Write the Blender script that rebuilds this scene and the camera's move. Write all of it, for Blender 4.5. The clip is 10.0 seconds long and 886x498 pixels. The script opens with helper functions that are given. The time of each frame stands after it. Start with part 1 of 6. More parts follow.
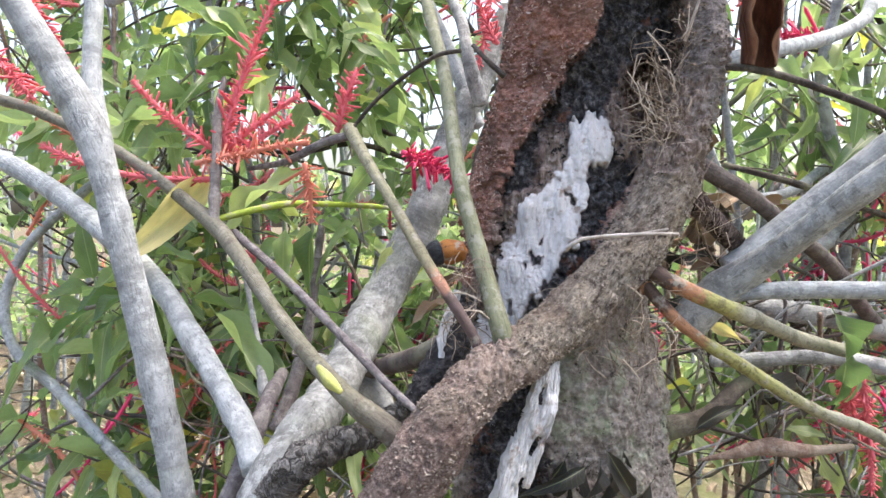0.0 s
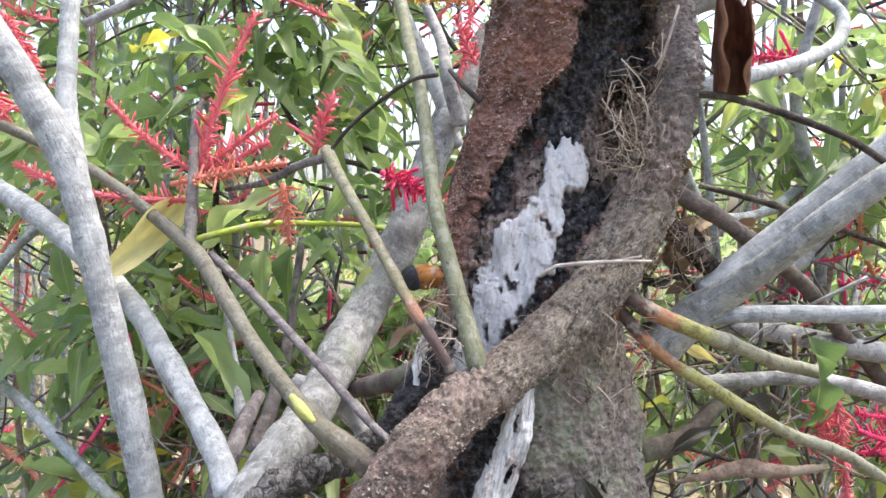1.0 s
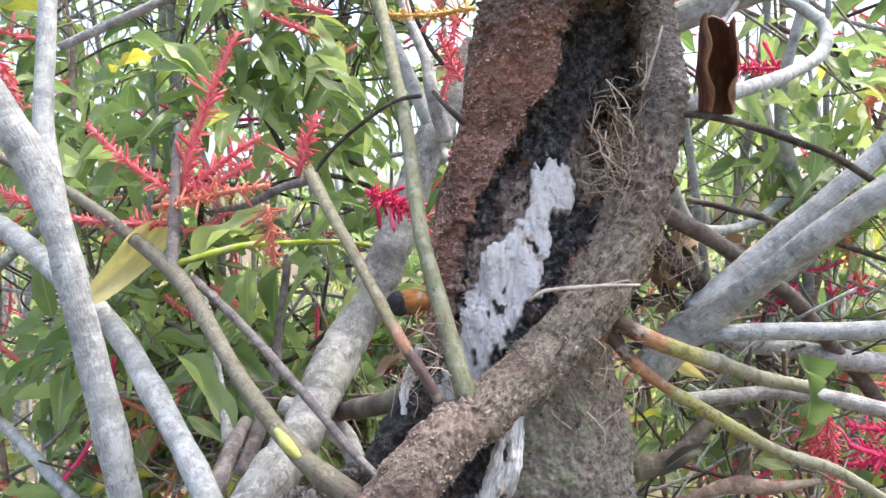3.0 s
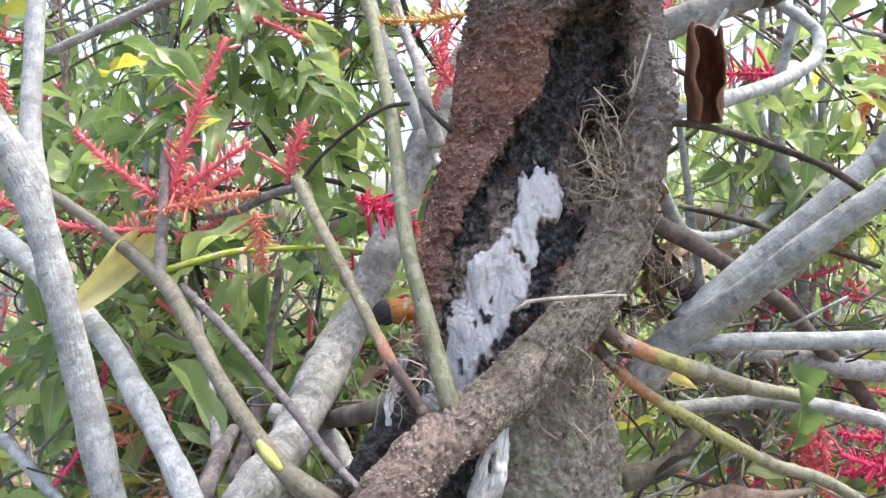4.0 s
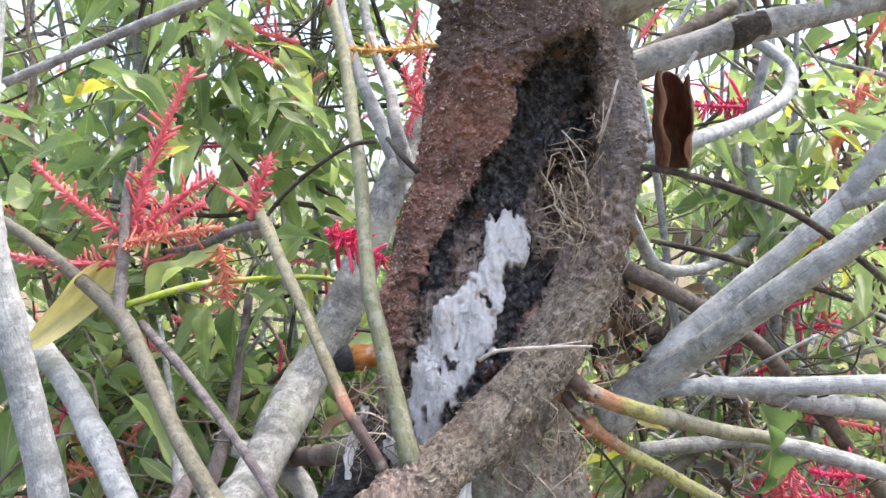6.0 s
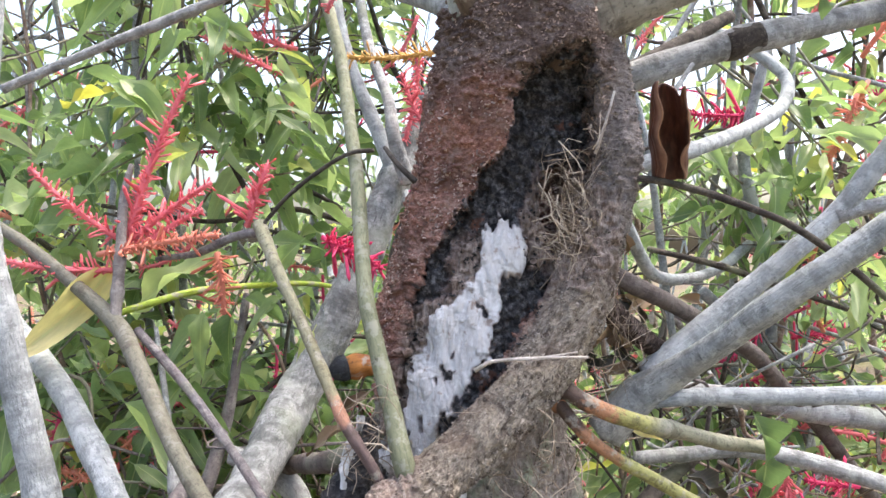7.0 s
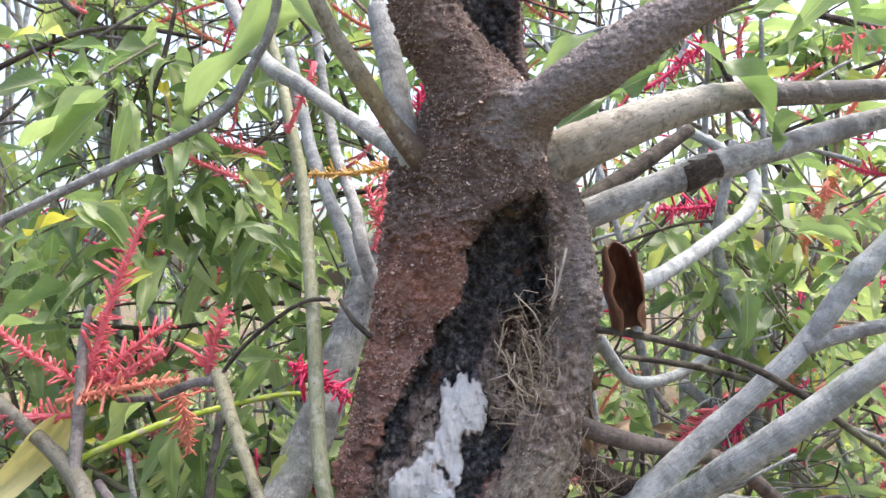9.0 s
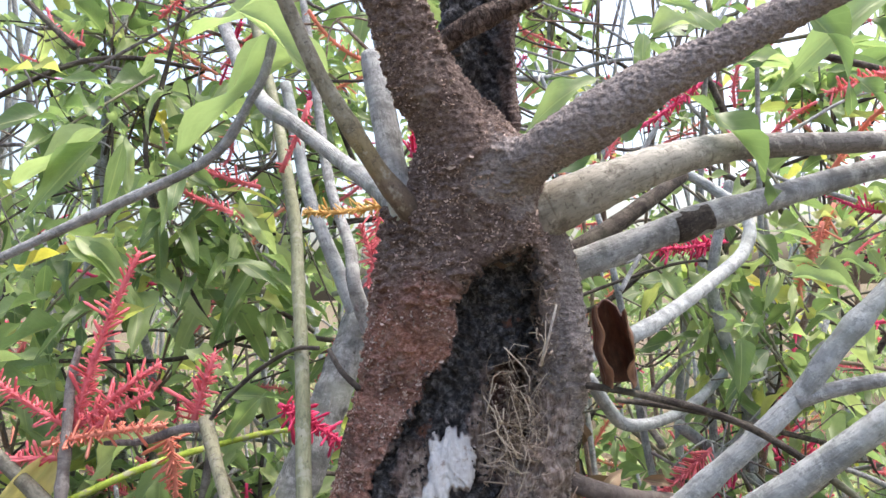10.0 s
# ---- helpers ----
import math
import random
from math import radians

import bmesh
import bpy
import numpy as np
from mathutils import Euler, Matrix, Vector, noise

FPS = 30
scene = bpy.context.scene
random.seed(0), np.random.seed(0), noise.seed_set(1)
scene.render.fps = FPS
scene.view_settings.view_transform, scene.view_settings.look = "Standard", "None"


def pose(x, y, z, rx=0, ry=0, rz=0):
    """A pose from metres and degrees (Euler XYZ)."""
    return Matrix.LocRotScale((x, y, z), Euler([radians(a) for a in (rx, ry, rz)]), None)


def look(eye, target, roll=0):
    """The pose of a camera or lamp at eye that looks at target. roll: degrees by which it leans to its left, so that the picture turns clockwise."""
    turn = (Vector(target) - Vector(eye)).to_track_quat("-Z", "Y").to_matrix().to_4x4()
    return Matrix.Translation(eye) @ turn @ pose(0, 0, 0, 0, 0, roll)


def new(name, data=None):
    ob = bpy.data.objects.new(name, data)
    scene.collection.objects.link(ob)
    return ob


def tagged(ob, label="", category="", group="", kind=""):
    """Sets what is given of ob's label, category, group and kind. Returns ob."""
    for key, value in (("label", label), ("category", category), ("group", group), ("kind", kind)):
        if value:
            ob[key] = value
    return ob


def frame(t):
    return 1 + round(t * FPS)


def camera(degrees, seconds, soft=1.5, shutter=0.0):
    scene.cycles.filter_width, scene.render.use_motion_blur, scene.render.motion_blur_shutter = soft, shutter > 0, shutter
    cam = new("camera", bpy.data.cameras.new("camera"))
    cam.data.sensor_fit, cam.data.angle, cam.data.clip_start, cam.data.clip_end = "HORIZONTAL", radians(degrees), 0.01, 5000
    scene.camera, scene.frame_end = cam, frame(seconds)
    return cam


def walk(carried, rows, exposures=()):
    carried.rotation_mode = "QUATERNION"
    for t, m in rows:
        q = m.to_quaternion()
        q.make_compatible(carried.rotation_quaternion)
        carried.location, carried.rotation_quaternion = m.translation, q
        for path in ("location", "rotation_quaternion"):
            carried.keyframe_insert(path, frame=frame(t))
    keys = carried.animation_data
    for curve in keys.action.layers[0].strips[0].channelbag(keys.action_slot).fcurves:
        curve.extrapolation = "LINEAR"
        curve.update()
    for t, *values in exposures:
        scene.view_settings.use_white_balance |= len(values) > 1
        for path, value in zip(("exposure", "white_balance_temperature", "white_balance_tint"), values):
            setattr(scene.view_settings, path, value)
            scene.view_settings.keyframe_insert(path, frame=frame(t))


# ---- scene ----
import itertools

cam = camera(66, 10.0)
ROWS = [  # seconds, eye in metres, turn in degrees
    (0, 0.0000, 0.0000, 1.2500, 87.00, -0.00, 0.00),
    (0.5, 0.0006, -0.0057, 1.2589, 87.20, -0.04, -0.63),
    (1, 0.0085, 0.0010, 1.2645, 87.72, -0.10, -1.20),
    (1.5, 0.0111, -0.0003, 1.2682, 87.98, 0.53, -1.47),
    (2, 0.0132, 0.0039, 1.2688, 87.77, 0.64, -1.96),
    (2.5, 0.0181, 0.0089, 1.2644, 87.43, 0.44, -2.05),
    (2.7, 0.0107, 0.0090, 1.2754, 87.94, 0.82, -2.13),
    (4, 0.0241, 0.0130, 1.2888, 88.10, 0.69, -2.06),
    (4.5, 0.0292, 0.0155, 1.2953, 88.38, 0.87, -2.37),
    (5, 0.0322, 0.0165, 1.3064, 88.60, 0.48, -2.79),
    (5.5, 0.0411, 0.0230, 1.3128, 88.63, 0.43, -3.43),
    (6, 0.0404, 0.0258, 1.3178, 88.87, 0.24, -3.45),
    (7.5, 0.0420, 0.0248, 1.3327, 89.45, -0.11, -3.74),
    (8, 0.0539, 0.0271, 1.3727, 90.13, 0.48, -3.80),
    (8.5, 0.0704, 0.0254, 1.4080, 91.12, 1.84, -3.50),
    (9, 0.0802, 0.0343, 1.4314, 91.39, 2.30, -3.77),
    (9.5, 0.0890, 0.0347, 1.4518, 92.30, 1.56, -4.16),
    (10, 0.0894, 0.0360, 1.4625, 92.63, 1.72, -3.82),
]
walk(cam, [(t, pose(x, y, z, rx, ry, rz)) for t, x, y, z, rx, ry, rz in ROWS],
     exposures=[(0, 2.05), (7.5, 2.04), (8.5, 1.92), (9.5, 1.77), (10, 1.75)])

# ---- light ----
world = bpy.data.worlds.new("sky")
scene.world = world
world.use_nodes = True
wn = world.node_tree.nodes
sky = wn.new("ShaderNodeTexSky")
sky.sky_type = "NISHITA"
sky.sun_disc = False
sky.sun_elevation = radians(70)
sky.sun_rotation = radians(74)
sky.air_density = 1.0
sky.dust_density = 6.0
sky.ozone_density = 1.0
wn["Background"].inputs["Strength"].default_value = 0.15
world.node_tree.links.new(sky.outputs[0], wn["Background"].inputs["Color"])

sun = new("sun", bpy.data.lights.new("sun", "SUN"))
sun.data.energy = 0.9
sun.data.angle = radians(40)
sun.data.color = (1.0, 0.96, 0.9)
sun.matrix_world = look((0.56, 0.16, 1.6), (0, 0, 0))


# ---- materials ----
class Mat:
    """A node material with short helpers."""

    def __init__(self, name, rough=0.8, metal=0.0, spec=0.3):
        self.m = bpy.data.materials.new(name)
        self.m.use_nodes = True
        self.n, self.l = self.m.node_tree.nodes, self.m.node_tree.links
        self.b = self.n["Principled BSDF"]
        self.b.inputs["Roughness"].default_value = rough
        self.b.inputs["Metallic"].default_value = metal
        self.b.inputs["Specular IOR Level"].default_value = spec

    def put(self, socket, value):
        if isinstance(value, bpy.types.NodeSocket):
            self.l.new(value, socket)
        elif isinstance(value, (tuple, list)) and len(value) == 3 and socket.type == "RGBA":
            socket.default_value = (*value, 1)
        else:
            socket.default_value = value

    def coords(self, kind="Object", scale=(1, 1, 1)):
        c = self.n.new("ShaderNodeTexCoord")
        mp = self.n.new("ShaderNodeMapping")
        mp.inputs["Scale"].default_value = scale
        self.l.new(c.outputs[kind], mp.inputs["Vector"])
        return mp.outputs[0]

    def noise(self, vec, scale, detail=4.0, rough=0.6, distort=0.0):
        t = self.n.new("ShaderNodeTexNoise")
        self.put(t.inputs["Vector"], vec)
        t.inputs["Scale"].default_value = scale
        t.inputs["Detail"].default_value = detail
        t.inputs["Roughness"].default_value = rough
        t.inputs["Distortion"].default_value = distort
        return t.outputs["Fac"]

    def voronoi(self, vec, scale, feature="F1", out="Distance"):
        t = self.n.new("ShaderNodeTexVoronoi")
        t.feature = feature
        self.put(t.inputs["Vector"], vec)
        t.inputs["Scale"].default_value = scale
        return t.outputs[out]

    def ramp(self, fac, stops):
        r = self.n.new("ShaderNodeValToRGB")
        while len(r.color_ramp.elements) < len(stops):
            r.color_ramp.elements.new(0.5)
        for e, (at, c) in zip(r.color_ramp.elements, stops):
            e.position = at
            e.color = (*c, 1) if isinstance(c, tuple) else (c, c, c, 1)
        self.put(r.inputs[0], fac)
        return r.outputs[0]

    def mix(self, fac, a, b, blend="MIX"):
        x = self.n.new("ShaderNodeMix")
        x.data_type, x.blend_type = "RGBA", blend
        self.put(x.inputs[0], fac)
        self.put(x.inputs[6], a)
        self.put(x.inputs[7], b)
        return x.outputs[2]

    def math(self, op, a, b=0.0):
        x = self.n.new("ShaderNodeMath")
        x.operation = op
        self.put(x.inputs[0], a)
        self.put(x.inputs[1], b)
        return x.outputs[0]

    def colour(self, c):
        self.put(self.b.inputs["Base Color"], c)
        return self

    def bump(self, height, strength=0.5, dist=0.002):
        x = self.n.new("ShaderNodeBump")
        x.inputs["Strength"].default_value = strength
        x.inputs["Distance"].default_value = dist
        self.put(x.inputs["Height"], height)
        self.l.new(x.outputs[0], self.b.inputs["Normal"])
        return self

    def through_light(self, colour, share):
        """Lets some light pass, as through a leaf."""
        t = self.n.new("ShaderNodeBsdfTranslucent")
        self.put(t.inputs["Color"], colour)
        x = self.n.new("ShaderNodeMixShader")
        x.inputs[0].default_value = share
        self.l.new(self.b.outputs[0], x.inputs[1])
        self.l.new(t.outputs[0], x.inputs[2])
        self.l.new(x.outputs[0], self.n["Material Output"].inputs["Surface"])
        return self


def bark_pale(name, dark, light, lichen, speck=0.5):
    """Smooth bark: fine lengthwise streaks, soft pale bloom, dark cross scars and specks."""
    a = Mat(name, 0.85)
    o = a.coords("Object")
    fine = a.noise(a.coords("UV", (1, 0.16, 1)), 420, 6, 0.75)
    cloud = a.noise(o, 28, 5, 0.7)
    c = a.mix(a.ramp(fine, [(0.34, 0.0), (0.6, 1.0)]), dark, light)
    c = a.mix(a.ramp(cloud, [(0.42, 0.0), (0.68, 0.75)]), c, lichen)
    c = a.mix(a.ramp(a.noise(o, 75, 6, 0.8), [(0.5, 0.0), (0.58, 0.8)]), c, lichen)
    c = a.mix(a.ramp(a.noise(o, 48, 6, 0.8), [(0.36, 0.7), (0.45, 0.0)]), c, tuple(v * 0.7 for v in dark))
    c = a.mix(a.ramp(a.noise(a.coords("UV", (0.5, 1, 1)), 26, 5, 0.7), [(0.5, 0.0), (0.62, 0.7)]), c, tuple(v * 0.85 for v in dark))
    c = a.mix(a.ramp(a.noise(a.coords("UV", (1, 0.12, 1)), 300, 4, 0.7), [(0.3, 0.85), (0.39, 0.0)]), c, tuple(v * 0.45 for v in dark))
    scars = a.math("MULTIPLY", a.ramp(a.noise(a.coords("UV", (0.22, 1, 1)), 120, 4, 0.7), [(0.62, 0.0), (0.7, 1.0)]), a.ramp(a.noise(o, 45, 3), [(0.5, 0.0), (0.6, 0.7)]))
    c = a.mix(scars, c, tuple(v * 0.4 for v in dark))
    spots = a.ramp(a.noise(a.coords("UV", (1, 0.8, 1)), 120, 3, 0.6), [(0.66, 0.0), (0.71, speck)])
    c = a.mix(spots, c, (0.05, 0.045, 0.04))
    c = a.mix(a.ramp(a.noise(o, 14, 2), [(0.56, 0.0), (0.72, 0.28)]), c, (0.3, 0.34, 0.2))
    a.colour(c)
    return a.bump(a.math("ADD", a.math("MULTIPLY", fine, 1.3), a.noise(o, 130, 4, 0.7)), 0.75, 0.0026).m


def bark_colour(a, low, mid, high, red, red_share):
    """Scaly bark: colour and height sockets."""
    o, uv = a.coords("Object"), a.coords("UV", (0.6, 1, 1))
    warp = a.n.new("ShaderNodeVectorMath")
    warp.operation = "ADD"
    t = a.n.new("ShaderNodeTexNoise")
    a.put(t.inputs["Vector"], o)
    t.inputs["Scale"].default_value = 60
    sc = a.n.new("ShaderNodeVectorMath")
    sc.operation = "SCALE"
    sc.inputs["Scale"].default_value = 0.012
    a.l.new(t.outputs["Color"], sc.inputs[0])
    a.l.new(uv, warp.inputs[0])
    a.l.new(sc.outputs[0], warp.inputs[1])
    v = warp.outputs[0]
    scales = a.voronoi(v, 250, "F1")
    tone = a.voronoi(v, 250, "F1", "Color")
    grain = a.noise(v, 300, 6, 0.75)
    lumps = a.noise(o, 70, 4, 0.6)
    c = a.ramp(grain, [(0.3, low), (0.48, mid), (0.72, high)])
    reddish = a.ramp(a.noise(o, 13, 4), [(0.6 - red_share, 0.0), (0.8 - red_share, 1.0)])
    c = a.mix(reddish, c, a.ramp(grain, [(0.28, tuple(q * 0.3 for q in red)), (0.48, red), (0.75, tuple(min(1, q * 1.8) for q in red))]))
    c = a.mix(a.math("MULTIPLY", tone, 0.2), c, high)
    c = a.mix(a.ramp(scales, [(0.45, 0.0), (0.75, 0.4)]), c, low)
    c = a.mix(a.ramp(a.noise(a.coords("UV", (0.35, 1, 1)), 420, 5, 0.8), [(0.34, 0.65), (0.46, 0.0)]), c, low)
    c = a.mix(a.ramp(lumps, [(0.3, 0.4), (0.42, 0.0)]), c, low)
    c = a.mix(a.ramp(a.noise(v, 95, 5, 0.75), [(0.56, 0.0), (0.68, 0.3)]), c, tuple(min(1, q * 1.2) for q in high))
    c = a.mix(a.ramp(a.noise(o, 24, 5, 0.7), [(0.38, 0.4), (0.5, 0.0)]), c, tuple(q * 1.2 for q in low))
    c = a.mix(a.ramp(a.noise(o, 75, 6, 0.8), [(0.58, 0.0), (0.66, 0.6)]), c, high)
    c = a.mix(a.ramp(a.noise(o, 10, 4, 0.6), [(0.42, 0.6), (0.58, 0.0)]), c, tuple(q * 1.5 for q in low))
    plates = a.noise(v, 125, 5, 0.75, 0.4)
    c = a.mix(a.ramp(plates, [(0.5, 0.0), (0.6, 0.6)]), c, high)
    c = a.mix(a.ramp(plates, [(0.36, 0.5), (0.44, 0.0)]), c, low)
    fissure = a.math("ABSOLUTE", a.math("SUBTRACT", a.noise(v, 62, 4, 0.65, 0.6), 0.5))
    c = a.mix(a.ramp(fissure, [(0.008, 0.85), (0.04, 0.0)]), c, tuple(q * 0.7 for q in low))
    lumps = a.math("ADD", lumps, a.math("MULTIPLY", plates, 0.8))
    h = a.math("ADD", a.math("ADD", a.math("MULTIPLY", scales, -0.9), grain), a.math("MULTIPLY", lumps, 1.5))
    return c, h


def bark_rough(name, low, mid, high, red, red_share):
    a = Mat(name, 0.9, spec=0.2)
    c, h = bark_colour(a, low, mid, high, red, red_share)
    a.colour(c)
    return a.bump(h, 1.0, 0.006).m


PALE = bark_pale("pale_grey_bark", (0.19, 0.202, 0.208), (0.335, 0.352, 0.36), (0.5, 0.525, 0.54))
WHITE = bark_pale("white_bark", (0.23, 0.245, 0.252), (0.375, 0.397, 0.407), (0.53, 0.56, 0.575), 0.45)
GREY = bark_pale("grey_bark", (0.16, 0.16, 0.16), (0.31, 0.312, 0.312), (0.47, 0.48, 0.482))
SILVER = bark_pale("silver_dead_wood", (0.13, 0.134, 0.132), (0.26, 0.266, 0.262), (0.43, 0.44, 0.44), 0.6)
BROWN = bark_rough("brown_bark", (0.04, 0.027, 0.022), (0.15, 0.105, 0.09), (0.32, 0.25, 0.215), (0.17, 0.085, 0.068), 0.08)
PURPLE = bark_pale("dark_twig_bark", (0.09, 0.075, 0.08), (0.17, 0.145, 0.15), (0.28, 0.26, 0.25))
BLACK = bark_pale("black_twig_bark", (0.025, 0.02, 0.018), (0.06, 0.048, 0.042), (0.14, 0.12, 0.1))
DUSK = bark_pale("dusky_bark", (0.075, 0.058, 0.054), (0.125, 0.1, 0.092), (0.185, 0.158, 0.146), 0.4)
FLANK = bark_pale("flank_bark", (0.055, 0.038, 0.032), (0.12, 0.086, 0.072), (0.18, 0.14, 0.12), 0.3)
MAUVE = bark_pale("mauve_twig_bark", (0.15, 0.125, 0.12), (0.24, 0.21, 0.2), (0.33, 0.31, 0.29))
FORK = bark_pale("fork_bark", (0.19, 0.198, 0.195), (0.35, 0.363, 0.357), (0.53, 0.55, 0.545))
WARM = bark_pale("warm_twig_bark", (0.13, 0.08, 0.06), (0.24, 0.16, 0.12), (0.36, 0.3, 0.26))


def twig_green(name, base, patch, at=0.5, scar=(0.3, 0.28, 0.24)):
    a = Mat(name, 0.65, spec=0.3)
    o, uv = a.coords("Object"), a.coords("UV", (1, 0.25, 1))
    g = a.noise(uv, 300, 5, 0.75)
    c = a.mix(a.ramp(a.noise(o, 30, 3), [(at, 0.0), (at + 0.1, 1.0)]), base, patch)
    c = a.mix(a.ramp(g, [(0.34, 0.75), (0.52, 0.0)]), c, tuple(v * 0.4 for v in base))
    c = a.mix(a.ramp(a.noise(o, 75, 4, 0.65), [(0.54, 0.0), (0.62, 0.8)]), c, scar)
    c = a.mix(a.ramp(a.noise(o, 190, 3), [(0.66, 0.0), (0.72, 0.8)]), c, (0.05, 0.04, 0.03))
    c = a.mix(a.ramp(a.noise(a.coords("UV", (0.1, 1, 1)), 90, 3), [(0.63, 0.0), (0.7, 0.5)]), c, (0.12, 0.09, 0.06))
    a.colour(c)
    return a.bump(g, 0.5, 0.0014).m


def graded(name, stops, length, scar=(0.32, 0.3, 0.25)):
    """Bark whose colour changes along the twig: stops of (metres from its base, colour)."""
    a = Mat(name, 0.65, spec=0.3)
    o, uv = a.coords("Object"), a.coords("UV", (1, 0.3, 1))
    sep = a.n.new("ShaderNodeSeparateXYZ")
    a.l.new(a.coords("UV"), sep.inputs[0])
    wob = a.math("MULTIPLY", a.math("SUBTRACT", a.noise(o, 85, 4, 0.65), 0.5), 0.05)
    c = a.ramp(a.math("DIVIDE", a.math("ADD", sep.outputs[1], wob), length), [(min(1, m / length), col) for m, col in stops])
    g = a.noise(uv, 280, 5, 0.75)
    c = a.mix(a.ramp(g, [(0.34, 0.7), (0.52, 0.0)]), c, a.mix(0.7, c, (0.02, 0.015, 0.01)))
    c = a.mix(a.ramp(a.noise(o, 80, 4, 0.65), [(0.55, 0.0), (0.63, 0.7)]), c, scar)
    c = a.mix(a.ramp(a.noise(o, 42, 5, 0.75), [(0.55, 0.0), (0.62, 0.7)]), c, a.mix(0.7, c, (0.05, 0.035, 0.025)))
    c = a.mix(a.ramp(a.noise(a.coords("UV", (0.6, 1, 1)), 230, 4, 0.7), [(0.58, 0.0), (0.64, 0.75)]), c, a.mix(0.75, c, (0.03, 0.025, 0.02)))
    c = a.mix(a.ramp(a.noise(a.coords("UV", (0.1, 1, 1)), 90, 3), [(0.63, 0.0), (0.7, 0.5)]), c, (0.1, 0.075, 0.055))
    a.colour(c)
    return a.bump(g, 0.6, 0.0016).m


DARKB, ORNG, YELG, GRYG = (0.09, 0.058, 0.046), (0.36, 0.18, 0.1), (0.3, 0.295, 0.11), (0.26, 0.258, 0.19)
GRAD_ONE = graded("graded_twig", [(0.0, DARKB), (0.042, DARKB), (0.047, ORNG), (0.066, ORNG), (0.073, YELG), (0.105, YELG), (0.13, GRYG)], 0.25)
GRAD_TWO = graded("graded_twig_thin", [(0.0, DARKB), (0.035, DARKB), (0.045, ORNG), (0.085, (0.3, 0.16, 0.09)), (0.095, YELG), (0.16, YELG), (0.26, GRYG)], 0.35)
GRAD_SHOOT = graded("graded_shoot", [(0.0, (0.2, 0.2, 0.08)), (0.012, (0.13, 0.09, 0.085)), (0.06, (0.13, 0.09, 0.085)), (0.072, (0.3, 0.15, 0.1)), (0.086, (0.34, 0.17, 0.11)), (0.1, (0.2, 0.18, 0.11)), (0.25, (0.24, 0.23, 0.15))], 0.3)
GRAD_LIMB = graded("graded_limb", [(0.0, (0.1, 0.07, 0.06)), (0.06, (0.13, 0.1, 0.085)), (0.085, (0.27, 0.25, 0.21)), (0.18, (0.32, 0.31, 0.275)), (0.265, (0.27, 0.26, 0.23)), (0.28, (0.16, 0.145, 0.135)), (0.5, (0.19, 0.175, 0.165))], 0.55, (0.42, 0.4, 0.35))
GRAD_LONG = graded("graded_long_shoot", [(0.0, (0.09, 0.068, 0.064)), (0.04, (0.12, 0.1, 0.09)), (0.1, (0.14, 0.132, 0.095)), (0.3, (0.155, 0.146, 0.112)), (0.6, (0.165, 0.158, 0.125))], 0.65, (0.22, 0.21, 0.18))
GRAD_UP = graded("graded_branch", [(0.0, (0.1, 0.075, 0.06)), (0.06, (0.14, 0.105, 0.08)), (0.1, (0.24, 0.19, 0.1)), (0.14, (0.24, 0.22, 0.16)), (0.3, (0.2, 0.18, 0.14))], 0.32)
OLIVE = twig_green("olive_twig", (0.16, 0.148, 0.105), (0.21, 0.2, 0.13), 0.5, (0.24, 0.22, 0.18))
LIMETWIG = twig_green("lime_twig", (0.3, 0.4, 0.05), (0.42, 0.48, 0.1))
SAGE = twig_green("sage_twig", (0.17, 0.178, 0.108), (0.215, 0.22, 0.14), 0.5, (0.26, 0.26, 0.21))
PEEL = twig_green("peeled_twig", (0.38, 0.19, 0.1), (0.14, 0.08, 0.06), 0.5, (0.2, 0.13, 0.1))
MOSSYEL = twig_green("moss_yellow", (0.4, 0.41, 0.12), (0.3, 0.32, 0.14))


def char_material():
    a = Mat("charred_wood", 0.75, spec=0.35)
    o = a.coords("Object")
    g = a.noise(o, 150, 6, 0.75)
    c = a.ramp(g, [(0.3, (0.006, 0.006, 0.007)), (0.5, (0.035, 0.032, 0.034)), (0.72, (0.15, 0.14, 0.14))])
    c = a.mix(a.ramp(a.noise(o, 34, 4), [(0.62, 0.0), (0.7, 0.8)]), c, (0.16, 0.08, 0.055))
    c = a.mix(a.ramp(a.noise(o, 330, 2), [(0.7, 0.0), (0.76, 0.8)]), c, (0.4, 0.4, 0.42))
    a.colour(c)
    return a.bump(a.math("ADD", g, a.voronoi(o, 170)), 1.0, 0.005).m


def rot_material():
    a = Mat("white_rotten_wood", 0.95, spec=0.1)
    o, uv = a.coords("Object"), a.coords("UV", (1, 0.22, 1))
    fibre = a.noise(uv, 260, 5, 0.7)
    c = a.ramp(fibre, [(0.26, (0.3, 0.265, 0.24)), (0.42, (0.58, 0.57, 0.56)), (0.7, (0.74, 0.74, 0.745))])
    c = a.mix(a.ramp(a.noise(o, 60, 4, 0.7), [(0.54, 0.0), (0.64, 0.8)]), c, (0.3, 0.21, 0.165))
    c = a.mix(a.ramp(a.noise(uv, 95, 2), [(0.66, 0.0), (0.7, 1.0)]), c, (0.03, 0.025, 0.022))
    a.colour(c)
    return a.bump(a.math("ADD", fibre, a.noise(o, 120, 4)), 0.8, 0.004).m


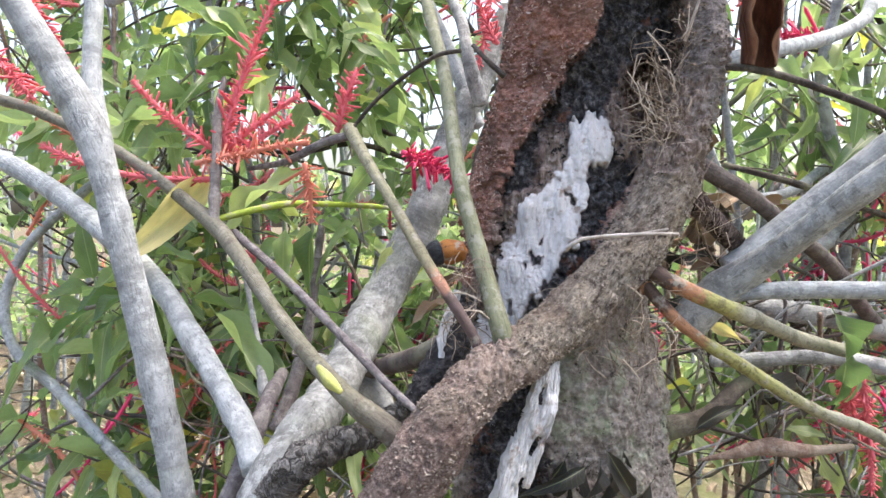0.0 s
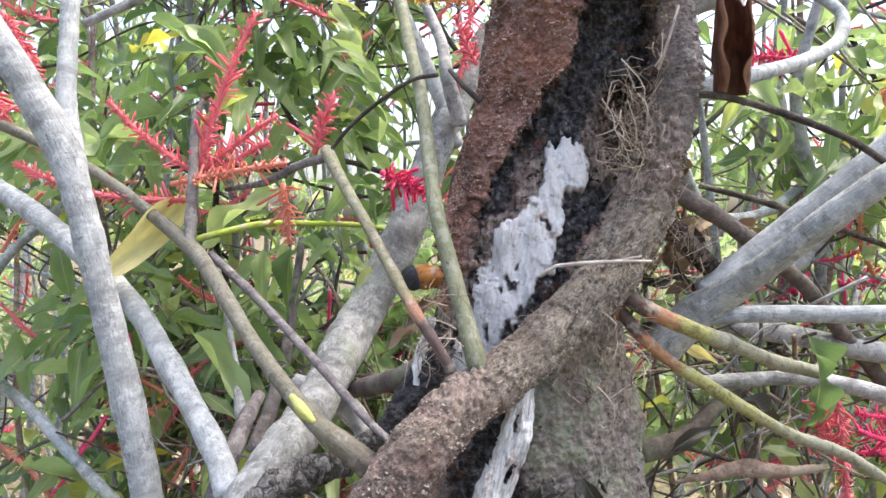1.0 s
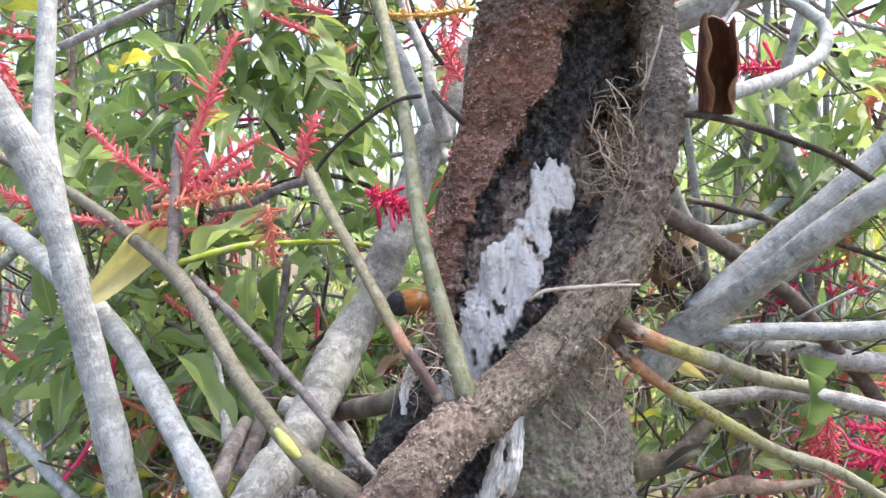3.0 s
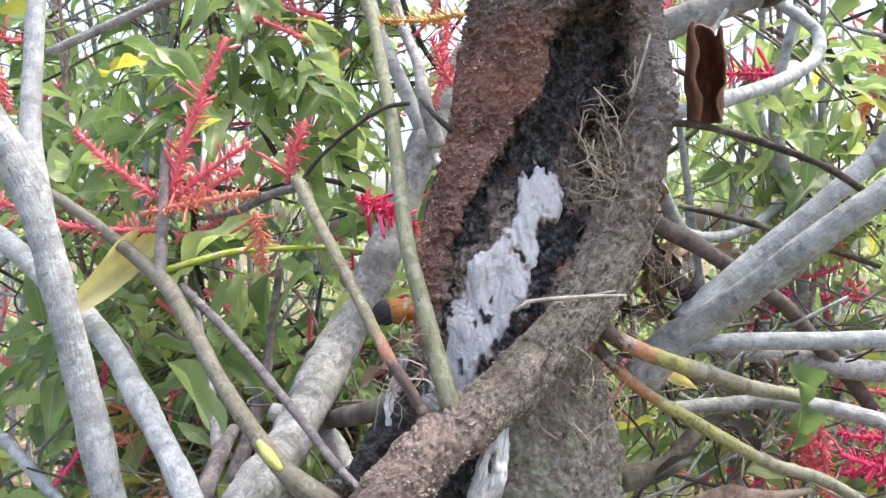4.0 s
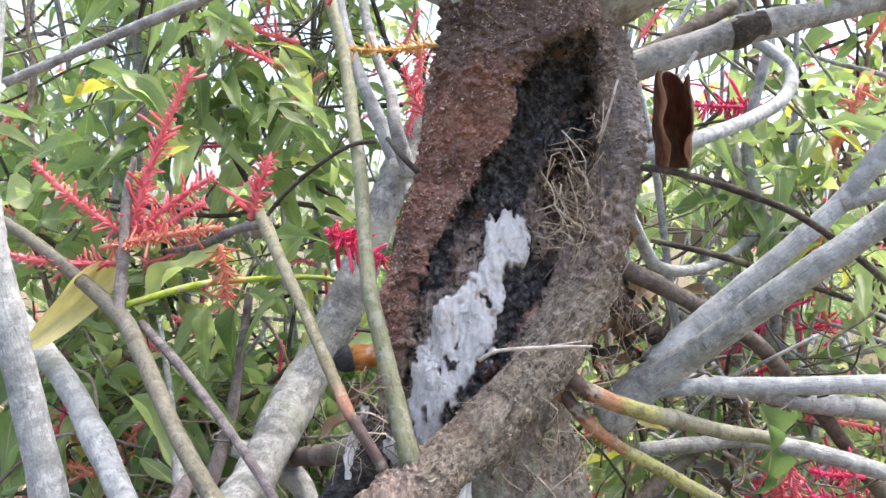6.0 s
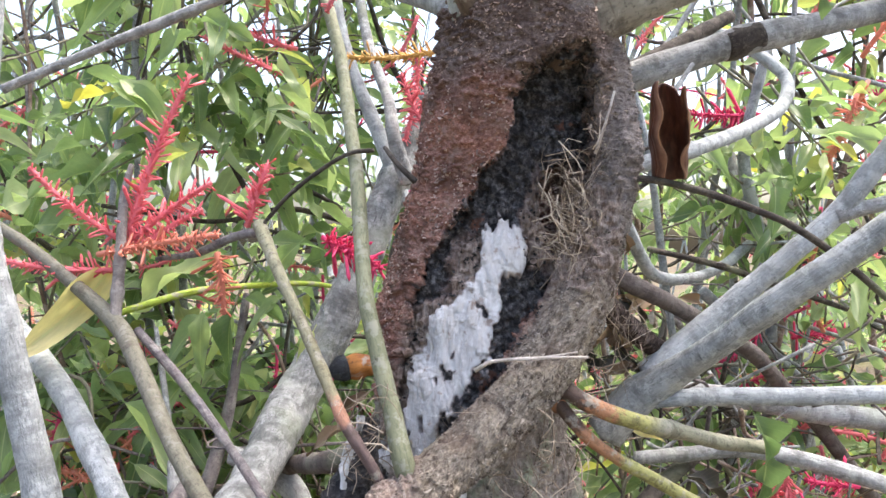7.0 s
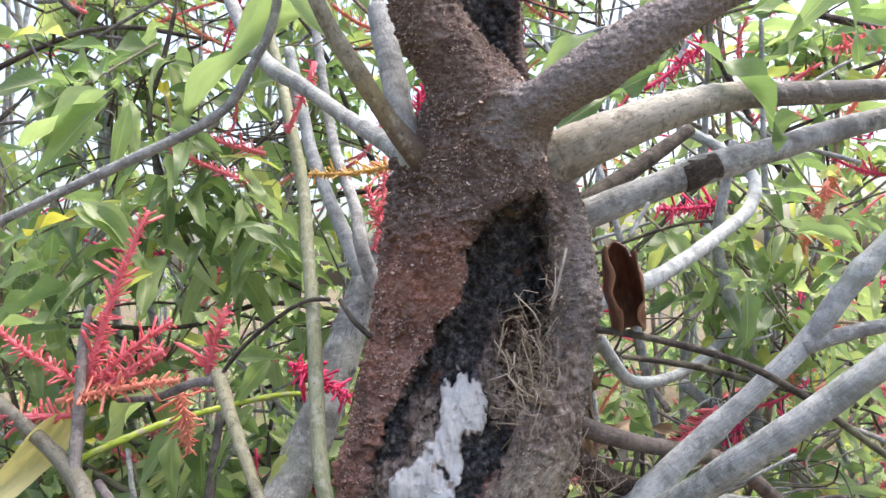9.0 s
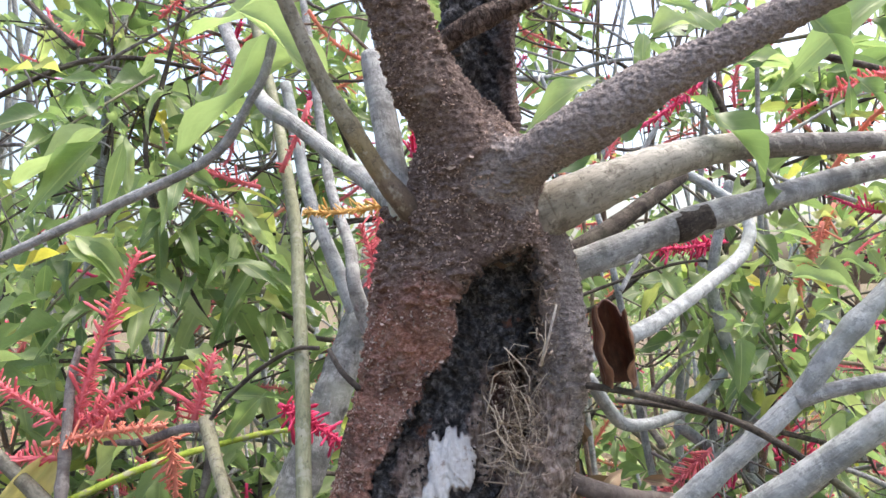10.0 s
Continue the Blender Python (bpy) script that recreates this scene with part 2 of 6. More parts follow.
def mud_material():
    a = Mat("grey_earthy_bark", 0.95, spec=0.1)
    o = a.coords("Object")
    g = a.noise(o, 140, 6, 0.75)
    c = a.ramp(g, [(0.3, (0.085, 0.07, 0.058)), (0.5, (0.27, 0.225, 0.19)), (0.72, (0.46, 0.41, 0.36))])
    c = a.mix(a.ramp(a.noise(o, 24, 4), [(0.55, 0.0), (0.68, 0.6)]), c, a.ramp(g, [(0.3, (0.12, 0.14, 0.08)), (0.7, (0.38, 0.43, 0.28))]))
    c = a.mix(a.ramp(a.noise(o, 62, 4, 0.7), [(0.58, 0.0), (0.64, 0.9)]), c, (0.02, 0.016, 0.014))
    c = a.mix(a.ramp(a.noise(o, 45, 5, 0.7), [(0.6, 0.0), (0.68, 0.7)]), c, (0.5, 0.49, 0.46))
    a.colour(c)
    return a.bump(g, 1.0, 0.005).m


CHAR, ROT, MUD = char_material(), rot_material(), mud_material()
GREYROT = bark_rough("grey_rotten_wood", (0.055, 0.048, 0.043), (0.24, 0.222, 0.208), (0.48, 0.46, 0.435), (0.2, 0.16, 0.14), 0.05)


def body_material():
    """Bark of the old trunk: brown and red scales, dusty stem, charcoal, bleached rot and earth, by the masks of the skin."""
    a = Mat("old_trunk_bark", 0.88, spec=0.22)

    def mask(name):
        n = a.n.new("ShaderNodeAttribute")
        n.attribute_name = name
        return n.outputs["Fac"]

    o, flat = a.coords("Object"), a.coords("Object", (1, 1, 1.7))
    g = a.noise(flat, 300, 6, 0.82)
    scale = a.noise(flat, 95, 6, 0.78, 0.5)
    broad = a.noise(o, 22, 4, 0.65)
    lean = a.n.new("ShaderNodeMapping")
    lean.vector_type = "TEXTURE"
    lean.inputs["Rotation"].default_value = (0, radians(39), 0)
    lean.inputs["Scale"].default_value = (1, 1, 3.0)
    a.l.new(a.coords("Object"), lean.inputs["Vector"])
    strands = a.noise(lean.outputs[0], 330, 6, 0.82)
    upright = a.coords("Object", (1, 1, 0.2))

    def tones(fac, low, mid, high):
        return a.ramp(fac, [(0.3, low), (0.5, mid), (0.72, high)])

    brown = tones(g, (0.03, 0.02, 0.017), (0.165, 0.115, 0.1), (0.47, 0.38, 0.34))
    brown = a.mix(a.ramp(scale, [(0.53, 0.0), (0.62, 0.55)]), brown, (0.32, 0.25, 0.215))
    brown = a.mix(a.ramp(broad, [(0.36, 0.55), (0.52, 0.0)]), brown, (0.06, 0.038, 0.034))
    rust = tones(g, (0.055, 0.019, 0.013), (0.35, 0.163, 0.12), (0.7, 0.46, 0.375))
    rust = a.mix(a.ramp(scale, [(0.54, 0.0), (0.64, 0.5)]), rust, (0.42, 0.27, 0.215))
    rust = a.mix(a.ramp(scale, [(0.36, 0.5), (0.46, 0.0)]), rust, (0.1, 0.04, 0.03))
    pallid = a.ramp(a.noise(o, 42, 5, 0.7), [(0.55, 0.0), (0.66, 0.55)])
    brown = a.mix(pallid, brown, (0.3, 0.245, 0.215))
    rust = a.mix(pallid, rust, (0.42, 0.3, 0.25))
    rust = a.mix(a.ramp(a.noise(o, 33, 5, 0.7), [(0.38, 0.65), (0.5, 0.0)]), rust, (0.12, 0.06, 0.048))
    hot = a.math("MULTIPLY", mask("red"), a.ramp(a.noise(o, 15, 4), [(0.3, 0.35), (0.55, 1.0)]))
    c = a.mix(hot, brown, rust)
    dusty = tones(strands, (0.065, 0.052, 0.042), (0.275, 0.232, 0.188), (0.58, 0.525, 0.44))
    dusty = a.mix(a.ramp(a.noise(o, 60, 5, 0.75), [(0.52, 0.0), (0.6, 0.75)]), dusty, tones(g, (0.15, 0.118, 0.085), (0.36, 0.3, 0.225), (0.58, 0.51, 0.41)))
    dusty = a.mix(a.ramp(a.noise(o, 95, 5, 0.75), [(0.36, 0.85), (0.45, 0.0)]), dusty, (0.055, 0.036, 0.03))
    dusty = a.mix(a.ramp(broad, [(0.4, 0.6), (0.52, 0.0)]), dusty, (0.12, 0.08, 0.064))
    dusty = a.mix(a.ramp(a.noise(lean.outputs[0], 120, 5, 0.75), [(0.37, 0.8), (0.45, 0.0)]), dusty, (0.06, 0.042, 0.035))
    c = a.mix(mask("dust"), c, dusty)
    ashen = tones(g, (0.09, 0.077, 0.075), (0.3, 0.262, 0.255), (0.52, 0.48, 0.465))
    ashen = a.mix(a.ramp(a.noise(a.coords("Object", (0.35, 0.35, 1.6)), 160, 4, 0.7), [(0.6, 0.0), (0.68, 0.6)]), ashen, (0.1, 0.08, 0.076))
    c = a.mix(a.math("MULTIPLY", mask("grey"), 0.85), c, ashen)
    earth = tones(a.noise(o, 140, 6, 0.75), (0.08, 0.066, 0.058), (0.265, 0.228, 0.2), (0.47, 0.43, 0.39))
    earth = a.mix(a.ramp(a.noise(o, 26, 4), [(0.52, 0.0), (0.66, 0.65)]), earth, (0.3, 0.36, 0.23))
    earth = a.mix(a.ramp(a.noise(o, 110, 4, 0.7), [(0.6, 0.0), (0.65, 0.85)]), earth, (0.03, 0.024, 0.02))
    c = a.mix(mask("mud"), c, earth)
    fibre = a.noise(upright, 230, 5, 0.75)
    web = tones(fibre, (0.05, 0.034, 0.028), (0.29, 0.22, 0.185), (0.58, 0.51, 0.46))
    c = a.mix(mask("web"), c, web)
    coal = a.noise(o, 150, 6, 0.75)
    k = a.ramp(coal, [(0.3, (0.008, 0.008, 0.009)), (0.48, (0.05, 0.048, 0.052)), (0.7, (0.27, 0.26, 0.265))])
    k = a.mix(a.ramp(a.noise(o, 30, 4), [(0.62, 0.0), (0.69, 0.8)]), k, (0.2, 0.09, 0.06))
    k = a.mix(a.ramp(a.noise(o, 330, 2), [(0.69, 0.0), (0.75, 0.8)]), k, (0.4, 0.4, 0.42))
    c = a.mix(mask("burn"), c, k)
    white = a.ramp(fibre, [(0.28, (0.36, 0.31, 0.29)), (0.4, (0.65, 0.635, 0.64)), (0.7, (0.82, 0.82, 0.835))])
    white = a.mix(a.ramp(a.noise(o, 70, 4, 0.7), [(0.58, 0.0), (0.66, 0.8)]), white, (0.36, 0.27, 0.225))
    c = a.mix(mask("rot"), c, white)
    a.colour(c)
    h = a.math("ADD", a.math("ADD", g, a.math("MULTIPLY", scale, 1.2)), a.math("MULTIPLY", strands, mask("dust")))
    return a.bump(h, 0.9, 0.0028).m


BODY = body_material()


def leaf_material(name, stops, rnd, rough=0.38, share=0.46, glow=1.7):
    """Green blade with a paler midrib and side veins; the tone changes from leaf to leaf."""
    a = Mat(name, rough, spec=0.55)
    if rnd == "object":
        r = a.n.new("ShaderNodeObjectInfo").outputs["Random"]
    else:
        r = a.n.new("ShaderNodeNewGeometry").outputs["Random Per Island"]
    base = a.ramp(r, stops)
    uv = a.coords("UV")
    sep = a.n.new("ShaderNodeSeparateXYZ")
    a.l.new(uv, sep.inputs[0])
    across = a.math("ABSOLUTE", a.math("SUBTRACT", sep.outputs[1], 0.5))
    rib = a.ramp(across, [(0.015, 1.0), (0.04, 0.0)])
    veins = a.math("SINE", a.math("MULTIPLY", a.math("SUBTRACT", sep.outputs[0], a.math("MULTIPLY", across, 0.5)), 75.0))
    veins = a.ramp(veins, [(0.8, 0.0), (1.0, 0.15)])
    blot = a.noise(uv, 5, 4)
    c = a.mix(a.ramp(blot, [(0.35, 0.45), (0.6, 0.0)]), base, a.mix(0.4, base, (0.03, 0.06, 0.015)))
    c = a.mix(rib, c, a.mix(0.3, base, (0.5, 0.55, 0.25)))
    c = a.mix(veins, c, a.mix(0.4, base, (0.4, 0.45, 0.2)))
    spots = a.ramp(a.noise(uv, 17, 3), [(0.7, 0.0), (0.75, 0.7)])
    c = a.mix(spots, c, (0.16, 0.1, 0.04))
    a.colour(c)
    a.bump(a.math("ADD", a.math("MULTIPLY", rib, 2.0), blot), 0.25, 0.001)
    x = a.n.new("ShaderNodeMix")
    x.data_type, x.blend_type = "RGBA", "MULTIPLY"
    x.inputs[0].default_value = 1.0
    a.l.new(c, x.inputs[6])
    x.inputs[7].default_value = (glow * 0.97, glow * 1.04, glow * 0.78, 1)
    return a.through_light(x.outputs[2], share).m


GREENS = [(0.0, (0.09, 0.145, 0.06)), (0.3, (0.175, 0.25, 0.105)), (0.6, (0.255, 0.335, 0.16)), (0.88, (0.345, 0.415, 0.205)), (0.985, (0.42, 0.43, 0.12)), (1.0, (0.52, 0.45, 0.08))]
LEAF = leaf_material("green_leaf", GREENS, "object")
LEAFMASS = leaf_material("green_leaf_mass", GREENS, "island")
YELLOW = leaf_material("yellow_leaf", [(0.0, (0.64, 0.55, 0.24)), (1.0, (0.68, 0.58, 0.28))], "object", share=0.35)
DRY = leaf_material("dry_leaf", [(0.0, (0.1, 0.06, 0.04)), (0.5, (0.2, 0.12, 0.075)), (1.0, (0.32, 0.22, 0.14))], "object", 0.7, 0.15, 1.0)
LITTER = leaf_material("litter_leaf", [(0.0, (0.13, 0.085, 0.055)), (0.5, (0.28, 0.21, 0.14)), (1.0, (0.44, 0.37, 0.27))], "island", 0.8, 0.1, 1.0)


def flower_material(name, a_col, b_col):
    a = Mat(name, 0.55, spec=0.3)
    r = a.n.new("ShaderNodeNewGeometry").outputs["Random Per Island"]
    c = a.ramp(r, [(0.0, a_col), (0.6, b_col), (1.0, tuple(min(1, v * 1.25 + 0.04) for v in b_col))])
    a.colour(c)
    return a.through_light(c, 0.3).m


PINK = flower_material("pink_red_flower", (0.72, 0.12, 0.155), (0.84, 0.23, 0.27))
ORANGE = flower_material("orange_pink_flower", (0.68, 0.2, 0.14), (0.8, 0.33, 0.24))
MAGENTA = flower_material("magenta_flower", (0.62, 0.035, 0.12), (0.74, 0.07, 0.2))
GOLD = flower_material("gold_flower", (0.66, 0.36, 0.1), (0.74, 0.5, 0.18))


def straw_material():
    a = Mat("dry_straw", 0.8)
    r = a.n.new("ShaderNodeObjectInfo").outputs["Random"]
    a.colour(a.ramp(r, [(0.0, (0.12, 0.088, 0.066)), (0.5, (0.3, 0.235, 0.175)), (1.0, (0.58, 0.49, 0.39))]))
    return a.m


STRAW = straw_material()
BLEACHED = bark_pale("bleached_stalk", (0.42, 0.36, 0.32), (0.58, 0.52, 0.47), (0.68, 0.63, 0.58), 0.2)


def ground_material():
    a = Mat("leafy_soil", 0.95, spec=0.1)
    o = a.coords("Object")
    g = a.noise(o, 30, 6, 0.7)
    c = a.ramp(g, [(0.3, (0.06, 0.043, 0.03)), (0.5, (0.14, 0.11, 0.08)), (0.7, (0.24, 0.2, 0.15))])
    c = a.mix(a.ramp(a.noise(o, 1.2, 4), [(0.5, 0.0), (0.65, 0.5)]), c, (0.16, 0.2, 0.06))
    a.colour(c)
    return a.bump(g, 0.8, 0.02).m


SOIL = ground_material()


# ---- mesh helpers ----
def mesh_of(name, verts, faces, uvs=None, smooth=True):
    me = bpy.data.meshes.new(name)
    me.from_pydata([tuple(v) for v in verts], [], faces)
    if uvs is not None:
        layer = me.uv_layers.new(name="UVMap")
        layer.data.foreach_set("uv", np.asarray(uvs, dtype=np.float32).ravel())
    if smooth:
        me.polygons.foreach_set("use_smooth", [True] * len(me.polygons))
    me.update()
    return me


def part(name, me, material, parent, label=""):
    ob = new(name, me)
    if not me.materials:
        me.materials.append(material)
    ob.parent = parent
    return tagged(ob, label)


def thing(name, label, category, group="", kind=""):
    return tagged(new(name), label, category, group, kind)


def spline(pts, n):
    """Catmull-Rom through rows of numbers, n samples in all, evenly spread in length of the first three columns."""
    p = np.array(pts, dtype=float)
    if len(p) == 2:
        p = np.array([p[0], p[0] * 0.5 + p[1] * 0.5, p[1]])
    q = np.vstack([2 * p[0] - p[1], p, 2 * p[-1] - p[-2]])
    dense = []
    for i in range(1, len(q) - 2):
        a, b, c, d = q[i - 1:i + 3]
        for t in np.linspace(0, 1, 24, endpoint=False):
            dense.append(0.5 * (2 * b + (c - a) * t + (2 * a - 5 * b + 4 * c - d) * t * t + (3 * b - a - 3 * c + d) * t ** 3))
    dense.append(p[-1])
    dense = np.array(dense)
    s = np.r_[0, np.cumsum(np.linalg.norm(np.diff(dense[:, :3], axis=0), axis=1))]
    at = np.linspace(0, s[-1], n)
    return np.stack([np.interp(at, s, dense[:, k]) for k in range(dense.shape[1])], axis=1), s[-1]


def tube_data(pts, radii, segs=10, step=0.006, rough=0.06, freq=45.0, seed=0, knots=0, cap=True, offset=0, grit=0.0):
    """Vertices, faces and UVs of a limb: rings along a spline, uneven in radius, swollen at nodes."""
    rr = np.interp(np.linspace(0, 1, len(pts)), np.linspace(0, 1, len(radii)), radii)
    rows = [(*p, r) for p, r in zip(pts, rr)]
    _, length = spline(rows, 8)
    n = max(5, int(length / step))
    c, length = spline(rows, n)
    rnd = random.Random(seed)
    nodes = [rnd.random() for _ in range(knots)]
    tang = np.gradient(c[:, :3], axis=0)
    tang /= np.linalg.norm(tang, axis=1)[:, None]
    side = np.cross(tang[0], (0.3, 1.0, 0.2))
    side /= np.linalg.norm(side)
    verts, faces, uvs = [], [], []
    mean_r = float(np.mean(rr))
    for i in range(n):
        side = side - tang[i] * np.dot(side, tang[i])
        side /= np.linalg.norm(side)
        up = np.cross(tang[i], side)
        s = i / (n - 1)
        swell = 1 + sum(0.1 * math.exp(-((s - k) * length / (1.2 * mean_r)) ** 2) for k in nodes)
        for j in range(segs):
            a = 2 * math.pi * j / segs
            d = side * math.cos(a) + up * math.sin(a)
            p = c[i, :3] + d * c[i, 3]
            w = 1 + rough * noise.noise(Vector(p * freq) + Vector((seed * 3.1, 0, 0))) + rough * 1.4 * noise.noise(Vector(p * freq * 0.25) + Vector((0, seed * 1.7, 0)))
            if grit:
                w += grit / c[i, 3] * (max(0.0, noise.noise(Vector(p * 210))) + 0.5 * noise.noise(Vector(p * 430)) - 0.35 * max(0.0, 1 - abs(noise.noise(Vector(p * 75))) / 0.1))
            verts.append(c[i, :3] + d * c[i, 3] * w * swell)
    arc = 2 * math.pi * mean_r
    for i in range(n - 1):
        v0, v1 = length * i / (n - 1), length * (i + 1) / (n - 1)
        for j in range(segs):
            k = (j + 1) % segs
            faces.append((offset + i * segs + j, offset + i * segs + k, offset + (i + 1) * segs + k, offset + (i + 1) * segs + j))
            u0, u1 = arc * j / segs, arc * (j + 1) / segs
            uvs += [(u0, v0), (u1, v0), (u1, v1), (u0, v1)]
    if cap:
        for ring, sign in ((0, -1), (n - 1, 1)):
            verts.append(c[ring, :3] + tang[ring] * sign * c[ring, 3] * 0.35)
            top = offset + len(verts) - 1
            for j in range(segs):
                k = (j + 1) % segs
                f = (offset + ring * segs + j, offset + ring * segs + k, top)
                faces.append(f if sign > 0 else f[::-1])
                uvs += [(0, 0), (0.002, 0), (0.001, 0.002)]
    return verts, faces, uvs


def limb(name, parent, material, pts, radii, label="", segs=12, step=0.006, rough=0.06, freq=45.0, seed=0, knots=0, grit=0.0):
    v, f, u = tube_data(pts, [0.88 * r for r in radii], segs, step, rough, freq, seed, knots, grit=grit)
    return part(name, mesh_of(name, v, f, u), material, parent, label)


def leaf_data(seed, width=0.2, fold=0.35, droop=0.35, wave=0.05, n=6):
    """A pointed blade of length 1 along x, with a short stalk; 4 cells across, folded at the midrib, drooping and wavy."""
    r = random.Random(seed)
    ph, tw = r.uniform(0, 6), r.uniform(-0.9, 0.9)
    side = r.uniform(-0.2, 0.2)
    fq = r.uniform(7, 12)
    verts, faces, uvs = [], [], []
    xs = [-0.14, 0.0] + [(i + 1) / n for i in range(n)]
    for x in xs:
        s = max(0.0, x)
        w = 0.008 if x <= 0 else max(0.003, width * math.sin(math.pi * s ** 0.8) ** 0.75 * (1 - 0.15 * s * s) * (1.06 - 0.24 * abs(math.sin(fq * 0.62 * s + ph)) ** 1.6))
        z0 = -droop * s * s
        y0 = side * s * s
        for v in (-1, -0.5, 0, 0.5, 1):
            z = z0 + fold * abs(v) * w + wave * math.sin(fq * s + ph + (1.5 if v > 0 else 0)) * abs(v) ** 1.5 * min(1, s * 4)
            verts.append((x, y0 + v * w * math.cos(tw * s), z + v * w * math.sin(tw * s)))
    for i in range(len(xs) - 1):
        for j in range(4):
            a = i * 5 + j
            faces.append((a, a + 5, a + 6, a + 1))
            x0, x1 = (max(0, xs[i]), max(0, xs[i + 1]))
            uvs += [(x0, j / 4), (x1, j / 4), (x1, (j + 1) / 4), (x0, (j + 1) / 4)]
    return np.array(verts), faces, uvs


LEAVES = []
for k in range(14):
    r = random.Random(k)
    LEAVES.append(leaf_data(k, r.uniform(0.13, 0.2), r.uniform(0.2, 1.2), r.uniform(-0.1, 0.8), r.uniform(0.05, 0.17), 12))
LEAF_MESH = [mesh_of("leaf", *d) for d in LEAVES]
YELLOW_MESH = [mesh_of("leaf", *d) for d in LEAVES[:4]]
DRY_MESH = [mesh_of("dry_leaf", *leaf_data(60 + k, 0.24, 0.9, 0.5, 0.12)) for k in range(4)]


def frame_of(at, way, up, size):
    x = Vector(way).normalized()
    z = Vector(up)
    z = (z - x * z.dot(x)).normalized()
    y = z.cross(x)
    m = Matrix((x, y, z)).transposed().to_4x4()
    return Matrix.Translation(at) @ m @ Matrix.Diagonal((size, size, size, 1))


def leaf(parent, base, tip, up=(0, -0.4, 1), mesh=None, material=None, kind=0, label="", wide=1.0):
    """One leaf from its base to its tip."""
    base, tip = Vector(base), Vector(tip)
    ob = part("leaf", (mesh or LEAF_MESH)[kind % len(mesh or LEAF_MESH)], material or LEAF, parent, label)
    ob.matrix_world = frame_of(base, tip - base, up, (tip - base).length) @ Matrix.Diagonal((1, wide, 1, 1))
    return ob


def spike_data(length=0.12, n=46, seed=0, size=0.009, bend=0.15, dense=1.0, offset=0):
    """A flower spike along x: a thin stalk set with small finger-shaped flowers."""
    r = random.Random(seed)
    path = [(length * t, bend * length * math.sin(2.2 * t), bend * 0.6 * length * t * t) for t in np.linspace(0, 1, 6)]
    verts, faces, _ = tube_data(path, [0.0035, 0.0028], 6, 0.012, 0.1, 200, seed, offset=offset)
    c, _ = spline([(*p, 0) for p in path], 60)
    dense *= 1.9
    for k in range(int(n * dense)):
        t = 0.06 + 0.94 * (k + r.random()) / (n * dense)
        p = c[min(59, int(t * 59)), :3]
        a = k * 2.4 + r.uniform(-0.4, 0.4)
        lean = r.uniform(-0.1, 1.1)
        d = Vector((lean, math.cos(a), math.sin(a))).normalized()
        ln = 1.35 * size * r.lognormvariate(-0.12, 0.42) * (1.15 - 0.55 * t)
        e = d.orthogonal().normalized()
        g = d.cross(e)
        b = offset + len(verts)
        for at, w in ((0.0, 0.8), (0.5, 1.0), (0.85, 1.15)):
            for q in range(4):
                o = e * math.cos(q * 1.571) + g * math.sin(q * 1.571)
                verts.append(np.array(Vector(p) + d * ln * at + o * (0.0005 + 0.042 * ln) * w))
        verts.append(np.array(Vector(p) + d * ln))
        for ring in range(2):
            for q in range(4):
                w = (q + 1) % 4
                faces.append((b + ring * 4 + q, b + ring * 4 + w, b + ring * 4 + 4 + w, b + ring * 4 + 4 + q))
        for q in range(4):
            faces.append((b + 8 + q, b + 8 + (q + 1) % 4, b + 12))
    return verts, faces


def spike(parent, base, tip, material=PINK, seed=0, n=46, size=0.0095, bend=0.12, label="", up=(0, -1, 0.3), name="flower_spike"):
    base, tip = Vector(base), Vector(tip)
    ln = (tip - base).length
    v, f = spike_data(ln, n, seed, size, bend)
    ob = part(name, mesh_of("flower_spike", v, f), material, parent, label)
    ob.matrix_world = frame_of(base, tip - base, up, 1.0)
    return ob


# ---- ground ----
def ground():
    n, half = 70, 60.0
    axis = np.sign(np.linspace(-1, 1, n)) * np.abs(np.linspace(-1, 1, n)) ** 2.4 * half
    verts = [(x, y, 0.03 * noise.noise(Vector((x * 1.3, y * 1.3, 0))) + 0.05 * noise.noise(Vector((x * 0.3, y * 0.3, 4)))) for y in axis for x in axis]
    faces = [(j * n + i, j * n + i + 1, (j + 1) * n + i + 1, (j + 1) * n + i) for j in range(n - 1) for i in range(n - 1)]
    ob = new("ground", mesh_of("ground", verts, faces))
    ob.data.materials.append(SOIL)
    tagged(ob, "pale brown forest soil strewn with dry litter", "ground", kind="structure")


ground()

# ---- the flowering tree: trunk ----
tree = thing("flowering_tree", "old gnarled tree with charred hollow trunk and pink flower spikes", "tree")


def edges(left, right, cy, ry):
    """A row of the trunk from its two outlines."""
    return ((left[2] + right[2]) / 2, (left[0] + right[0]) / 2, cy, (right[0] - left[0]) / 2, ry)


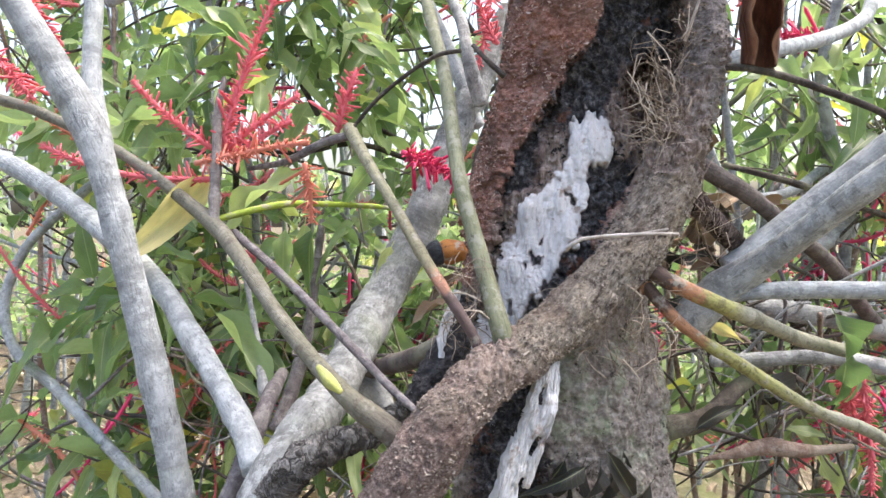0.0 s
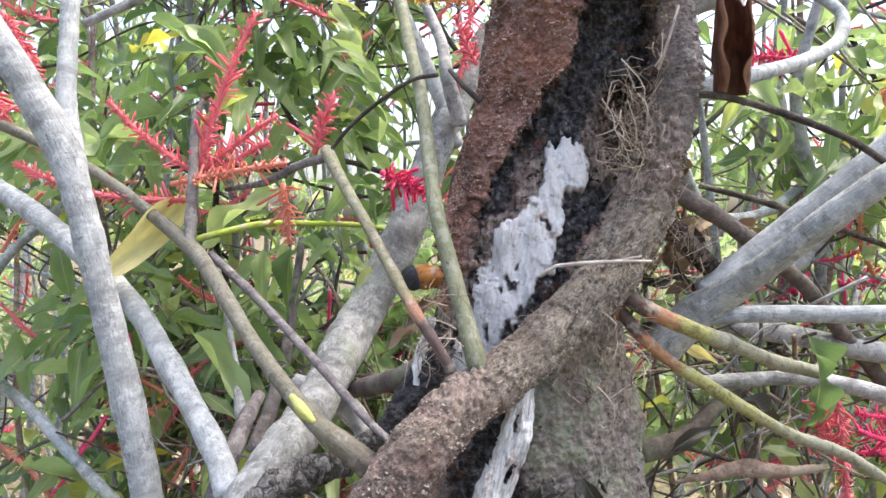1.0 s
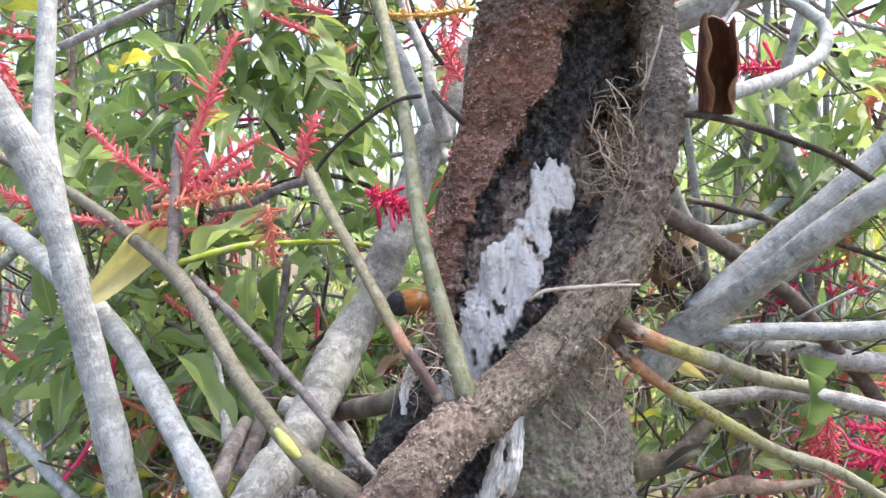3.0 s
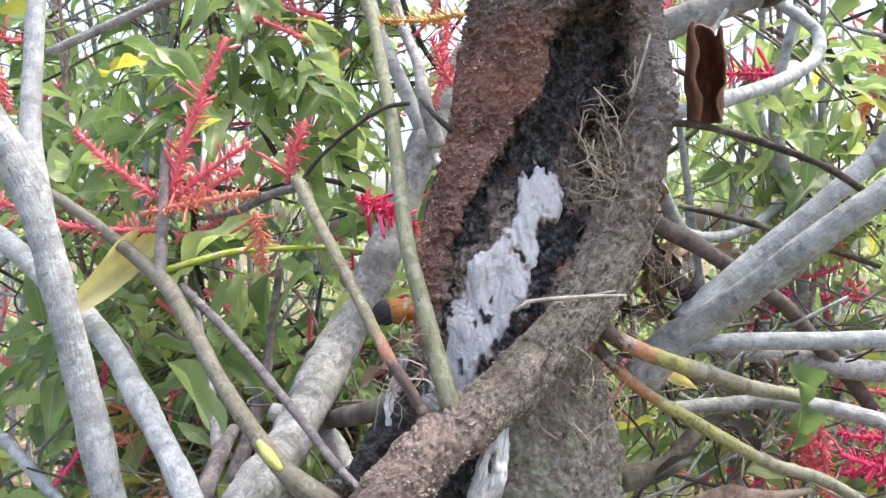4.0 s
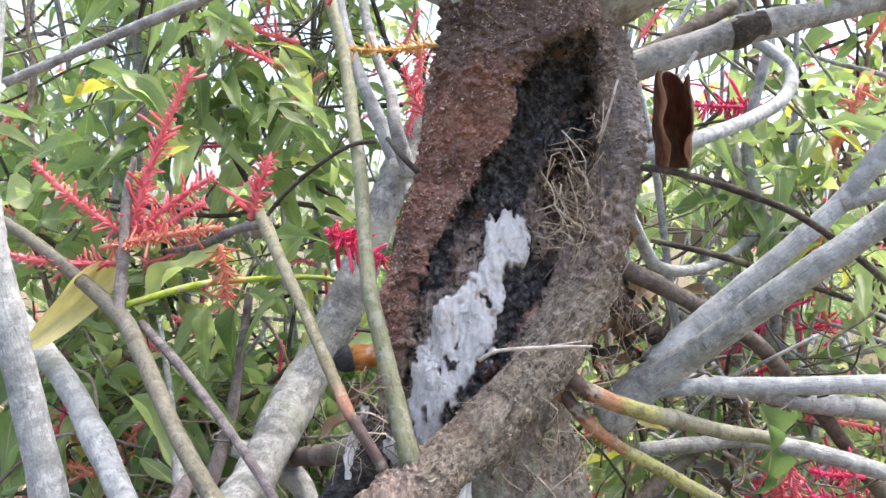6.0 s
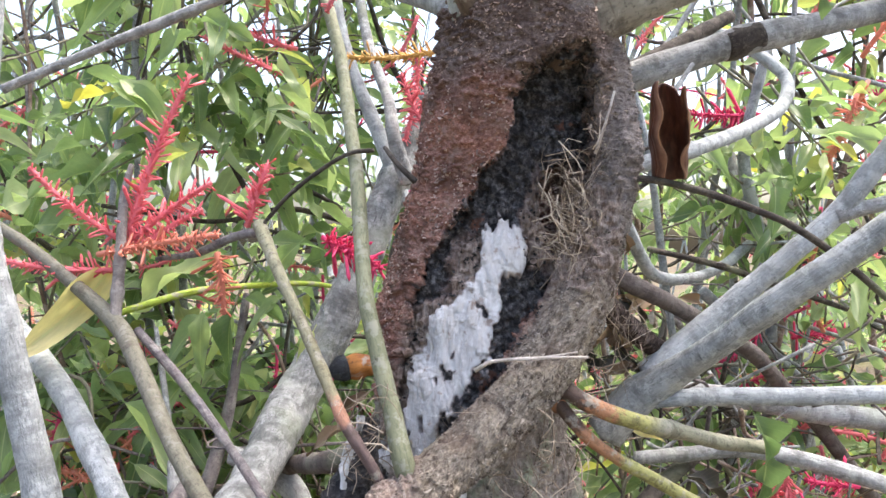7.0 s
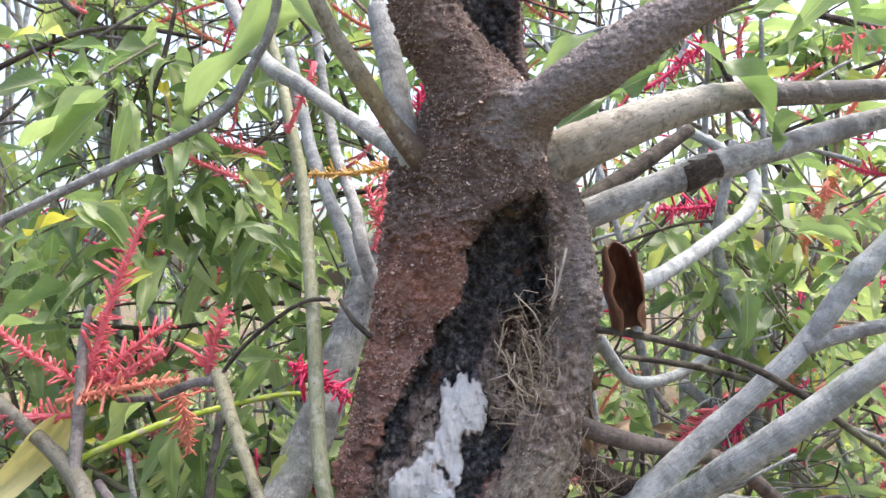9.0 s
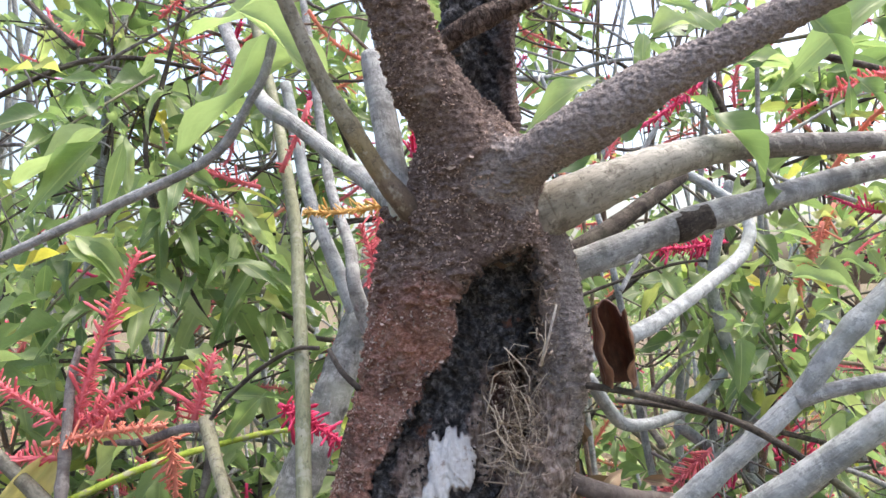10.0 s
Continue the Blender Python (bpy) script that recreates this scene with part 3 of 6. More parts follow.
TRUNK = [
    (0.0, 0.2, 0.66, 0.13, 0.13),
    (0.6, 0.17, 0.65, 0.115, 0.115),
    edges((0.008, 0.620, 0.998), (0.216, 0.620, 0.998), 0.635, 0.085),
    edges((0.008, 0.620, 1.083), (0.206, 0.620, 1.083), 0.64, 0.082),
    edges((0.017, 0.640, 1.153), (0.195, 0.640, 1.153), 0.65, 0.08),
    edges((0.025, 0.650, 1.215), (0.196, 0.650, 1.212), 0.655, 0.08),
    edges((0.022, 0.650, 1.257), (0.215, 0.650, 1.254), 0.655, 0.078),
    edges((0.035, 0.650, 1.304), (0.234, 0.650, 1.302), 0.66, 0.078),
    edges((0.052, 0.650, 1.362), (0.251, 0.650, 1.360), 0.665, 0.076),
    edges((0.056, 0.650, 1.368), (0.248, 0.650, 1.359), 0.665, 0.075),
    edges((0.067, 0.650, 1.434), (0.244, 0.650, 1.427), 0.66, 0.075),
    edges((0.078, 0.650, 1.494), (0.245, 0.650, 1.489), 0.655, 0.076),
    edges((0.082, 0.640, 1.529), (0.227, 0.640, 1.524), 0.645, 0.074),
    edges((0.105, 0.630, 1.566), (0.213, 0.630, 1.563), 0.635, 0.065),
    edges((0.123, 0.620, 1.588), (0.197, 0.620, 1.586), 0.63, 0.05),
    edges((0.134, 0.620, 1.608), (0.183, 0.620, 1.607), 0.63, 0.03),
]

# the trunk's own stems: points, radii
STEMS = {
    "buttress_stem": ([(-0.150, 0.470, 0.860), (-0.090, 0.470, 0.961), (-0.028, 0.475, 1.053), (0.006, 0.480, 1.108), (0.050, 0.515, 1.137), (0.098, 0.545, 1.163), (0.148, 0.565, 1.207), (0.184, 0.585, 1.259), (0.208, 0.600, 1.306), (0.224, 0.605, 1.353), (0.234, 0.610, 1.398), (0.231, 0.620, 1.440), (0.222, 0.635, 1.490)],
                      [0.028, 0.0255, 0.0228, 0.0205, 0.0200, 0.0202, 0.0218, 0.0225, 0.0208, 0.0185, 0.0172, 0.0178, 0.0200]),
    "left_fork": ([(0.167, 0.630, 1.534), (0.146, 0.605, 1.577), (0.118, 0.588, 1.620), (0.098, 0.580, 1.661), (0.082, 0.570, 1.706), (0.060, 0.560, 1.760), (0.042, 0.555, 1.820)],
                  [0.038, 0.0315, 0.0275, 0.0262, 0.0250, 0.0240, 0.0230]),
    "back_fork": ([(0.172, 0.660, 1.540), (0.172, 0.675, 1.610), (0.174, 0.680, 1.674), (0.178, 0.690, 1.725), (0.184, 0.700, 1.820)],
                  [0.034, 0.034, 0.036, 0.036, 0.034]),
    "right_fork": ([(0.160, 0.645, 1.530), (0.182, 0.600, 1.549), (0.207, 0.565, 1.561), (0.236, 0.546, 1.579), (0.275, 0.530, 1.600), (0.333, 0.520, 1.628), (0.385, 0.510, 1.653), (0.520, 0.490, 1.716)],
                   [0.026, 0.0235, 0.0205, 0.0182, 0.0160, 0.0145, 0.0134, 0.0118]),
}
# the burnt hollow: height, its two sides, depth
HOLLOW = [
    (1.486, 0.170, 0.204, 0.010), (1.476, 0.156, 0.209, 0.032), (1.462, 0.143, 0.211, 0.040), (1.445, 0.137, 0.213, 0.042),
    (1.420, 0.134, 0.213, 0.040), (1.400, 0.127, 0.213, 0.038), (1.380, 0.111, 0.214, 0.034), (1.354, 0.097, 0.211, 0.030),
    (1.334, 0.085, 0.206, 0.026), (1.306, 0.068, 0.190, 0.022), (1.264, 0.050, 0.160, 0.018), (1.230, 0.045, 0.140, 0.018),
    (1.190, 0.040, 0.115, 0.018), (1.150, 0.028, 0.095, 0.022), (1.088, -0.002, 0.084, 0.036), (1.006, -0.020, 0.090, 0.040),
]
# the bleached strip of rotten heartwood: height, its two sides
STRIP = [
    (1.340, 0.132, 0.147), (1.326, 0.112, 0.147), (1.297, 0.107, 0.142), (1.276, 0.096, 0.128), (1.264, 0.072, 0.125),
    (1.230, 0.060, 0.118), (1.195, 0.050, 0.096), (1.165, 0.042, 0.079), (1.140, 0.034, 0.066),
]


def column(table, z, k):
    t = np.array(table)[::-1] if table[0][0] > table[-1][0] else np.array(table)
    return np.interp(z, t[:, 0], t[:, k])


GRAD = np.random.RandomState(4).normal(size=(256, 3))
GRAD /= np.linalg.norm(GRAD, axis=1)[:, None]
PERM = np.random.RandomState(9).permutation(256)


def grain(p, sx, sy=None, sz=None, seed=0):
    """Gradient noise of many points at once, about -1 to 1."""
    q = p * np.array((sx, sy or sx, sz or sx)) + seed * 17.31
    i = np.floor(q).astype(np.int64)
    f = q - i
    w = f * f * f * (f * (f * 6 - 15) + 10)
    out = 0.0
    for dx in (0, 1):
        for dy in (0, 1):
            for dz in (0, 1):
                g = GRAD[PERM[(PERM[(PERM[(i[:, 0] + dx) & 255] + i[:, 1] + dy) & 255] + i[:, 2] + dz) & 255]]
                d = g[:, 0] * (f[:, 0] - dx) + g[:, 1] * (f[:, 1] - dy) + g[:, 2] * (f[:, 2] - dz)
                out = out + d * (w[:, 0] if dx else 1 - w[:, 0]) * (w[:, 1] if dy else 1 - w[:, 1]) * (w[:, 2] if dz else 1 - w[:, 2])
    return out * 1.7


def soft_step(v, lo, hi):
    t = np.clip((v - lo) / (hi - lo), 0, 1)
    return t * t * (3 - 2 * t)


def stem_distance(p, pts, radii):
    rows, _ = spline([(*q, r) for q, r in zip(pts, radii)], 2 * len(pts))
    best = np.full(len(p), 0.09)
    lo, hi = rows[:, :3].min(axis=0) - 0.1, rows[:, :3].max(axis=0) + 0.1
    close = np.flatnonzero(((p > lo) & (p < hi)).all(axis=1))
    p, found = p[close], best[close]
    for a, b in zip(rows[:-1], rows[1:]):
        ab = b[:3] - a[:3]
        ap = p - a[:3]
        t = np.clip(ap @ ab / (ab @ ab), 0, 1)
        ap -= t[:, None] * ab
        found = np.minimum(found, np.sqrt(np.einsum("ij,ij->i", ap, ap)) - (a[3] + t * (b[3] - a[3])))
    best[close] = found
    return best


def blend_min(a, b, k):
    h = np.clip(0.5 + 0.5 * (b - a) / k, 0, 1)
    return b * (1 - h) + a * h - k * h * (1 - h)


def distances(p):
    """Distance to the plain trunk and to each of its stems."""
    cx, cy, rx, ry = [column(TRUNK, p[:, 2], k) for k in (1, 2, 3, 4)]
    e = np.sqrt(((p[:, 0] - cx) / rx) ** 2 + ((p[:, 1] - cy) / ry) ** 2)
    top = p[:, 2] - TRUNK[-1][0]
    return [np.maximum((e - 1) * np.minimum(rx, ry), top)] + [stem_distance(p, *q) for q in STEMS.values()]


def body_distance(p):
    """Signed distance to trunk and stems grown together, with the hollow burnt out of them."""
    d = distances(p)
    whole = d[0]
    for k, q in zip((0.012, 0.022, 0.018, 0.02), d[1:]):
        whole = blend_min(whole, q, k)
    x, y, z = p.T
    cx, cy, rx, ry = [column(TRUNK, z, k) for k in (1, 2, 3, 4)]
    face = cy - ry * np.sqrt(np.clip(1 - ((x - cx) / rx) ** 2, 0.05, 1))
    wob = 0.006 * grain(p, 40, 1, 40, 3) + 0.003 * grain(p, 110, 1, 110, 5)
    lo, hi, deep = [column(HOLLOW, z, k) for k in (1, 2, 3)]
    side = np.maximum(lo - x, x - hi) + wob
    carve = np.maximum(np.maximum(side, y - face - deep), np.maximum(z - 1.488, 0.93 - z))
    nest = np.sqrt(((x - 0.186) / 0.024) ** 2 + ((z - 1.348) / 0.048) ** 2) - 1
    carve = np.minimum(carve, np.maximum(nest * 0.024, y - face - 0.075))
    tunnel = np.hypot((x - 0.218 - 0.33 * (y - 0.62)) / 0.008, (z - 1.384 - 0.19 * (y - 0.62)) / 0.016) - 1
    carve = np.minimum(carve, tunnel * 0.008)
    # the stem in front of the hollow stays whole
    carve = np.maximum(carve, -(d[1] - 0.001))
    bowl = np.sqrt(((x - 0.176) / 0.026) ** 2 + ((y - 0.648) / 0.034) ** 2) - 1
    bowl = np.maximum(bowl * 0.026, 1.585 + 0.012 * grain(p, 60) - z)
    carve = np.minimum(carve, np.maximum(bowl, -(d[2] - 0.001)))
    return -blend_min(-whole, carve, 0.005)


def slope(p, h=0.0008):
    here = body_distance(p)
    g = np.stack([body_distance(p + h * e) - here for e in np.eye(3)], axis=1) / h
    return g / np.maximum(1e-6, np.linalg.norm(g, axis=1))[:, None]


def settle(p, times=2):
    for _ in range(times):
        p = p - np.clip(body_distance(p), -0.004, 0.004)[:, None] * slope(p)
    return p


def skin(lo, hi, h):
    """Quads round the zero of body_distance, on a grid."""
    ax = [np.arange(a, b, h) for a, b in zip(lo, hi)]
    n = [len(a) for a in ax]
    g = np.stack(np.meshgrid(*ax, indexing="ij"), axis=-1).reshape(-1, 3)
    rough = body_distance(g.reshape(n + [3])[::4, ::4, ::4].reshape(-1, 3)).reshape([-(-q // 4) for q in n])
    wide = [np.minimum((np.arange(q) + 2) // 4, -(-q // 4) - 1) for q in n]
    value = rough[np.ix_(*wide)].reshape(-1)
    close = np.flatnonzero(np.abs(value) < 0.034)
    value[close] = body_distance(g[close])
    inside = (value < 0).reshape(n)
    mixed = np.zeros([q - 1 for q in n], dtype=int)
    for c in itertools.product((0, 1), repeat=3):
        mixed += inside[c[0]:n[0] - 1 + c[0], c[1]:n[1] - 1 + c[1], c[2]:n[2] - 1 + c[2]]
    live = (mixed > 0) & (mixed < 8)
    index = np.full(live.shape, -1)
    index[live] = np.arange(live.sum())
    verts = np.argwhere(live) * h + np.array(lo) + h / 2
    quads = []
    for axis in range(3):
        u, v = [(1, 2), (2, 0), (0, 1)][axis]
        a = np.moveaxis(inside, (axis, u, v), (0, 1, 2))
        ix = np.moveaxis(index, (axis, u, v), (0, 1, 2))
        out = a[:-1, 1:-1, 1:-1] & ~a[1:, 1:-1, 1:-1]
        into = ~a[:-1, 1:-1, 1:-1] & a[1:, 1:-1, 1:-1]
        for m, flip in ((out, False), (into, True)):
            i, j, k = np.argwhere(m).T
            q = np.stack([ix[i, j, k], ix[i, j + 1, k], ix[i, j + 1, k + 1], ix[i, j, k + 1]], axis=1)
            quads.append(q[:, ::-1] if flip else q)
    quads = np.vstack(quads)
    return verts, quads[(quads >= 0).all(axis=1)]


def finer(verts, quads):
    """Each quad into four."""
    e = np.sort(np.stack([quads, np.roll(quads, -1, axis=1)], axis=2).reshape(-1, 2), axis=1)
    pairs, back = np.unique(e, axis=0, return_inverse=True)
    n = len(verts)
    mid = n + back.reshape(-1, 4)
    cen = n + len(pairs) + np.arange(len(quads))
    verts = np.vstack([verts, verts[pairs].mean(axis=1), verts[quads].mean(axis=1)])
    parts = [np.stack([quads[:, k], mid[:, k], cen, mid[:, k - 1]], axis=1) for k in range(4)]
    return verts, np.vstack(parts)


def mesh_normals(v, q):
    fn = np.cross(v[q[:, 2]] - v[q[:, 0]], v[q[:, 3]] - v[q[:, 1]])
    vn = np.stack([sum(np.bincount(q[:, k], fn[:, c], len(v)) for k in range(4)) for c in range(3)], axis=1)
    return vn / np.maximum(1e-12, np.linalg.norm(vn, axis=1))[:, None]


def trunk():
    """Trunk, buttress stem and forks as one grown skin, parted into its named pieces."""
    v, q = skin((-0.19, 0.42, 0.86), (0.56, 0.79, 1.86), 0.005)
    v = settle(v, 2)
    v, q = finer(v, q)
    v = settle(v, 1)
    # the side turned to the clearing once more
    seen = mesh_normals(v, q)[q].mean(axis=1)[:, 1] < 0.3
    v, fine = finer(v, q[seen])
    q = np.vstack([fine, q[~seen]])
    nrm = mesh_normals(v, q)
    d = np.stack(distances(v), axis=1)
    owner = d.argmin(axis=1)
    near = np.exp(-(d - d.min(axis=1)[:, None]) / 0.008)
    near /= near.sum(axis=1)[:, None]
    x, y, z = v.T
    cx, cy, rx, ry = [column(TRUNK, z, k) for k in (1, 2, 3, 4)]
    front = soft_step(cy - y, 0.0, 0.02)
    stem = near[:, 1]
    lo, hi, deep = [column(HOLLOW, z, k) for k in (1, 2, 3)]
    rag = 0.006 * grain(v, 40, 1, 40, 3) + 0.003 * grain(v, 110, 1, 110, 5)
    side = np.maximum(lo - x, x - hi) + rag + 0.004 * grain(v, 150, seed=2) + 0.003 * grain(v, 330, seed=6)
    burn = soft_step(-side, -0.004, 0.004) * front * soft_step(1.49 - z + 0.006 * grain(v, 120), 0, 0.006) * soft_step(0.35 - stem, 0, 0.2) * soft_step(d[:, 2] + 0.02, 0, 0.01)
    # back fork turns black on its near left side above the crotch
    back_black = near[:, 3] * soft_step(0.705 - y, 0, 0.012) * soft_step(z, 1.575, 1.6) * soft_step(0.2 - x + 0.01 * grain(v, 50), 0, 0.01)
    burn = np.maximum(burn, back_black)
    a, b = column(STRIP, z, 1), column(STRIP, z, 2)
    torn = 0.009 * grain(v, 45, 1, 26, 8) + 0.008 * grain(v, 130, 1, 50, 9) + 0.004 * grain(v, 330, 1, 200, 12)
    strip = np.maximum(a - x, x - b) + torn
    rot = soft_step(-strip, -0.001, 0.0025) * front * soft_step(1.342 - z + 0.01 * grain(v, 120, 1, 1), 0, 0.004) * soft_step(z, 1.11, 1.13) * soft_step(0.3 - stem, 0, 0.2)
    pits = soft_step(grain(v, 95, 1, 38, 21) + 0.5 * grain(v, 260, 1, 120, 22), 0.62, 0.72)
    rot = rot * (1 - pits)
    border = soft_step(-strip, -0.028, -0.010) * front * soft_step(z, 1.12, 1.15) * soft_step(1.335 - z, 0, 0.02) * soft_step(a + 0.02 - x, 0, 0.012)
    nestle = soft_step(0.3 - (np.hypot((x - 0.188) / 0.034, (z - 1.335) / 0.046) - 1 + 0.35 * grain(v, 90)), 0, 0.3) * front
    burn = burn * (1 - 0.85 * border) * (1 - 0.8 * nestle) * (1 - rot)
    dust = stem * (1 - burn) * (0.05 + 0.95 * soft_step(z + 0.03 * grain(v, 30), 1.1, 1.17))
    mud = soft_step(1.19 + 0.03 * grain(v, 30) - z, 0, 0.03) * (1 - stem) * (1 - burn) * (1 - rot)
    red = near[:, 0] * (1 - mud) * soft_step(1.50 - z + 0.05 * grain(v, 25), 0, 0.1) * soft_step(0.2 - x, 0, 0.05)
    grey = np.clip(stem * soft_step(z + 0.03 * grain(v, 25), 1.29, 1.37) + near[:, 4] * soft_step(x + 0.02 * grain(v, 40), 0.165, 0.2) + soft_step(1 - np.hypot((x - 0.178) / 0.03, (z - 1.545) / 0.035) + 0.5 * grain(v, 45), 0, 0.4) * soft_step(0.62 - y, 0, 0.02), 0, 1)
    # relief
    plain = (1 - burn) * (1 - rot) * (1 - mud)
    bark = plain * (1 - stem)
    chip = soft_step(grain(v, 100, 100, 190, 1) + 0.45 * grain(v, 240, 240, 380, 2), 0.05, 0.6)
    out = bark * (0.006 * grain(v, 10) + 0.0035 * grain(v, 24) + 0.005 * chip * (1 - 0.85 * near[:, 4] - 0.4 * near[:, 2]) * (0.3 + 0.8 * soft_step(grain(v, 18, seed=4), -0.4, 0.5)) + 0.0012 * grain(v, 380) + 0.0012 * grain(v, 200, 200, 300, 7))
    rim = np.exp(-((side + 0.003) / 0.0035) ** 2) * front * bark * soft_step(z, 1.25, 1.3) * soft_step(1.47 - z, 0, 0.02)
    out += 0.0028 * rim
    way = np.array((0.62, 0.2, 0.76)) / np.linalg.norm((0.62, 0.2, 0.76))
    run = v @ way
    across = v - run[:, None] * way
    long = across + (0.28 * run)[:, None] * way
    ridge = soft_step(grain(long, 130, seed=31) + 0.5 * grain(long, 300, seed=32), -0.3, 0.4)
    knob = soft_step(grain(v, 140, seed=33) + 0.6 * grain(v, 330, seed=35), 0.0, 0.5)
    low = soft_step(1.33 - z, 0, 0.06)
    out += plain * stem * (0.004 * grain(v, 16) + (0.0026 * ridge + 0.001 * knob) * low + (1 - low) * (0.0018 * grain(v, 90, 90, 260, 34) + 0.0015 * knob) + 0.0009 * grain(v, 420))
    out += burn * (0.006 * grain(v, 48) + 0.005 * grain(v, 95) + 0.004 * grain(v, 200) + 0.0015 * grain(v, 420))
    bands = 3.5 * (grain(v, 55, 1, 18, 41) + 0.35 * grain(v, 140, 1, 50, 42))
    terrace = (np.floor(bands) + soft_step(bands - np.floor(bands), 0.75, 1.0)) / 3.5
    out += rot * (0.0075 + 0.006 * terrace + 0.0009 * grain(v, 330, 1, 50, 43) + 0.0006 * grain(v, 420, 1, 260, 44))
    out += border * (1 - rot) * (0.004 * grain(v, 160, 1, 45, 45) + 0.0025 * grain(v, 300, 1, 120, 46))
    out += nestle * (0.006 * grain(v, 60, seed=51) + 0.004 * grain(v, 160, seed=52))
    out += mud * (0.006 * grain(v, 26) + 0.0035 * grain(v, 55) + 0.0022 * grain(v, 130) + 0.0018 * grain(v, 330))
    v = v + nrm * out[:, None]
    vn = mesh_normals(v, q)
    facing = (y < cy - 0.008) & (owner == 0)
    kind = np.where(facing & (z < 1.484) & (x > lo) & (x < hi), np.where((x > a) & (x < b) & (z < 1.338) & (z > 1.125), 6, 5), np.where((owner == 0) & (z < 1.19), 7, owner))
    fk = kind[q[:, 0]]
    names = {0: ("trunk", "flaky red-brown bark of the trunk"), 1: ("buttress_stem", "rough dusty brown stem wound over the trunk"),
             2: ("limb", "dark red-brown fork of the trunk"), 3: ("limb", "black hollow fork behind the crotch"), 4: ("limb", "dusky purple-brown limb rising from the crotch"),
             5: ("charred_hollow", "burnt black hollow in the trunk"), 6: ("deadwood", "bleached white rotten heartwood"), 7: ("trunk_foot", "earthy grey foot of the trunk")}
    masks = {"burn": burn, "rot": rot, "dust": dust, "mud": mud, "red": red, "grey": grey, "web": np.maximum(border, nestle)}
    made = {}
    for k, (name, label) in names.items():
        f = q[fk == k]
        used, f = np.unique(f, return_inverse=True)
        f = f.reshape(-1, 4)
        me = bpy.data.meshes.new(name)
        me.vertices.add(len(used))
        me.vertices.foreach_set("co", v[used].ravel())
        me.loops.add(f.size)
        me.loops.foreach_set("vertex_index", f.ravel().astype(np.int32))
        me.polygons.add(len(f))
        me.polygons.foreach_set("loop_start", np.arange(0, f.size, 4, dtype=np.int32))
        me.update(calc_edges=True)
        me.polygons.foreach_set("use_smooth", np.ones(len(f), dtype=bool))
        me.normals_split_custom_set_from_vertices(vn[used].tolist())
        for mask, value in masks.items():
            me.attributes.new(mask, "FLOAT", "POINT").data.foreach_set("value", value[used].astype(np.float32))
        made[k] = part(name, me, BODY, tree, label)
    limb("trunk_root", tree, MUD, [(0.2, 0.66, -0.05), (0.17, 0.65, 0.5), (0.12, 0.64, 0.9)], [0.15, 0.13, 0.115], "earthy root of the trunk", 40, 0.03, 0.1, 12, 3)
    limb("root", tree, MUD, [(-0.3, 0.47, -0.05), (-0.22, 0.47, 0.6), (-0.145, 0.47, 0.875)], [0.05, 0.036, 0.031], "root of the buttress stem", 24, 0.02, 0.1, 20, 3)
    return made


BODY_PARTS = trunk()


def slab(name, rows, material, label, seed=0, ragged=0.3, bulge=0.16, thick=0.012, holes=0.47, m=46):
    """A strip of rotten wood along rows of (point, half width): fibrous face, torn edges, pits and holes, real thickness."""
    c, length = spline([(*p, w) for p, w in rows], 8)
    n = int(length / 0.002)
    c, length = spline([(*p, w) for p, w in rows], n)
    tang = np.gradient(c[:, :3], axis=0)
    verts, faces, uvs, gone = [], [], [], []
    for i in range(n):
        t = Vector(tang[i]).normalized()
        s = t.cross(Vector((0, 1, 0))).normalized()
        out = s.cross(t)
        if out.y > 0:
            out = -out
        along = i * 0.002
        for j in range(m):
            v = 2 * j / (m - 1) - 1
            far = 7.0 if v > 0 else 0.0
            e = 1 + ragged * noise.noise(Vector((far, along * 38, seed))) + 0.6 * ragged * noise.noise(Vector((far, along * 120, seed + 9)))
            x = v * c[i, 3] * e
            p = Vector(c[i, :3]) + s * x
            h = bulge * c[i, 3] * (1 - v * v)
            h += 0.006 * noise.noise(Vector((x * 45, along * 18, seed))) + 0.0026 * noise.noise(Vector((x * 150, along * 60, seed + 3)))
            h += 0.0014 * noise.noise(Vector((x * 480, along * 160, seed + 6))) + 0.0015 * noise.noise(Vector((x * 900, along * 300, seed)))
            pit = noise.noise(Vector((x * 110, along * 42, seed + 5))) + 0.35 * noise.noise(Vector((x * 300, along * 160, seed + 2)))
            h -= 0.035 * max(0.0, pit - holes + 0.16)
            plate = noise.cell(Vector((x * 85 + 0.5 * noise.noise(Vector((x * 60, along * 60, seed))), along * 32, seed + 1)))
            h += 0.0014 * plate
            gone.append(pit > holes)
            if j in (0, m - 1):
                h = -thick
            verts.append(p + out * h)
    for i in range(n - 1):
        for j in range(m - 1):
            f = (i * m + j, i * m + j + 1, (i + 1) * m + j + 1, (i + 1) * m + j)
            if sum(gone[q] for q in f) >= 3:
                continue
            faces.append(f)
            w = 0.04
            uvs += [(w * j / m, length * i / n), (w * (j + 1) / m, length * i / n), (w * (j + 1) / m, length * (i + 1) / n), (w * j / m, length * (i + 1) / n)]
    return part(name, mesh_of(name, verts, faces, uvs), material, tree, label)


slab("deadwood", [((0.086, 0.528, 1.140), 0.0060), ((0.079, 0.520, 1.109), 0.0105), ((0.066, 0.515, 1.074), 0.0125), ((0.052, 0.510, 1.036), 0.0125), ((0.036, 0.510, 0.991), 0.0120)], ROT, "bleached white rotten heartwood", 4)

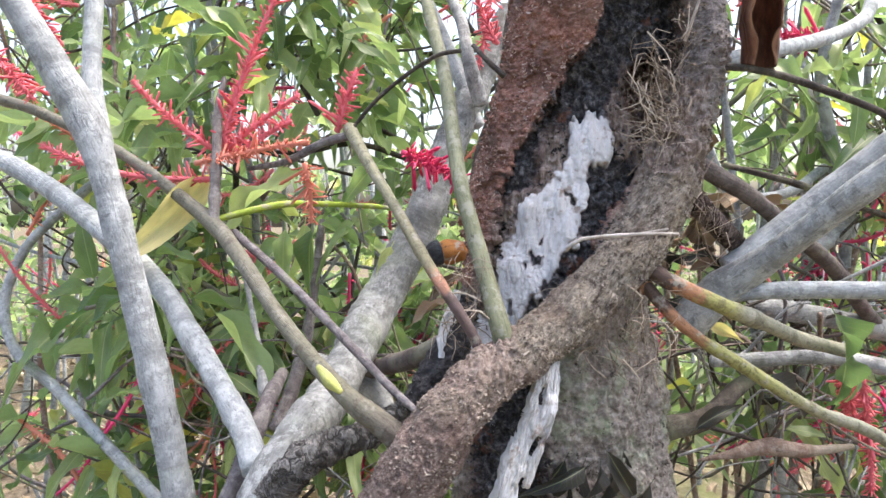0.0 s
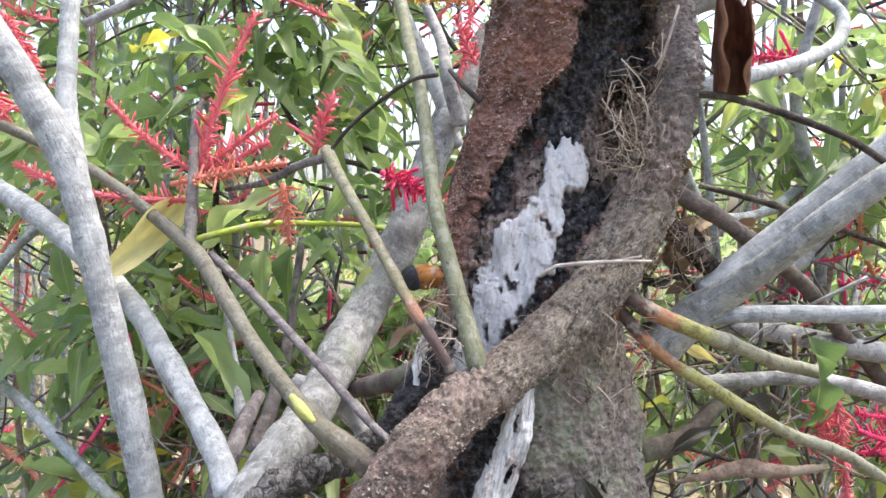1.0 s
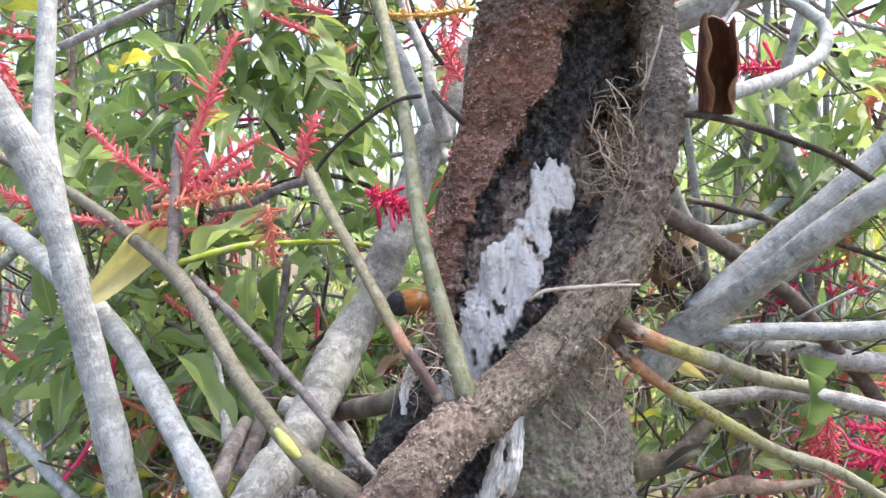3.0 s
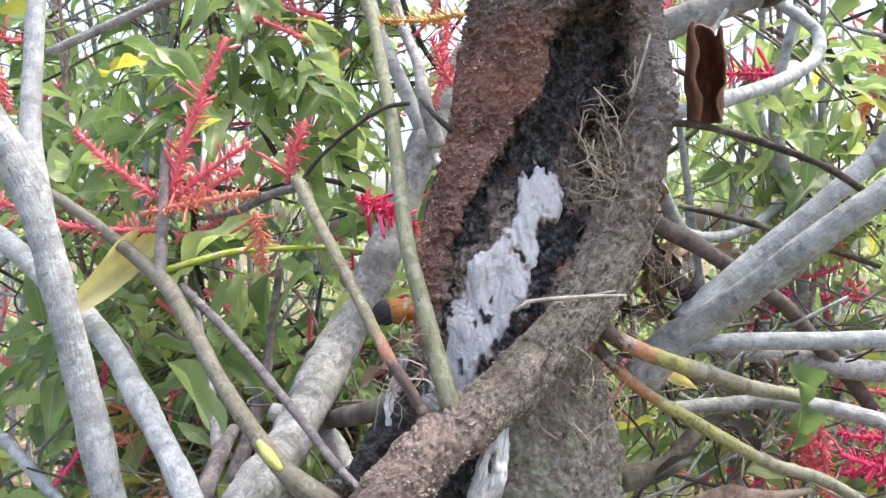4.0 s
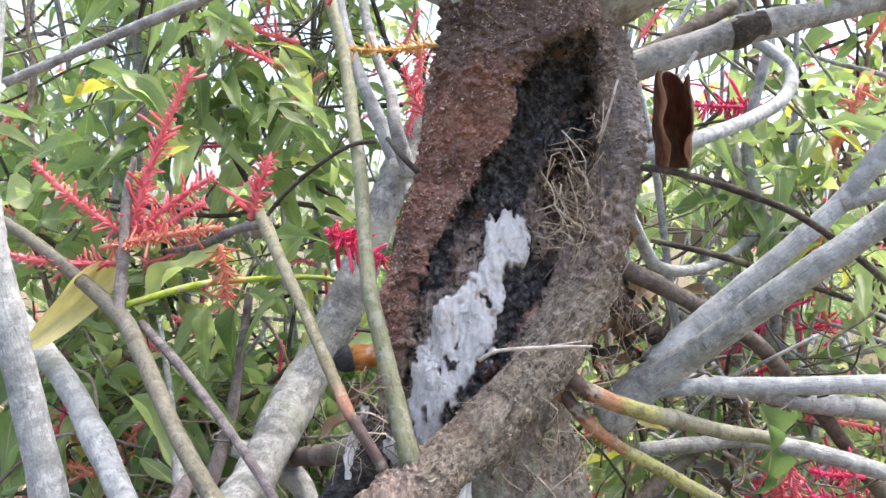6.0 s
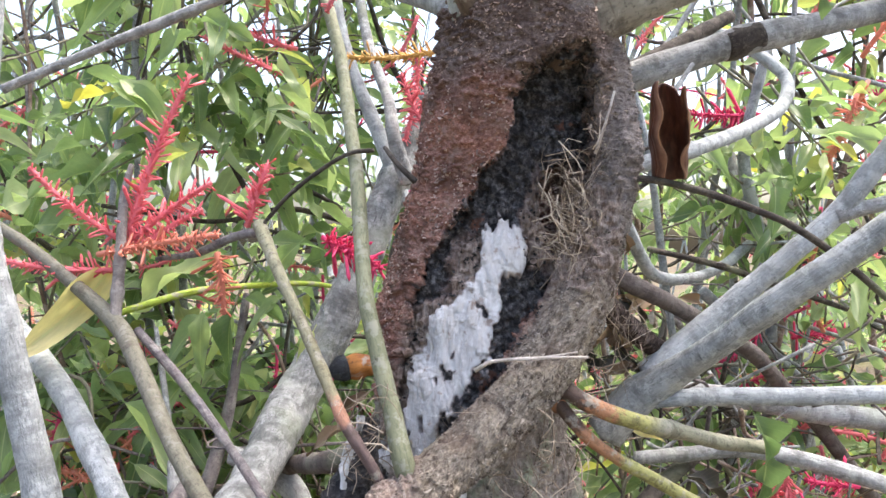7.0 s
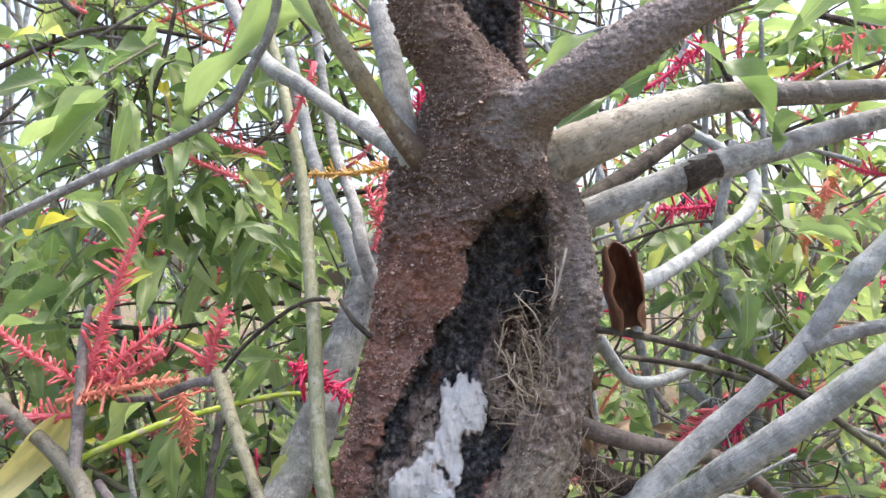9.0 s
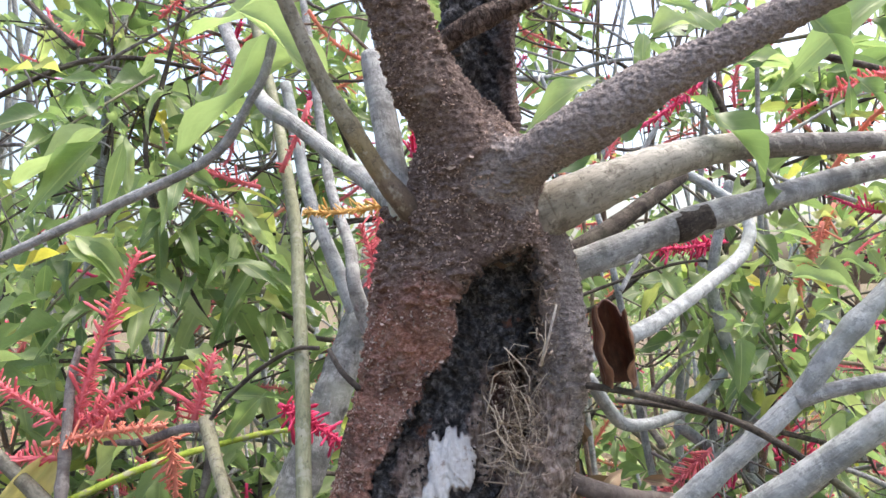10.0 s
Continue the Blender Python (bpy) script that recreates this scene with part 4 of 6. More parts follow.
slab("splinter", [((0.012, 0.548, 1.188), 0.0030), ((0.005, 0.545, 1.163), 0.0065), ((0.001, 0.540, 1.134), 0.0050)], ROT, "pale splinter of rotten wood beside the shoots", 15, 0.5, 0.2, 0.006, 0.5, 20)
limb("charred_edge", tree, CHAR, [(-0.026, 0.545, 1.092), (-0.008, 0.548, 1.112), (0.008, 0.556, 1.142), (0.020, 0.566, 1.180)], [0.011, 0.016, 0.015, 0.008], "burnt black lump at the edge of the hollow", 30, 0.003, 0.35, 70, 92, grit=0.004)
# ---- the tree's limbs ----
limb("limb", tree, GRAD_LIMB, [(0.158, 0.660, 1.493), (0.191, 0.632, 1.506), (0.228, 0.615, 1.523), (0.267, 0.610, 1.539), (0.328, 0.620, 1.561), (0.390, 0.640, 1.576), (0.467, 0.650, 1.580), (0.550, 0.650, 1.582), (0.625, 0.650, 1.585)], [0.0401, 0.0352, 0.0266, 0.0227, 0.0180, 0.0155, 0.0126, 0.0110, 0.0100], "thick grey-tan limb with lenticels", 40, 0.004, 0.06, 60, 8, 0, grit=0.0012)
grey_limb = limb("limb", tree, GREY, [(0.231, 0.670, 1.465), (0.261, 0.650, 1.475), (0.315, 0.650, 1.494), (0.364, 0.650, 1.510), (0.431, 0.660, 1.527), (0.512, 0.670, 1.548), (0.602, 0.680, 1.568)], [0.0187, 0.0163, 0.0153, 0.0153, 0.0139, 0.0130, 0.0121], "smooth grey limb", 24, 0.005, 0.05, 60, 9, 2)
limb("knot", grey_limb, BLACK, [(0.345, 0.648, 1.503), (0.356, 0.648, 1.506), (0.367, 0.648, 1.510), (0.379, 0.648, 1.514)], [0.0155, 0.0171, 0.0171, 0.0155], "dark scar on the limb", 18, 0.003, 0.12, 90, 10)
limb("limb", tree, BLACK, [(0.247, 0.700, 1.477), (0.297, 0.710, 1.505), (0.347, 0.730, 1.535), (0.405, 0.760, 1.569)], [0.0113, 0.0108, 0.0101, 0.0080], "blackened limb", 14, 0.006, 0.08, 60, 11)

limb("limb", tree, FLANK, [(0.036, 0.705, 1.270), (0.048, 0.705, 1.317), (0.065, 0.702, 1.360), (0.074, 0.700, 1.402), (0.078, 0.700, 1.441), (0.088, 0.695, 1.480), (0.110, 0.685, 1.515)], [0.012, 0.016, 0.017, 0.017, 0.017, 0.017, 0.015], "smooth dark brown flank grown against the trunk", 20, 0.005, 0.08, 40, 90)
# right side: pale forked limb and the twigs before it
limb("limb", tree, FORK, [(0.236, 0.660, 1.139), (0.261, 0.650, 1.173), (0.291, 0.625, 1.203), (0.315, 0.585, 1.237), (0.347, 0.540, 1.281), (0.384, 0.515, 1.317), (0.429, 0.490, 1.361), (0.484, 0.470, 1.412)], [0.0221, 0.0205, 0.0155, 0.0136, 0.0126, 0.0120, 0.0110, 0.0102], "thick pale grey limb with dark flecks", 28, 0.005, 0.06, 50, 12, 1)
limb("limb", tree, WHITE, [(0.274, 0.650, 1.195), (0.348, 0.650, 1.257), (0.397, 0.640, 1.302), (0.449, 0.635, 1.349), (0.480, 0.620, 1.397), (0.529, 0.610, 1.450), (0.603, 0.600, 1.507)], [0.0158, 0.0121, 0.0109, 0.0113, 0.0095, 0.0084], "whitish forked limb", 22, 0.005, 0.05, 50, 13, 3)
limb("limb", tree, GREY, [(0.443, 0.632, 1.344), (0.474, 0.630, 1.353), (0.514, 0.620, 1.362), (0.566, 0.610, 1.368), (0.674, 0.600, 1.374)], [0.0087, 0.0076, 0.0070, 0.0064], "", 14, 0.006, 0.06, 60, 14)
limb("limb", tree, WHITE, [(0.258, 0.650, 1.168), (0.294, 0.635, 1.177), (0.349, 0.630, 1.179), (0.408, 0.625, 1.179), (0.483, 0.620, 1.181), (0.632, 0.600, 1.186)], [0.0078, 0.0092, 0.0097, 0.0096, 0.0090], "straight white limb", 20, 0.006, 0.05, 50, 15, 2)
limb("twig", tree, GRAD_ONE, [(0.158, 0.580, 1.214), (0.189, 0.560, 1.193), (0.231, 0.574, 1.174), (0.293, 0.620, 1.150), (0.356, 0.670, 1.125), (0.422, 0.710, 1.106)], [0.0090, 0.0081, 0.0077, 0.0080, 0.0084, 0.0086], "twig with peeled orange bark turning yellow-green", 16, 0.004, 0.09, 70, 16, 4)
limb("twig", tree, GRAD_TWO, [(0.160, 0.575, 1.203), (0.189, 0.565, 1.167), (0.219, 0.575, 1.143), (0.253, 0.585, 1.122), (0.300, 0.600, 1.093), (0.347, 0.620, 1.067), (0.405, 0.645, 1.043), (0.454, 0.660, 1.015), (0.603, 0.700, 0.923)], [0.0068, 0.0062, 0.0060, 0.0061, 0.0063, 0.0065, 0.0065, 0.0061, 0.0057], "twig with peeled orange bark turning yellow-green", 16, 0.004, 0.08, 70, 18, 5)
limb("limb", tree, DUSK, [(0.220, 0.620, 1.305), (0.234, 0.610, 1.289), (0.289, 0.640, 1.265), (0.367, 0.720, 1.231), (0.456, 0.800, 1.189), (0.535, 0.860, 1.127), (0.606, 0.900, 1.068), (0.733, 0.950, 0.929)], [0.0099, 0.0094, 0.0093, 0.0099, 0.0104, 0.0112, 0.0110], "brown limb bowed downward", 16, 0.005, 0.08, 60, 20, 2)
limb("limb", tree, BROWN, [(0.204, 0.610, 1.279), (0.234, 0.620, 1.254), (0.273, 0.650, 1.227), (0.323, 0.700, 1.196)], [0.0128, 0.0120, 0.0110, 0.0108], "reddish brown limb", 18, 0.004, 0.1, 60, 21, 1)
limb("limb", tree, GREY, [(0.295, 0.740, 1.088), (0.355, 0.750, 1.088), (0.418, 0.750, 1.091), (0.468, 0.740, 1.085), (0.524, 0.730, 1.071), (0.657, 0.700, 1.031)], [0.0078, 0.0091, 0.0097, 0.0108, 0.0107], "grey limb", 14, 0.006, 0.07, 60, 22, 2)
limb("limb", tree, GREY, [(0.387, 0.850, 1.135), (0.483, 0.870, 1.118), (0.576, 0.880, 1.098), (0.659, 0.880, 1.087), (0.896, 0.880, 1.050)], [0.0138, 0.0156, 0.0165, 0.0158], "", 14, 0.007, 0.08, 60, 23, 2)
limb("limb", tree, WHITE, [(0.248, 0.640, 1.387), (0.293, 0.660, 1.401), (0.350, 0.700, 1.418), (0.446, 0.790, 1.453), (0.512, 0.840, 1.488), (0.533, 0.870, 1.530), (0.505, 0.900, 1.572), (0.462, 0.920, 1.604)], [0.0088, 0.0091, 0.0091, 0.0090, 0.0089, 0.0085, 0.0081, 0.0075], "white limb hooked back on itself", 16, 0.006, 0.06, 50, 24, 3)
limb("twig", tree, BLACK, [(0.240, 0.585, 1.374), (0.259, 0.580, 1.371), (0.293, 0.580, 1.363), (0.339, 0.585, 1.349), (0.377, 0.585, 1.333), (0.425, 0.590, 1.303), (0.493, 0.600, 1.253), (0.566, 0.610, 1.204)], [0.0035, 0.0035, 0.0035, 0.0035, 0.0035, 0.0036, 0.0034, 0.0032], "thin black twig", 8, 0.006, 0.08, 70, 25, 6)
limb("twig", tree, BLACK, [(0.352, 0.860, 1.311), (0.460, 0.890, 1.288), (0.539, 0.910, 1.263), (0.628, 0.930, 1.237), (0.886, 1.000, 1.157)], [0.0042, 0.0051, 0.0044, 0.0038], "thin black twig", 8, 0.007, 0.08, 70, 26, 3)

# left side
limb("limb", tree, PALE, [(-0.246, 0.660, 0.896), (-0.262, 0.665, 0.968), (-0.278, 0.670, 1.046), (-0.298, 0.675, 1.131), (-0.323, 0.685, 1.220), (-0.341, 0.690, 1.288), (-0.361, 0.694, 1.343), (-0.394, 0.690, 1.406), (-0.421, 0.685, 1.455), (-0.454, 0.680, 1.518)], [0.0187, 0.0178, 0.0168, 0.0164, 0.0166, 0.0162, 0.0202, 0.0173, 0.0155, 0.0138], "pale grey limb with dark scars", 28, 0.005, 0.06, 45, 30, 3)
limb("limb", tree, WHITE, [(-0.348, 0.700, 1.318), (-0.366, 0.720, 1.378), (-0.374, 0.740, 1.442), (-0.380, 0.760, 1.508), (-0.384, 0.780, 1.589)], [0.0125, 0.0117, 0.0108, 0.0105, 0.0095], "upright pale limb", 18, 0.006, 0.06, 50, 31, 2)
limb("limb", tree, WHITE, [(-0.167, 0.600, 1.021), (-0.193, 0.640, 1.050), (-0.274, 0.740, 1.113), (-0.342, 0.800, 1.175), (-0.488, 0.930, 1.248), (-0.617, 1.020, 1.307), (-0.782, 1.100, 1.374)], [0.0150, 0.0140, 0.0144, 0.0150, 0.0167, 0.0166, 0.0171], "straight white limb", 22, 0.006, 0.05, 50, 32, 2)
limb("limb", tree, SILVER, [(-0.164, 0.560, 0.954), (-0.149, 0.580, 1.014), (-0.140, 0.630, 1.032), (-0.120, 0.740, 1.056), (-0.085, 0.890, 1.130), (-0.022, 0.930, 1.256), (0.029, 0.970, 1.391), (0.066, 1.000, 1.469), (0.101, 1.020, 1.547)], [0.0271, 0.0276, 0.0267, 0.0276, 0.0312, 0.0288, 0.0261, 0.0237, 0.0208], "weathered silver-grey dead limb with cracks", 48, 0.004, 0.12, 40, 33, 0, grit=0.0018)
limb("limb", tree, GREYROT, [(-0.151, 0.570, 0.998), (-0.121, 0.545, 1.042), (-0.090, 0.550, 1.059), (-0.058, 0.560, 1.068), (-0.031, 0.570, 1.086)], [0.0184, 0.0184, 0.0146, 0.0122, 0.0092], "folded grey root of the dead limb", 40, 0.003, 0.22, 60, 34, 0, grit=0.003)
limb("limb", tree, WHITE, [(0.048, 0.965, 1.371), (0.027, 0.970, 1.431), (0.001, 0.990, 1.498), (-0.024, 1.010, 1.560), (-0.041, 1.030, 1.616), (-0.073, 1.080, 1.770)], [0.0134, 0.0119, 0.0113, 0.0107, 0.0101], "", 14, 0.007, 0.07, 50, 35, 2)
limb("limb", tree, WHITE, [(-0.414, 0.980, 0.826), (-0.510, 1.020, 0.896), (-0.609, 1.070, 0.966), (-0.693, 1.100, 1.023), (-0.724, 1.120, 1.099), (-0.699, 1.140, 1.191), (-0.637, 1.160, 1.262), (-0.598, 1.170, 1.301)], [0.0104, 0.0104, 0.0100, 0.0094, 0.0092, 0.0093, 0.0090, 0.0081], "thin white limb in a wide curve", 14, 0.007, 0.06, 50, 36, 4)
long_shoot = limb("twig", tree, GRAD_LONG, [(-0.004, 0.500, 1.051), (-0.034, 0.485, 1.089), (-0.076, 0.495, 1.121), (-0.135, 0.570, 1.159), (-0.205, 0.680, 1.209), (-0.252, 0.745, 1.239), (-0.335, 0.790, 1.294), (-0.406, 0.830, 1.332), (-0.523, 0.880, 1.382), (-0.636, 0.920, 1.414)], [0.0169, 0.0113, 0.0080, 0.0078, 0.0091, 0.0100, 0.0077, 0.0074, 0.0079, 0.0075], "long olive-grey shoot from the buttress stem", 18, 0.005, 0.05, 60, 37, 4)
limb("moss_patch", long_shoot, MOSSYEL, [(-0.093, 0.503, 1.136), (-0.083, 0.493, 1.127), (-0.073, 0.486, 1.121)], [0.0024, 0.0052, 0.0023], "bright yellow-green lichen patch", 10, 0.003, 0.15, 120, 38)
limb("twig", tree, MAUVE, [(-0.249, 0.740, 1.233), (-0.253, 0.760, 1.280), (-0.255, 0.775, 1.331), (-0.256, 0.785, 1.371), (-0.250, 0.790, 1.404)], [0.0072, 0.0071, 0.0063, 0.0054, 0.0032], "upright dull purple twig", 12, 0.005, 0.07, 60, 39, 4)
limb("twig", tree, PURPLE, [(-0.016, 0.475, 1.108), (-0.039, 0.500, 1.121), (-0.089, 0.580, 1.147), (-0.158, 0.670, 1.188), (-0.226, 0.740, 1.229)], [0.0023, 0.0036, 0.0044, 0.0052, 0.0054], "straight dark purple stick", 10, 0.006, 0.06, 60, 40, 3)
limb("twig", tree, GRAD_SHOOT, [(0.032, 0.520, 1.134), (0.022, 0.512, 1.159), (0.003, 0.515, 1.189), (-0.010, 0.543, 1.206), (-0.023, 0.570, 1.225), (-0.048, 0.615, 1.264), (-0.073, 0.660, 1.300), (-0.096, 0.705, 1.337)], [0.0054, 0.0049, 0.0050, 0.0055, 0.0057, 0.0060, 0.0064, 0.0083], "grey-green shoot with a peeled orange stretch, cut at its top", 16, 0.004, 0.07, 70, 41, 4)
limb("twig", tree, BLACK, [(-0.096, 0.700, 1.331), (-0.071, 0.695, 1.360), (-0.042, 0.690, 1.384), (-0.008, 0.675, 1.403), (0.017, 0.660, 1.405)], [0.0023, 0.0025, 0.0025, 0.0024, 0.0024], "thin black twig", 8, 0.006, 0.08, 70, 44, 3)
limb("twig", tree, BLACK, [(0.028, 0.640, 1.405), (0.040, 0.625, 1.388), (0.055, 0.620, 1.373)], [0.0026, 0.0028, 0.0035], "broken black twig", 8, 0.005, 0.08, 70, 45, 1)
limb("twig", tree, PURPLE, [(-0.095, 0.705, 1.330), (-0.129, 0.730, 1.324), (-0.172, 0.760, 1.308), (-0.224, 0.790, 1.301)], [0.0051, 0.0050, 0.0046, 0.0029], "", 10, 0.006, 0.08, 70, 46, 3)
limb("twig", tree, SAGE, [(0.052, 0.535, 1.133), (0.045, 0.515, 1.158), (0.035, 0.535, 1.196), (0.023, 0.555, 1.241), (0.013, 0.580, 1.285), (0.002, 0.660, 1.379), (-0.011, 0.740, 1.449), (-0.026, 0.830, 1.528), (-0.046, 0.900, 1.605), (-0.079, 1.000, 1.727), (-0.131, 1.100, 1.918), (-0.180, 1.200, 2.125)], [0.0108, 0.0087, 0.0078, 0.0076, 0.0075, 0.0077, 0.0084, 0.0091, 0.0088, 0.0082], "straight pale green shoot", 16, 0.005, 0.04, 60, 47, 5)
limb("twig", tree, LIMETWIG, [(-0.279, 0.780, 1.236), (-0.249, 0.800, 1.247), (-0.199, 0.850, 1.261), (-0.147, 0.930, 1.262), (-0.082, 1.020, 1.258), (-0.018, 1.060, 1.242)], [0.0038, 0.0046, 0.0048, 0.0045, 0.0042, 0.0026], "lime-green young shoot", 10, 0.006, 0.05, 70, 48, 3)

limb("stub", tree, PEEL, [(0.160, 0.600, 1.200), (0.168, 0.578, 1.191), (0.171, 0.568, 1.187)], [0.010, 0.0085, 0.0075], "small cut stub with a red-brown end", 12, 0.003, 0.12, 80, 91)
# top left: broken stub and the branches round it
limb("limb", tree, DUSK, [(-0.234, 0.980, 0.960), (-0.094, 0.840, 1.052), (-0.026, 0.720, 1.098), (0.026, 0.680, 1.133), (0.064, 0.660, 1.150)], [0.0098, 0.0117, 0.0128, 0.0121, 0.0107], "dark brown limb low behind the shoots", 14, 0.006, 0.1, 50, 60, 2)
limb("limb", tree, GREY, [(-0.161, 0.860, 1.062), (-0.124, 0.850, 1.049), (-0.086, 0.830, 1.033), (-0.064, 0.810, 1.004), (-0.057, 0.800, 0.966)], [0.0140, 0.0159, 0.0155, 0.0132, 0.0111], "bowed mossy limb", 14, 0.006, 0.1, 50, 61, 1)
limb("limb", tree, PURPLE, [(-0.223, 0.900, 0.961), (-0.210, 0.950, 1.010), (-0.199, 1.000, 1.081), (-0.194, 1.040, 1.162), (-0.191, 1.080, 1.239)], [0.0125, 0.0116, 0.0098, 0.0076, 0.0062], "dark upright stem", 10, 0.008, 0.09, 50, 62, 2)
limb("twig", tree, GREY, [(-0.224, 0.850, 1.021), (-0.247, 0.900, 1.083), (-0.272, 0.950, 1.138), (-0.298, 1.000, 1.198)], [0.0104, 0.0051, 0.0043, 0.0037], "thin grey twig", 9, 0.007, 0.09, 50, 63, 2)
limb("limb", tree, PURPLE, [(-0.201, 0.620, 0.982), (-0.186, 0.640, 1.023), (-0.179, 0.700, 1.061), (-0.178, 0.750, 1.073)], [0.0100, 0.0104, 0.0096, 0.0073], "short grey stub", 14, 0.006, 0.1, 50, 64, 1)
limb("limb", tree, BLACK, [(0.227, 0.700, 1.025), (0.282, 0.720, 1.031), (0.320, 0.740, 1.056), (0.382, 0.780, 1.079)], [0.0142, 0.0128, 0.0102, 0.0082], "blackened dead limb low beside the trunk", 12, 0.006, 0.14, 50, 65, 1)
limb("limb", tree, GREY, [(0.517, 0.950, 1.201), (0.589, 1.000, 1.232), (0.600, 1.030, 1.291), (0.571, 1.060, 1.387), (0.562, 1.080, 1.469)], [0.0132, 0.0131, 0.0118, 0.0113, 0.0097], "crooked grey limb", 12, 0.008, 0.09, 40, 66, 2)
limb("limb", tree, WHITE, [(0.308, 0.820, 1.345), (0.336, 0.850, 1.307), (0.369, 0.880, 1.276), (0.429, 0.920, 1.270), (0.494, 0.960, 1.284), (0.556, 1.000, 1.316)], [0.0090, 0.0093, 0.0090, 0.0086, 0.0082], "white sickle-shaped limb", 12, 0.007, 0.07, 40, 67, 2)
limb("limb", tree, PALE, [(0.485, 1.000, 1.246), (0.560, 1.020, 1.189), (0.634, 1.050, 1.136), (0.721, 1.080, 1.061)], [0.0098, 0.0092, 0.0086, 0.0079], "", 10, 0.008, 0.08, 40, 68, 2)
limb("limb", tree, PALE, [(0.553, 0.950, 1.588), (0.532, 0.970, 1.456), (0.549, 0.980, 1.375), (0.588, 1.000, 1.274), (0.602, 1.020, 1.170)], [0.0077, 0.0095, 0.0104, 0.0098, 0.0100], "", 10, 0.008, 0.08, 40, 69, 2)
limb("limb", tree, BROWN, [(0.128, 0.630, 1.666), (0.152, 0.610, 1.678), (0.181, 0.605, 1.691), (0.220, 0.600, 1.706), (0.260, 0.600, 1.728)], [0.0102, 0.0108, 0.0098, 0.0082, 0.0073], "dark side branch across the crotch", 16, 0.005, 0.1, 60, 76, 1)
limb("stub", tree, GREY, [(0.098, 0.620, 1.515), (0.090, 0.625, 1.551), (0.082, 0.650, 1.607), (0.075, 0.665, 1.649), (0.070, 0.675, 1.678)], [0.0128, 0.0136, 0.0137, 0.0129, 0.0109], "splintered grey stub broken off square", 22, 0.004, 0.08, 60, 50, 0)
limb("limb", tree, GRAD_UP, [(0.118, 0.630, 1.506), (0.098, 0.600, 1.526), (0.078, 0.590, 1.551), (0.057, 0.585, 1.585), (0.036, 0.580, 1.620), (0.022, 0.575, 1.650), (0.004, 0.570, 1.693)], [0.0150, 0.0111, 0.0090, 0.0085, 0.0080, 0.0074, 0.0069], "olive-brown upright branch", 18, 0.005, 0.06, 60, 51, 3)
limb("limb", tree, GREY, [(0.094, 0.640, 1.526), (0.072, 0.690, 1.553), (0.022, 0.790, 1.605), (-0.027, 0.840, 1.651), (-0.073, 0.900, 1.693), (-0.124, 1.000, 1.776), (-0.168, 1.080, 1.874)], [0.0109, 0.0106, 0.0103, 0.0103, 0.0125, 0.0114, 0.0115], "grey branch", 16, 0.006, 0.07, 60, 52, 3)
limb("twig", tree, GREY, [(-0.357, 0.740, 1.473), (-0.313, 0.740, 1.493), (-0.249, 0.745, 1.524), (-0.178, 0.750, 1.557), (-0.120, 0.750, 1.584), (-0.085, 0.750, 1.610), (-0.059, 0.740, 1.648), (-0.040, 0.735, 1.681), (-0.026, 0.730, 1.731)], [0.0054, 0.0057, 0.0060, 0.0063, 0.0060, 0.0060, 0.0054, 0.0054, 0.0047], "long crooked grey twig", 12, 0.006, 0.09, 60, 53, 7)
limb("twig", tree, GREY, [(0.052, 0.940, 1.398), (0.034, 0.930, 1.458), (0.026, 0.960, 1.513), (0.003, 1.000, 1.581), (-0.015, 1.050, 1.665), (-0.033, 1.100, 1.801), (-0.053, 1.150, 1.930)], [0.0130, 0.0099, 0.0086, 0.0082, 0.0069], "", 12, 0.007, 0.08, 60, 54, 2)
limb("twig", tree, BLACK, [(-0.197, 1.100, 1.402), (-0.225, 1.100, 1.455), (-0.263, 1.120, 1.527), (-0.293, 1.140, 1.611), (-0.311, 1.160, 1.697), (-0.297, 1.180, 1.776), (-0.278, 1.200, 1.878), (-0.256, 1.200, 1.974)], [0.0054, 0.0054, 0.0050, 0.0051, 0.0047, 0.0043, 0.0039, 0.0034], "thin black twig", 8, 0.01, 0.08, 50, 55, 4)


# ---- leaves and flower spikes of the tree itself ----
spike(tree, (-0.254, 0.785, 1.326), (-0.181, 0.800, 1.500), PINK, 1, 90, 0.0105, 0.05, "upright pink flower spike")
spike(tree, (-0.242, 0.785, 1.312), (-0.168, 0.775, 1.350), PINK, 42, 50, 0.009, 0.06, "pink flower spike")
spike(tree, (-0.254, 0.800, 1.330), (-0.237, 0.815, 1.403), PINK, 43, 44, 0.009, 0.06, "pink flower spike")
spike(tree, (-0.261, 0.785, 1.322), (-0.340, 0.770, 1.402), PINK, 2, 60, 0.009, 0.08, "pink flower spike")
spike(tree, (-0.258, 0.785, 1.314), (-0.158, 0.780, 1.378), PINK, 3, 64, 0.0095, 0.06, "pink flower spike")
spike(tree, (-0.280, 0.775, 1.306), (-0.144, 0.740, 1.323), ORANGE, 4, 90, 0.009, 0.03, "orange-pink flower spike")
spike(tree, (-0.266, 0.785, 1.289), (-0.393, 0.800, 1.308), PINK, 5, 60, 0.0095, 0.08, "pink flower spike")
spike(tree, (-0.111, 0.720, 1.335), (-0.087, 0.720, 1.397), PINK, 6, 48, 0.0105, 0.05, "short pink flower spike")
spike(tree, (-0.050, 0.840, 1.325), (0.021, 0.800, 1.287), MAGENTA, 7, 80, 0.013, 0.03, "dense magenta flower spike")
